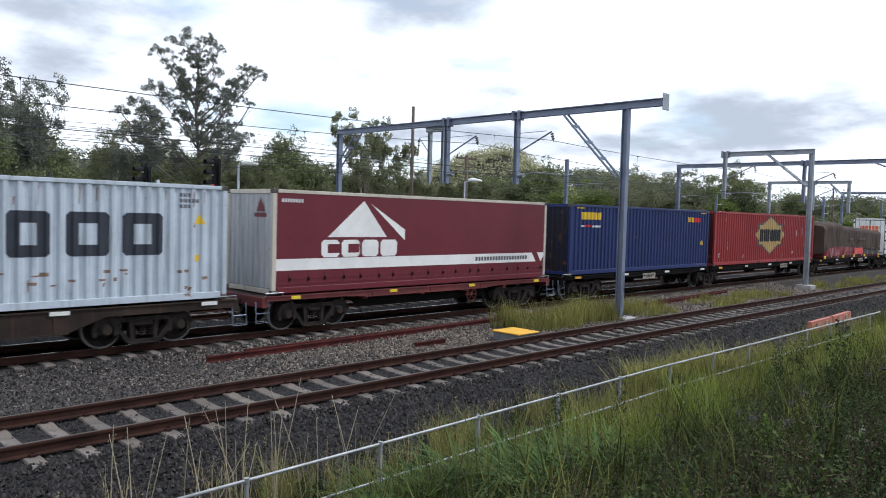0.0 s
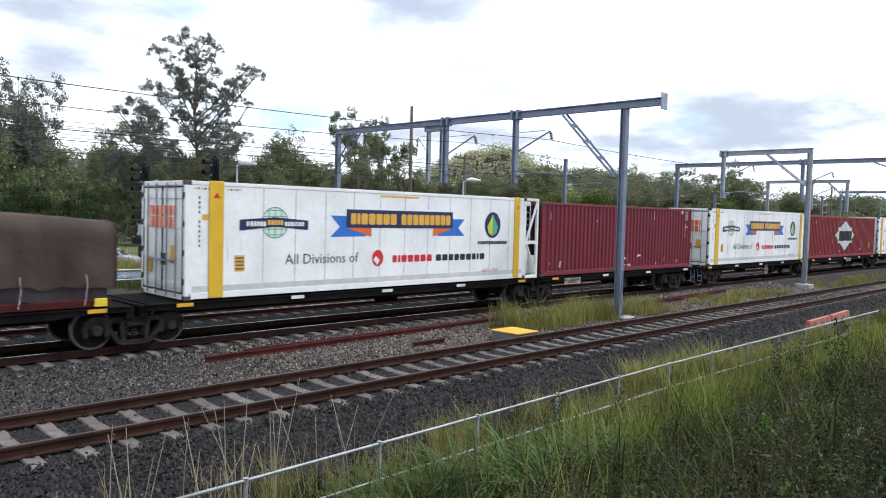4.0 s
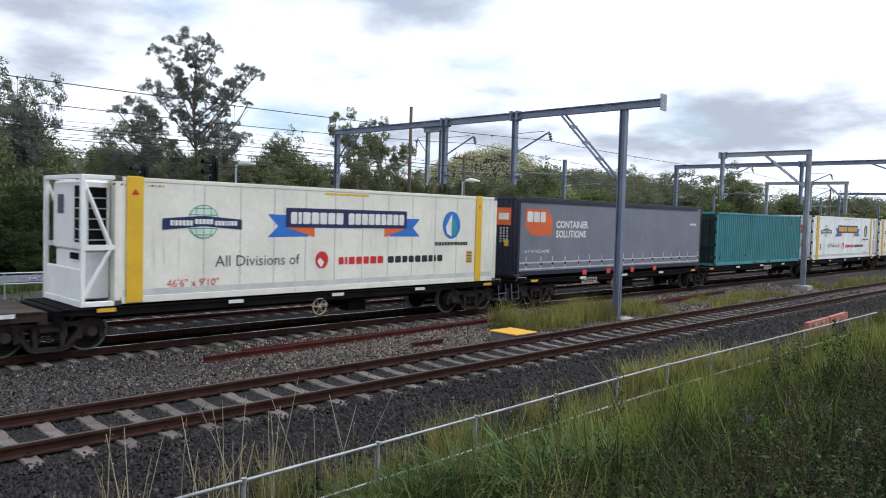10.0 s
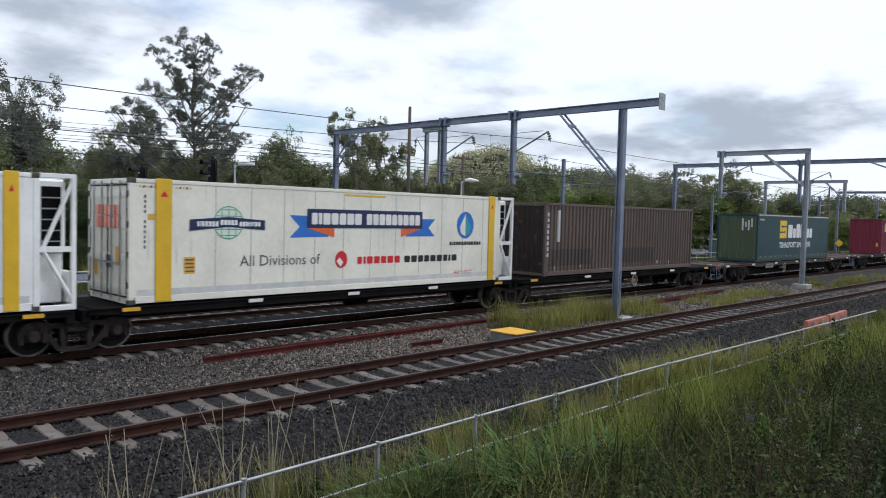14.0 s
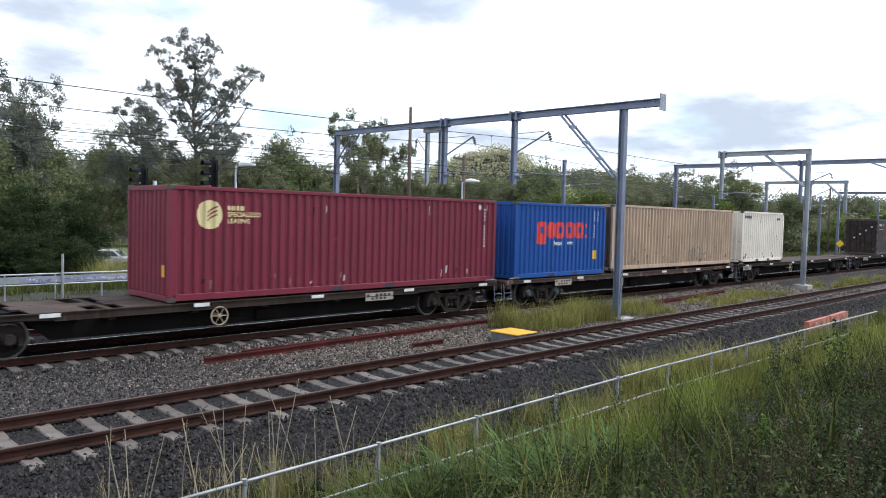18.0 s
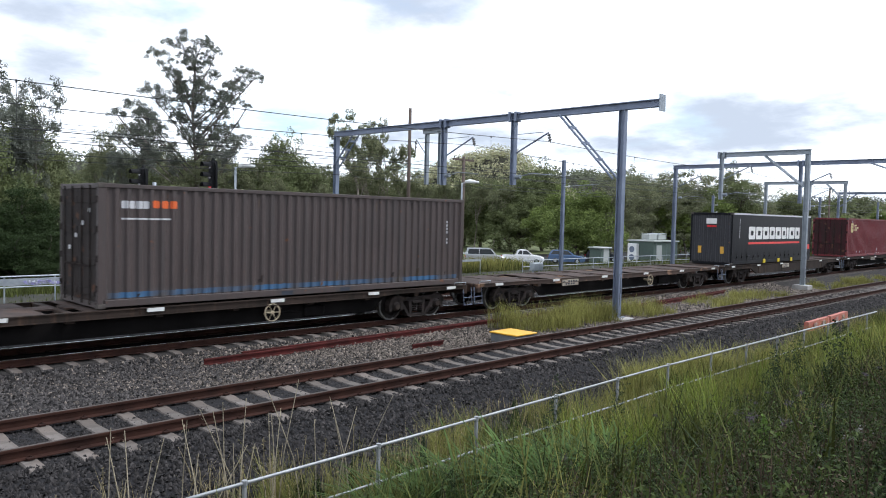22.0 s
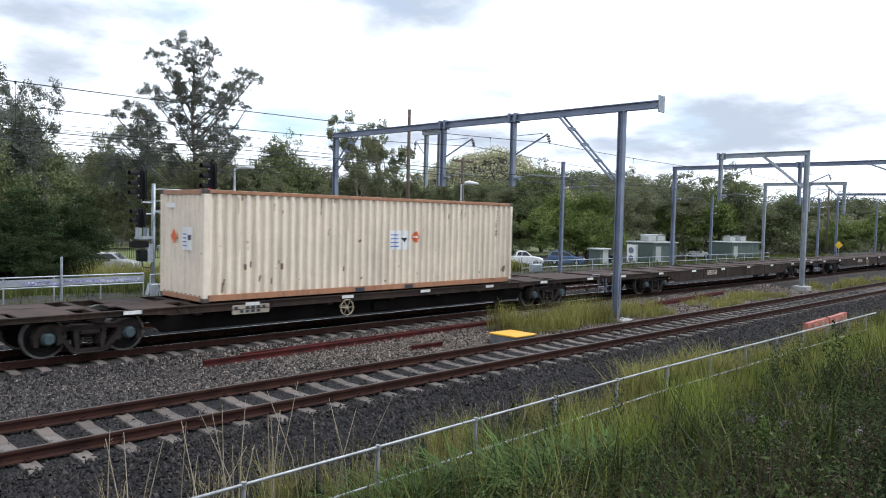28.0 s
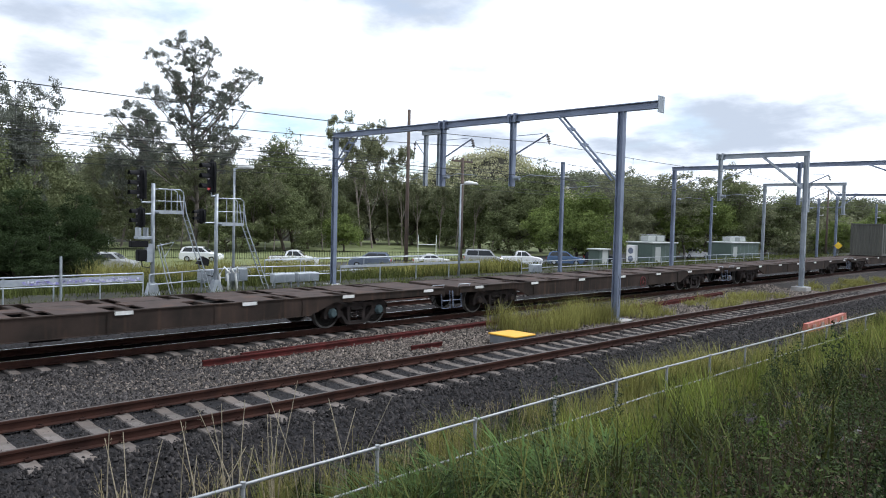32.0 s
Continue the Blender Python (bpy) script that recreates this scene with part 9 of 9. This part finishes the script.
def turf(name, label, rng, count, xr, yr, h, wdt, bend, material, tufts=0, spread=0.18, fade=1.0, zf=None, keep=None, droop=0.0):
    if tufts:
        tx = xr[0] + (xr[1] - xr[0]) * rng.uniform(0, 1, tufts) ** fade
        ty = rng.uniform(*yr, tufts)
        th = rng.uniform(0.5, 1.35, tufts)
        i = rng.integers(0, tufts, count)
        x, y = tx[i] + rng.normal(size=count) * spread, ty[i] + rng.normal(size=count) * spread
        k = th[i]
    else:
        x = xr[0] + (xr[1] - xr[0]) * rng.uniform(0, 1, count) ** fade
        y = rng.uniform(*yr, count)
        k = np.ones(count)
    ok = (y > yr[0] - 0.3) & (y < yr[1] + 0.3) & (np.hypot(x, y) > 2.6)
    if keep is not None:
        ok &= keep(x, y)
    x, y, k = x[ok], y[ok], k[ok]
    z = (zf(y) if zf else np.interp(y, GY, GZ)) - 0.05
    hh = k * rng.uniform(*h, len(x))
    v, f = blades(rng, x, y, z, hh, rng.uniform(*wdt, len(x)), bend, droop)
    thing(name, label, "grass", kind="stuff", data=raw_mesh(name, v, f, material))


rng = np.random.default_rng(77)
M_SUNGREEN = leafy("sunlit_yellow_green_grass", (0.21, 0.26, 0.05), 0.4)


def patches(scale, lo, seed):
    """A mask that lets grass grow in uneven patches only."""
    def keep(x, y):
        ph = np.random.default_rng(seed).uniform(0, 6.28, 6)
        n = np.sin(x * scale + ph[0]) * np.sin(y * scale * 1.3 + ph[1]) + np.sin((x + y) * scale * 1.7 + ph[2]) * 0.7 + np.sin((x - 0.6 * y) * scale * 2.9 + ph[3]) * 0.5
        return n > lo
    return keep


def thinned(x, y, lo):
    """Leaves out grass where lo is high."""
    return np.sin(x * 37.7 + y * 91.3) > lo


turf("bank_grass", "long rank green grass on the bank beside the fence", rng, 52000, (1.0, 34), (0.9, 6.0), (0.3, 0.95), (0.011, 0.025), 0.5, M_GRASS, 900, 0.12, 1.3, keep=lambda x, y: patches(0.9, 0.15, 1)(x, y) & thinned(x, y, 1.9 - 0.6 * y))
turf("bank_grass_2", "yellowing upright grass mixed into the bank", rng, 22000, (3.0, 36), (2.5, 6.4), (0.45, 1.05), (0.01, 0.02), 0.32, M_GRASS2, 500, 0.1, 1.1, keep=lambda x, y: patches(0.8, 0.3, 2)(x, y) & thinned(x, y, np.where(x < 11, 3.4 - 0.8 * y, -2)))
turf("bank_grass_3", "dark broad-bladed grass low on the bank", rng, 12000, (0.8, 22), (0.9, 5.6), (0.2, 0.5), (0.012, 0.024), 0.8, M_WEED, 420, 0.2, 1.2)
turf("bank_grass_5", "bright yellow-green upright grass high on the bank by the fence", rng, 18000, (7.5, 34), (4.0, 6.2), (0.5, 1.0), (0.011, 0.022), 0.3, M_SUNGREEN, 300, 0.13, 1.0, keep=patches(0.7, -0.4, 9))
turf("bank_grass_4", "straw-yellow dead grass among the green", rng, 8000, (2.0, 24), (2.6, 6.0), (0.3, 0.85), (0.005, 0.01), 0.45, M_SUNGRASS, 200, 0.1, 1.1, keep=patches(1.1, 0.0, 3))
turf("fence_grass", "sparse yellow-green grass round the fence posts", rng, 40000, (4.6, 36), (5.9, 8.4), (0.2, 0.7), (0.006, 0.012), 0.4, M_SUNGRASS, 460, 0.11, 1.0, keep=patches(1.2, 0.1, 4))
turf("fence_grass_2", "green tussocks along the fence", rng, 22000, (4.0, 30), (5.4, 7.4), (0.3, 0.9), (0.007, 0.014), 0.4, M_GRASS, 200, 0.12, 1.1, keep=patches(1.0, -0.1, 5))
turf("fence_grass_3", "tall pale green upright grass in front of the fence rails", rng, 16000, (6.5, 30), (4.8, 6.8), (0.55, 1.1), (0.006, 0.012), 0.28, M_GRASS2, 180, 0.1, 1.0, keep=patches(0.9, 0.0, 6))
turf("tussock", "bright yellow-green grass tussocks beside the ballast", rng, 2600, (13.5, 19), (7.4, 8.4), (0.5, 0.95), (0.012, 0.022), 0.55, M_SUNGRASS, 16, 0.14)
turf("dry_grass", "dry straw-coloured grass at the foot of the ballast", rng, 9000, (2.5, 36), (6.0, 9.0), (0.15, 0.6), (0.004, 0.008), 0.5, M_STRAW, 260, 0.12, 1.2)
for bx0, bx1, by0, by1, cnt, n in ((5.2, 6.3, 5.3, 6.3, 900, 7), (5.7, 7.3, 4.2, 5.3, 1700, 12), (7.2, 8.2, 4.9, 5.8, 500, 4)):
    turf("blade_clump", "coarse arching green strap-leaved clumps before the fence", rng, cnt, (bx0, bx1), (by0, by1), (0.65, 1.15), (0.016, 0.032), 0.7, M_STRAP, n, 0.07, droop=0.42)
for gx0, gx1, gy0, gy1, cnt, hh in ((19.0, 24.4, 14.7, 16.4, 4600, (0.35, 0.95)), (25.4, 28.6, 14.6, 16.1, 2000, (0.3, 0.75)), (31.5, 41.0, 14.3, 16.2, 4000, (0.2, 0.5)), (45.5, 62, 13.8, 16.0, 5000, (0.2, 0.5))):
    turf("track_grass", "yellow-green grass growing between the tracks", rng, cnt, (gx0, gx1), (gy0, gy1), hh, (0.008, 0.018), 0.42, M_VERGE, 46, 0.16, zf=lambda y: y * 0 - 0.28)
turf("verge_grass", "tall yellow-green grass on the far verge", rng, 20000, (33, 44), (34.5, 40), (0.5, 1.05), (0.02, 0.04), 0.4, M_VERGE, 300, 0.45)
turf("lineside_grass", "low dark weeds between the far track and the railings", rng, 16000, (5, 46), (25.8, 31.0), (0.15, 0.55), (0.015, 0.035), 0.6, M_GRASS, 500, 0.4)
turf("verge_grass_2", "rough mixed grass below the signals", rng, 22000, (4, 46), (33.5, 46), (0.3, 0.9), (0.015, 0.035), 0.5, M_GRASS, 500, 0.5)
turf("verge_grass_3", "rough dry grass along the far verge", rng, 14000, (50, 110), (26.5, 40), (0.15, 0.45), (0.03, 0.06), 0.5, M_GRASS, 500, 0.7)
turf("slope_grass", "tall yellowing long grass below the car park", rng, 20000, (17.5, 34), (44, 52), (1.1, 2.0), (0.02, 0.045), 0.4, M_SUNGRASS, 520, 0.5, keep=patches(0.35, -0.5, 8))
turf("slope_grass_2", "tall green weeds below the car park", rng, 16000, (10, 60), (43, 54), (0.4, 1.0), (0.025, 0.05), 0.45, M_GRASS, 380, 0.5)


def stalks(name, label, rng, spots, h, material, heads, thick=0.006):
    g = Geo()
    hv, hf, n = [], [], 0
    for x, y in spots:
        z = float(np.interp(y, GY, GZ))
        hh = rng.uniform(*h)
        a, b = rng.normal(size=2) * 0.12 * hh
        pts = [(x, y, z), (x + a * 0.3, y + b * 0.3, z + hh * 0.5), (x + a, y + b, z + hh)]
        g.tube(pts, [thick, thick * 0.85, thick * 0.5], 4, False)
        v, f = leaf_cloud(rng, [(x + a * 0.95, y + b * 0.95, z + hh * 0.95), (x + a * 0.7, y + b * 0.7, z + hh * 0.8)], [0.03, 0.025], heads, 0.009, 2.5)
        hv.append(v)
        hf.append(f + n)
        n += len(v)
    st = thing(name, label, "weed", kind="stuff", data=g.mesh(name, material))
    part("seed_head", raw_mesh("seed_head", np.concatenate(hv), np.concatenate(hf), material), None, st)


rng = np.random.default_rng(5)
M_DRYSTALK = leafy("bleached_stalk", (0.50, 0.43, 0.31), 0.25, 0.1)
near = [(x + rng.normal() * 0.07, y + rng.normal() * 0.12) for x, y in ((3.15, 7.5), (3.25, 7.6), (3.75, 7.3), (3.9, 7.6), (4.25, 7.4), (4.3, 7.5), (4.35, 7.3), (4.75, 7.3), (4.8, 7.4), (4.85, 7.6), (5.3, 7.3), (5.6, 7.2), (6.0, 7.6), (2.9, 7.5)) for _ in range(2)]
stalks("tall_dry_stalks", "tall bleached dry weed stalks at the foot of the ballast", rng, near, (1.0, 1.75), M_DRYSTALK, 8, 0.008)
stalks("dry_stalks", "thin dry grass stalks with feathery heads", rng, [(rng.uniform(2.3, 9.5), rng.uniform(6.2, 8.2)) for _ in range(110)], (0.4, 1.0), M_STRAW, 16)
stalks("green_stalks", "upright green weed stalks in the bank", rng, [(rng.uniform(3.0, 16), rng.uniform(3.6, 7.4)) for _ in range(170)], (0.5, 1.1), M_WEED, 26)


def feathery(name, label, spots, h, material, seed):
    """Upright bushy weeds: a stem set with fine narrow leaves, thinner towards its tip."""
    rng = np.random.default_rng(seed)
    cs, rs = [], []
    for x, y in spots:
        z, hh = float(np.interp(y, GY, GZ)), rng.uniform(*h)
        for k in range(14):
            q = (k + 0.5) / 14
            w = (0.16 * (1 - q) + 0.025) * hh
            cs.append((x + rng.normal() * w * 0.5, y + rng.normal() * w * 0.5, z + hh * q))
            rs.append(w)
    v, f = leaf_cloud(rng, cs, rs, 1500 * len(spots), 0.019, 1.1)
    thing(name, label, "weed", kind="stuff", data=raw_mesh(name, v, f, material))


feathery("feathery_weeds", "tall feathery dark green weeds on the bank", [(12.6, 4.7), (12.9, 4.8), (13.4, 4.6), (12.2, 4.5), (11.2, 3.4), (10.6, 3.1), (8.4, 6.0), (9.4, 5.6), (17.5, 5.0), (15.2, 4.2)], (1.05, 1.5), M_WEED, 61)
feathery("low_weeds", "low bushy green weeds between ballast and fence", [(5.3, 7.6), (5.45, 7.5), (6.2, 7.7), (8.3, 8.1), (10.2, 8.2), (7.4, 7.6), (9.0, 7.8), (11.2, 7.9), (6.5, 6.9)], (0.35, 0.6), M_WEED, 62)
feathery("lime_weeds", "bright lime green leafy weeds", [(7.4, 5.6), (7.6, 5.5), (6.3, 4.3), (6.2, 4.1), (6.9, 2.5), (7.05, 2.7), (8.4, 5.4), (9.4, 4.4), (5.9, 3.3), (8.3, 3.6)], (0.35, 0.6), M_LIMEWEED, 63)


def leafy_weeds(name, label, seed, plants, xr, yr, top, count, size, material, fade=1.3):
    """Bushy broad-leaved weeds: leaning stems set with leaves that turn their faces up."""
    rng = np.random.default_rng(seed)
    cs, rs, g = [], [], Geo()
    for i in range(plants):
        x, y = xr[0] + (xr[1] - xr[0]) * rng.uniform() ** fade, rng.uniform(*yr)
        if math.hypot(x, y) < 3.9:
            continue
        z, hh = float(np.interp(y, GY, GZ)) - 0.03, rng.uniform(*top)
        for k in range(3):
            a, b = rng.normal(size=2) * 0.22 * hh
            if i % 3 == 0:
                g.tube([(x, y, z), (x + a * 0.6, y + b * 0.6, z + hh * 0.6), (x + a, y + b, z + hh * 1.04)], [0.005, 0.004, 0.002], 4, False)
            for q in (0.35, 0.55, 0.72, 0.87, 1.0):
                cs.append((x + a * q, y + b * q, z + hh * q))
                rs.append(0.10 * (1.25 - 0.75 * q) * rng.uniform(0.7, 1.3))
    v, f = leaf_cloud(rng, cs, rs, count, size, 0.8, 0.3, 0.7)
    wd = thing(name, label, "weed", kind="stuff", data=raw_mesh(name, v, f, material))
    part("stem", g, M_DEADLEAF, wd, "thin brown stems")


leafy_weeds("bank_weeds", "dark leafy weeds crowded over the bank", 15, 620, (3.2, 13), (0.9, 4.6), (0.3, 0.75), 110000, 0.0135, M_BANKLEAF)
leafy_weeds("broad_weeds", "broad-leaved mid-green weeds on the bank", 16, 150, (3.6, 12), (1.0, 4.8), (0.35, 0.7), 18000, 0.021, M_BANKMID)
leafy_weeds("fence_weeds", "small leafy weeds along the foot of the bank", 17, 200, (5.0, 22), (4.4, 6.8), (0.25, 0.6), 22000, 0.017, M_BANKMID)
leafy_weeds("withered_weeds", "brown withered weeds among the green ones", 18, 150, (3.6, 11), (1.0, 3.4), (0.35, 0.8), 24000, 0.010, M_DEADLEAF)


def heads(name, label, seed, count, xr, yr, up, r, leaves, size, material):
    rng = np.random.default_rng(seed)
    cs, rs = [], []
    for i in range(count):
        x, y = rng.uniform(*xr), rng.uniform(*yr)
        z = float(np.interp(y, GY, GZ)) + rng.uniform(*up)
        for k in range(4):
            cs.append((x + rng.normal() * r * 0.8, y + rng.normal() * r * 0.8, z + rng.normal() * r * 0.4))
            rs.append(r * rng.uniform(0.5, 0.9))
    v, f = leaf_cloud(rng, cs, rs, leaves * count, size, 0.7)
    thing(name, label, "flower", kind="stuff", data=raw_mesh(name, v, f, material))


heads("violet_flowers", "small dull violet flower heads above the weeds", 41, 15, (5.0, 10.5), (1.6, 4.2), (0.5, 0.8), 0.03, 70, 0.008, M_FLOWER)
heads("seed_fluff", "pale grey seed fluff on the bank", 42, 2, (5.3, 5.7), (1.4, 1.6), (0.45, 0.55), 0.03, 60, 0.008, M_PALESEED)


# ---- what moves ----
BEATS = [0.0] + [float(i) for i in range(1, 33)]


def motions():
    for ob, u in MOVING:
        walk(ob, [(t, pose(u - advance(t), MAIN_Y, 0)) for t in BEATS])
    for ob, u, local in TURNING:
        # wheels turn while their wagon is near enough to be seen
        t_in = max(0.0, min(31.9, (u - 50.0) / 15.2))
        t_out = max(t_in + 0.05, min(32.0, (u + 4.0) / 15.1))
        steps = [0.0] if t_in > 0.03 else []
        k = round(t_in * FPS)
        while k <= round(t_out * FPS):
            steps.append(k / FPS)
            k += 1
        if steps[-1] < 31.97:
            steps.append(32.0)
        a = lambda t: -math.degrees((advance(min(max(t, t_in), t_out)) - advance(t_in)) / 0.46)
        walk(ob, [(t, local @ pose(0, 0, 0, 0, a(t), 0)) for t in steps])


motions()
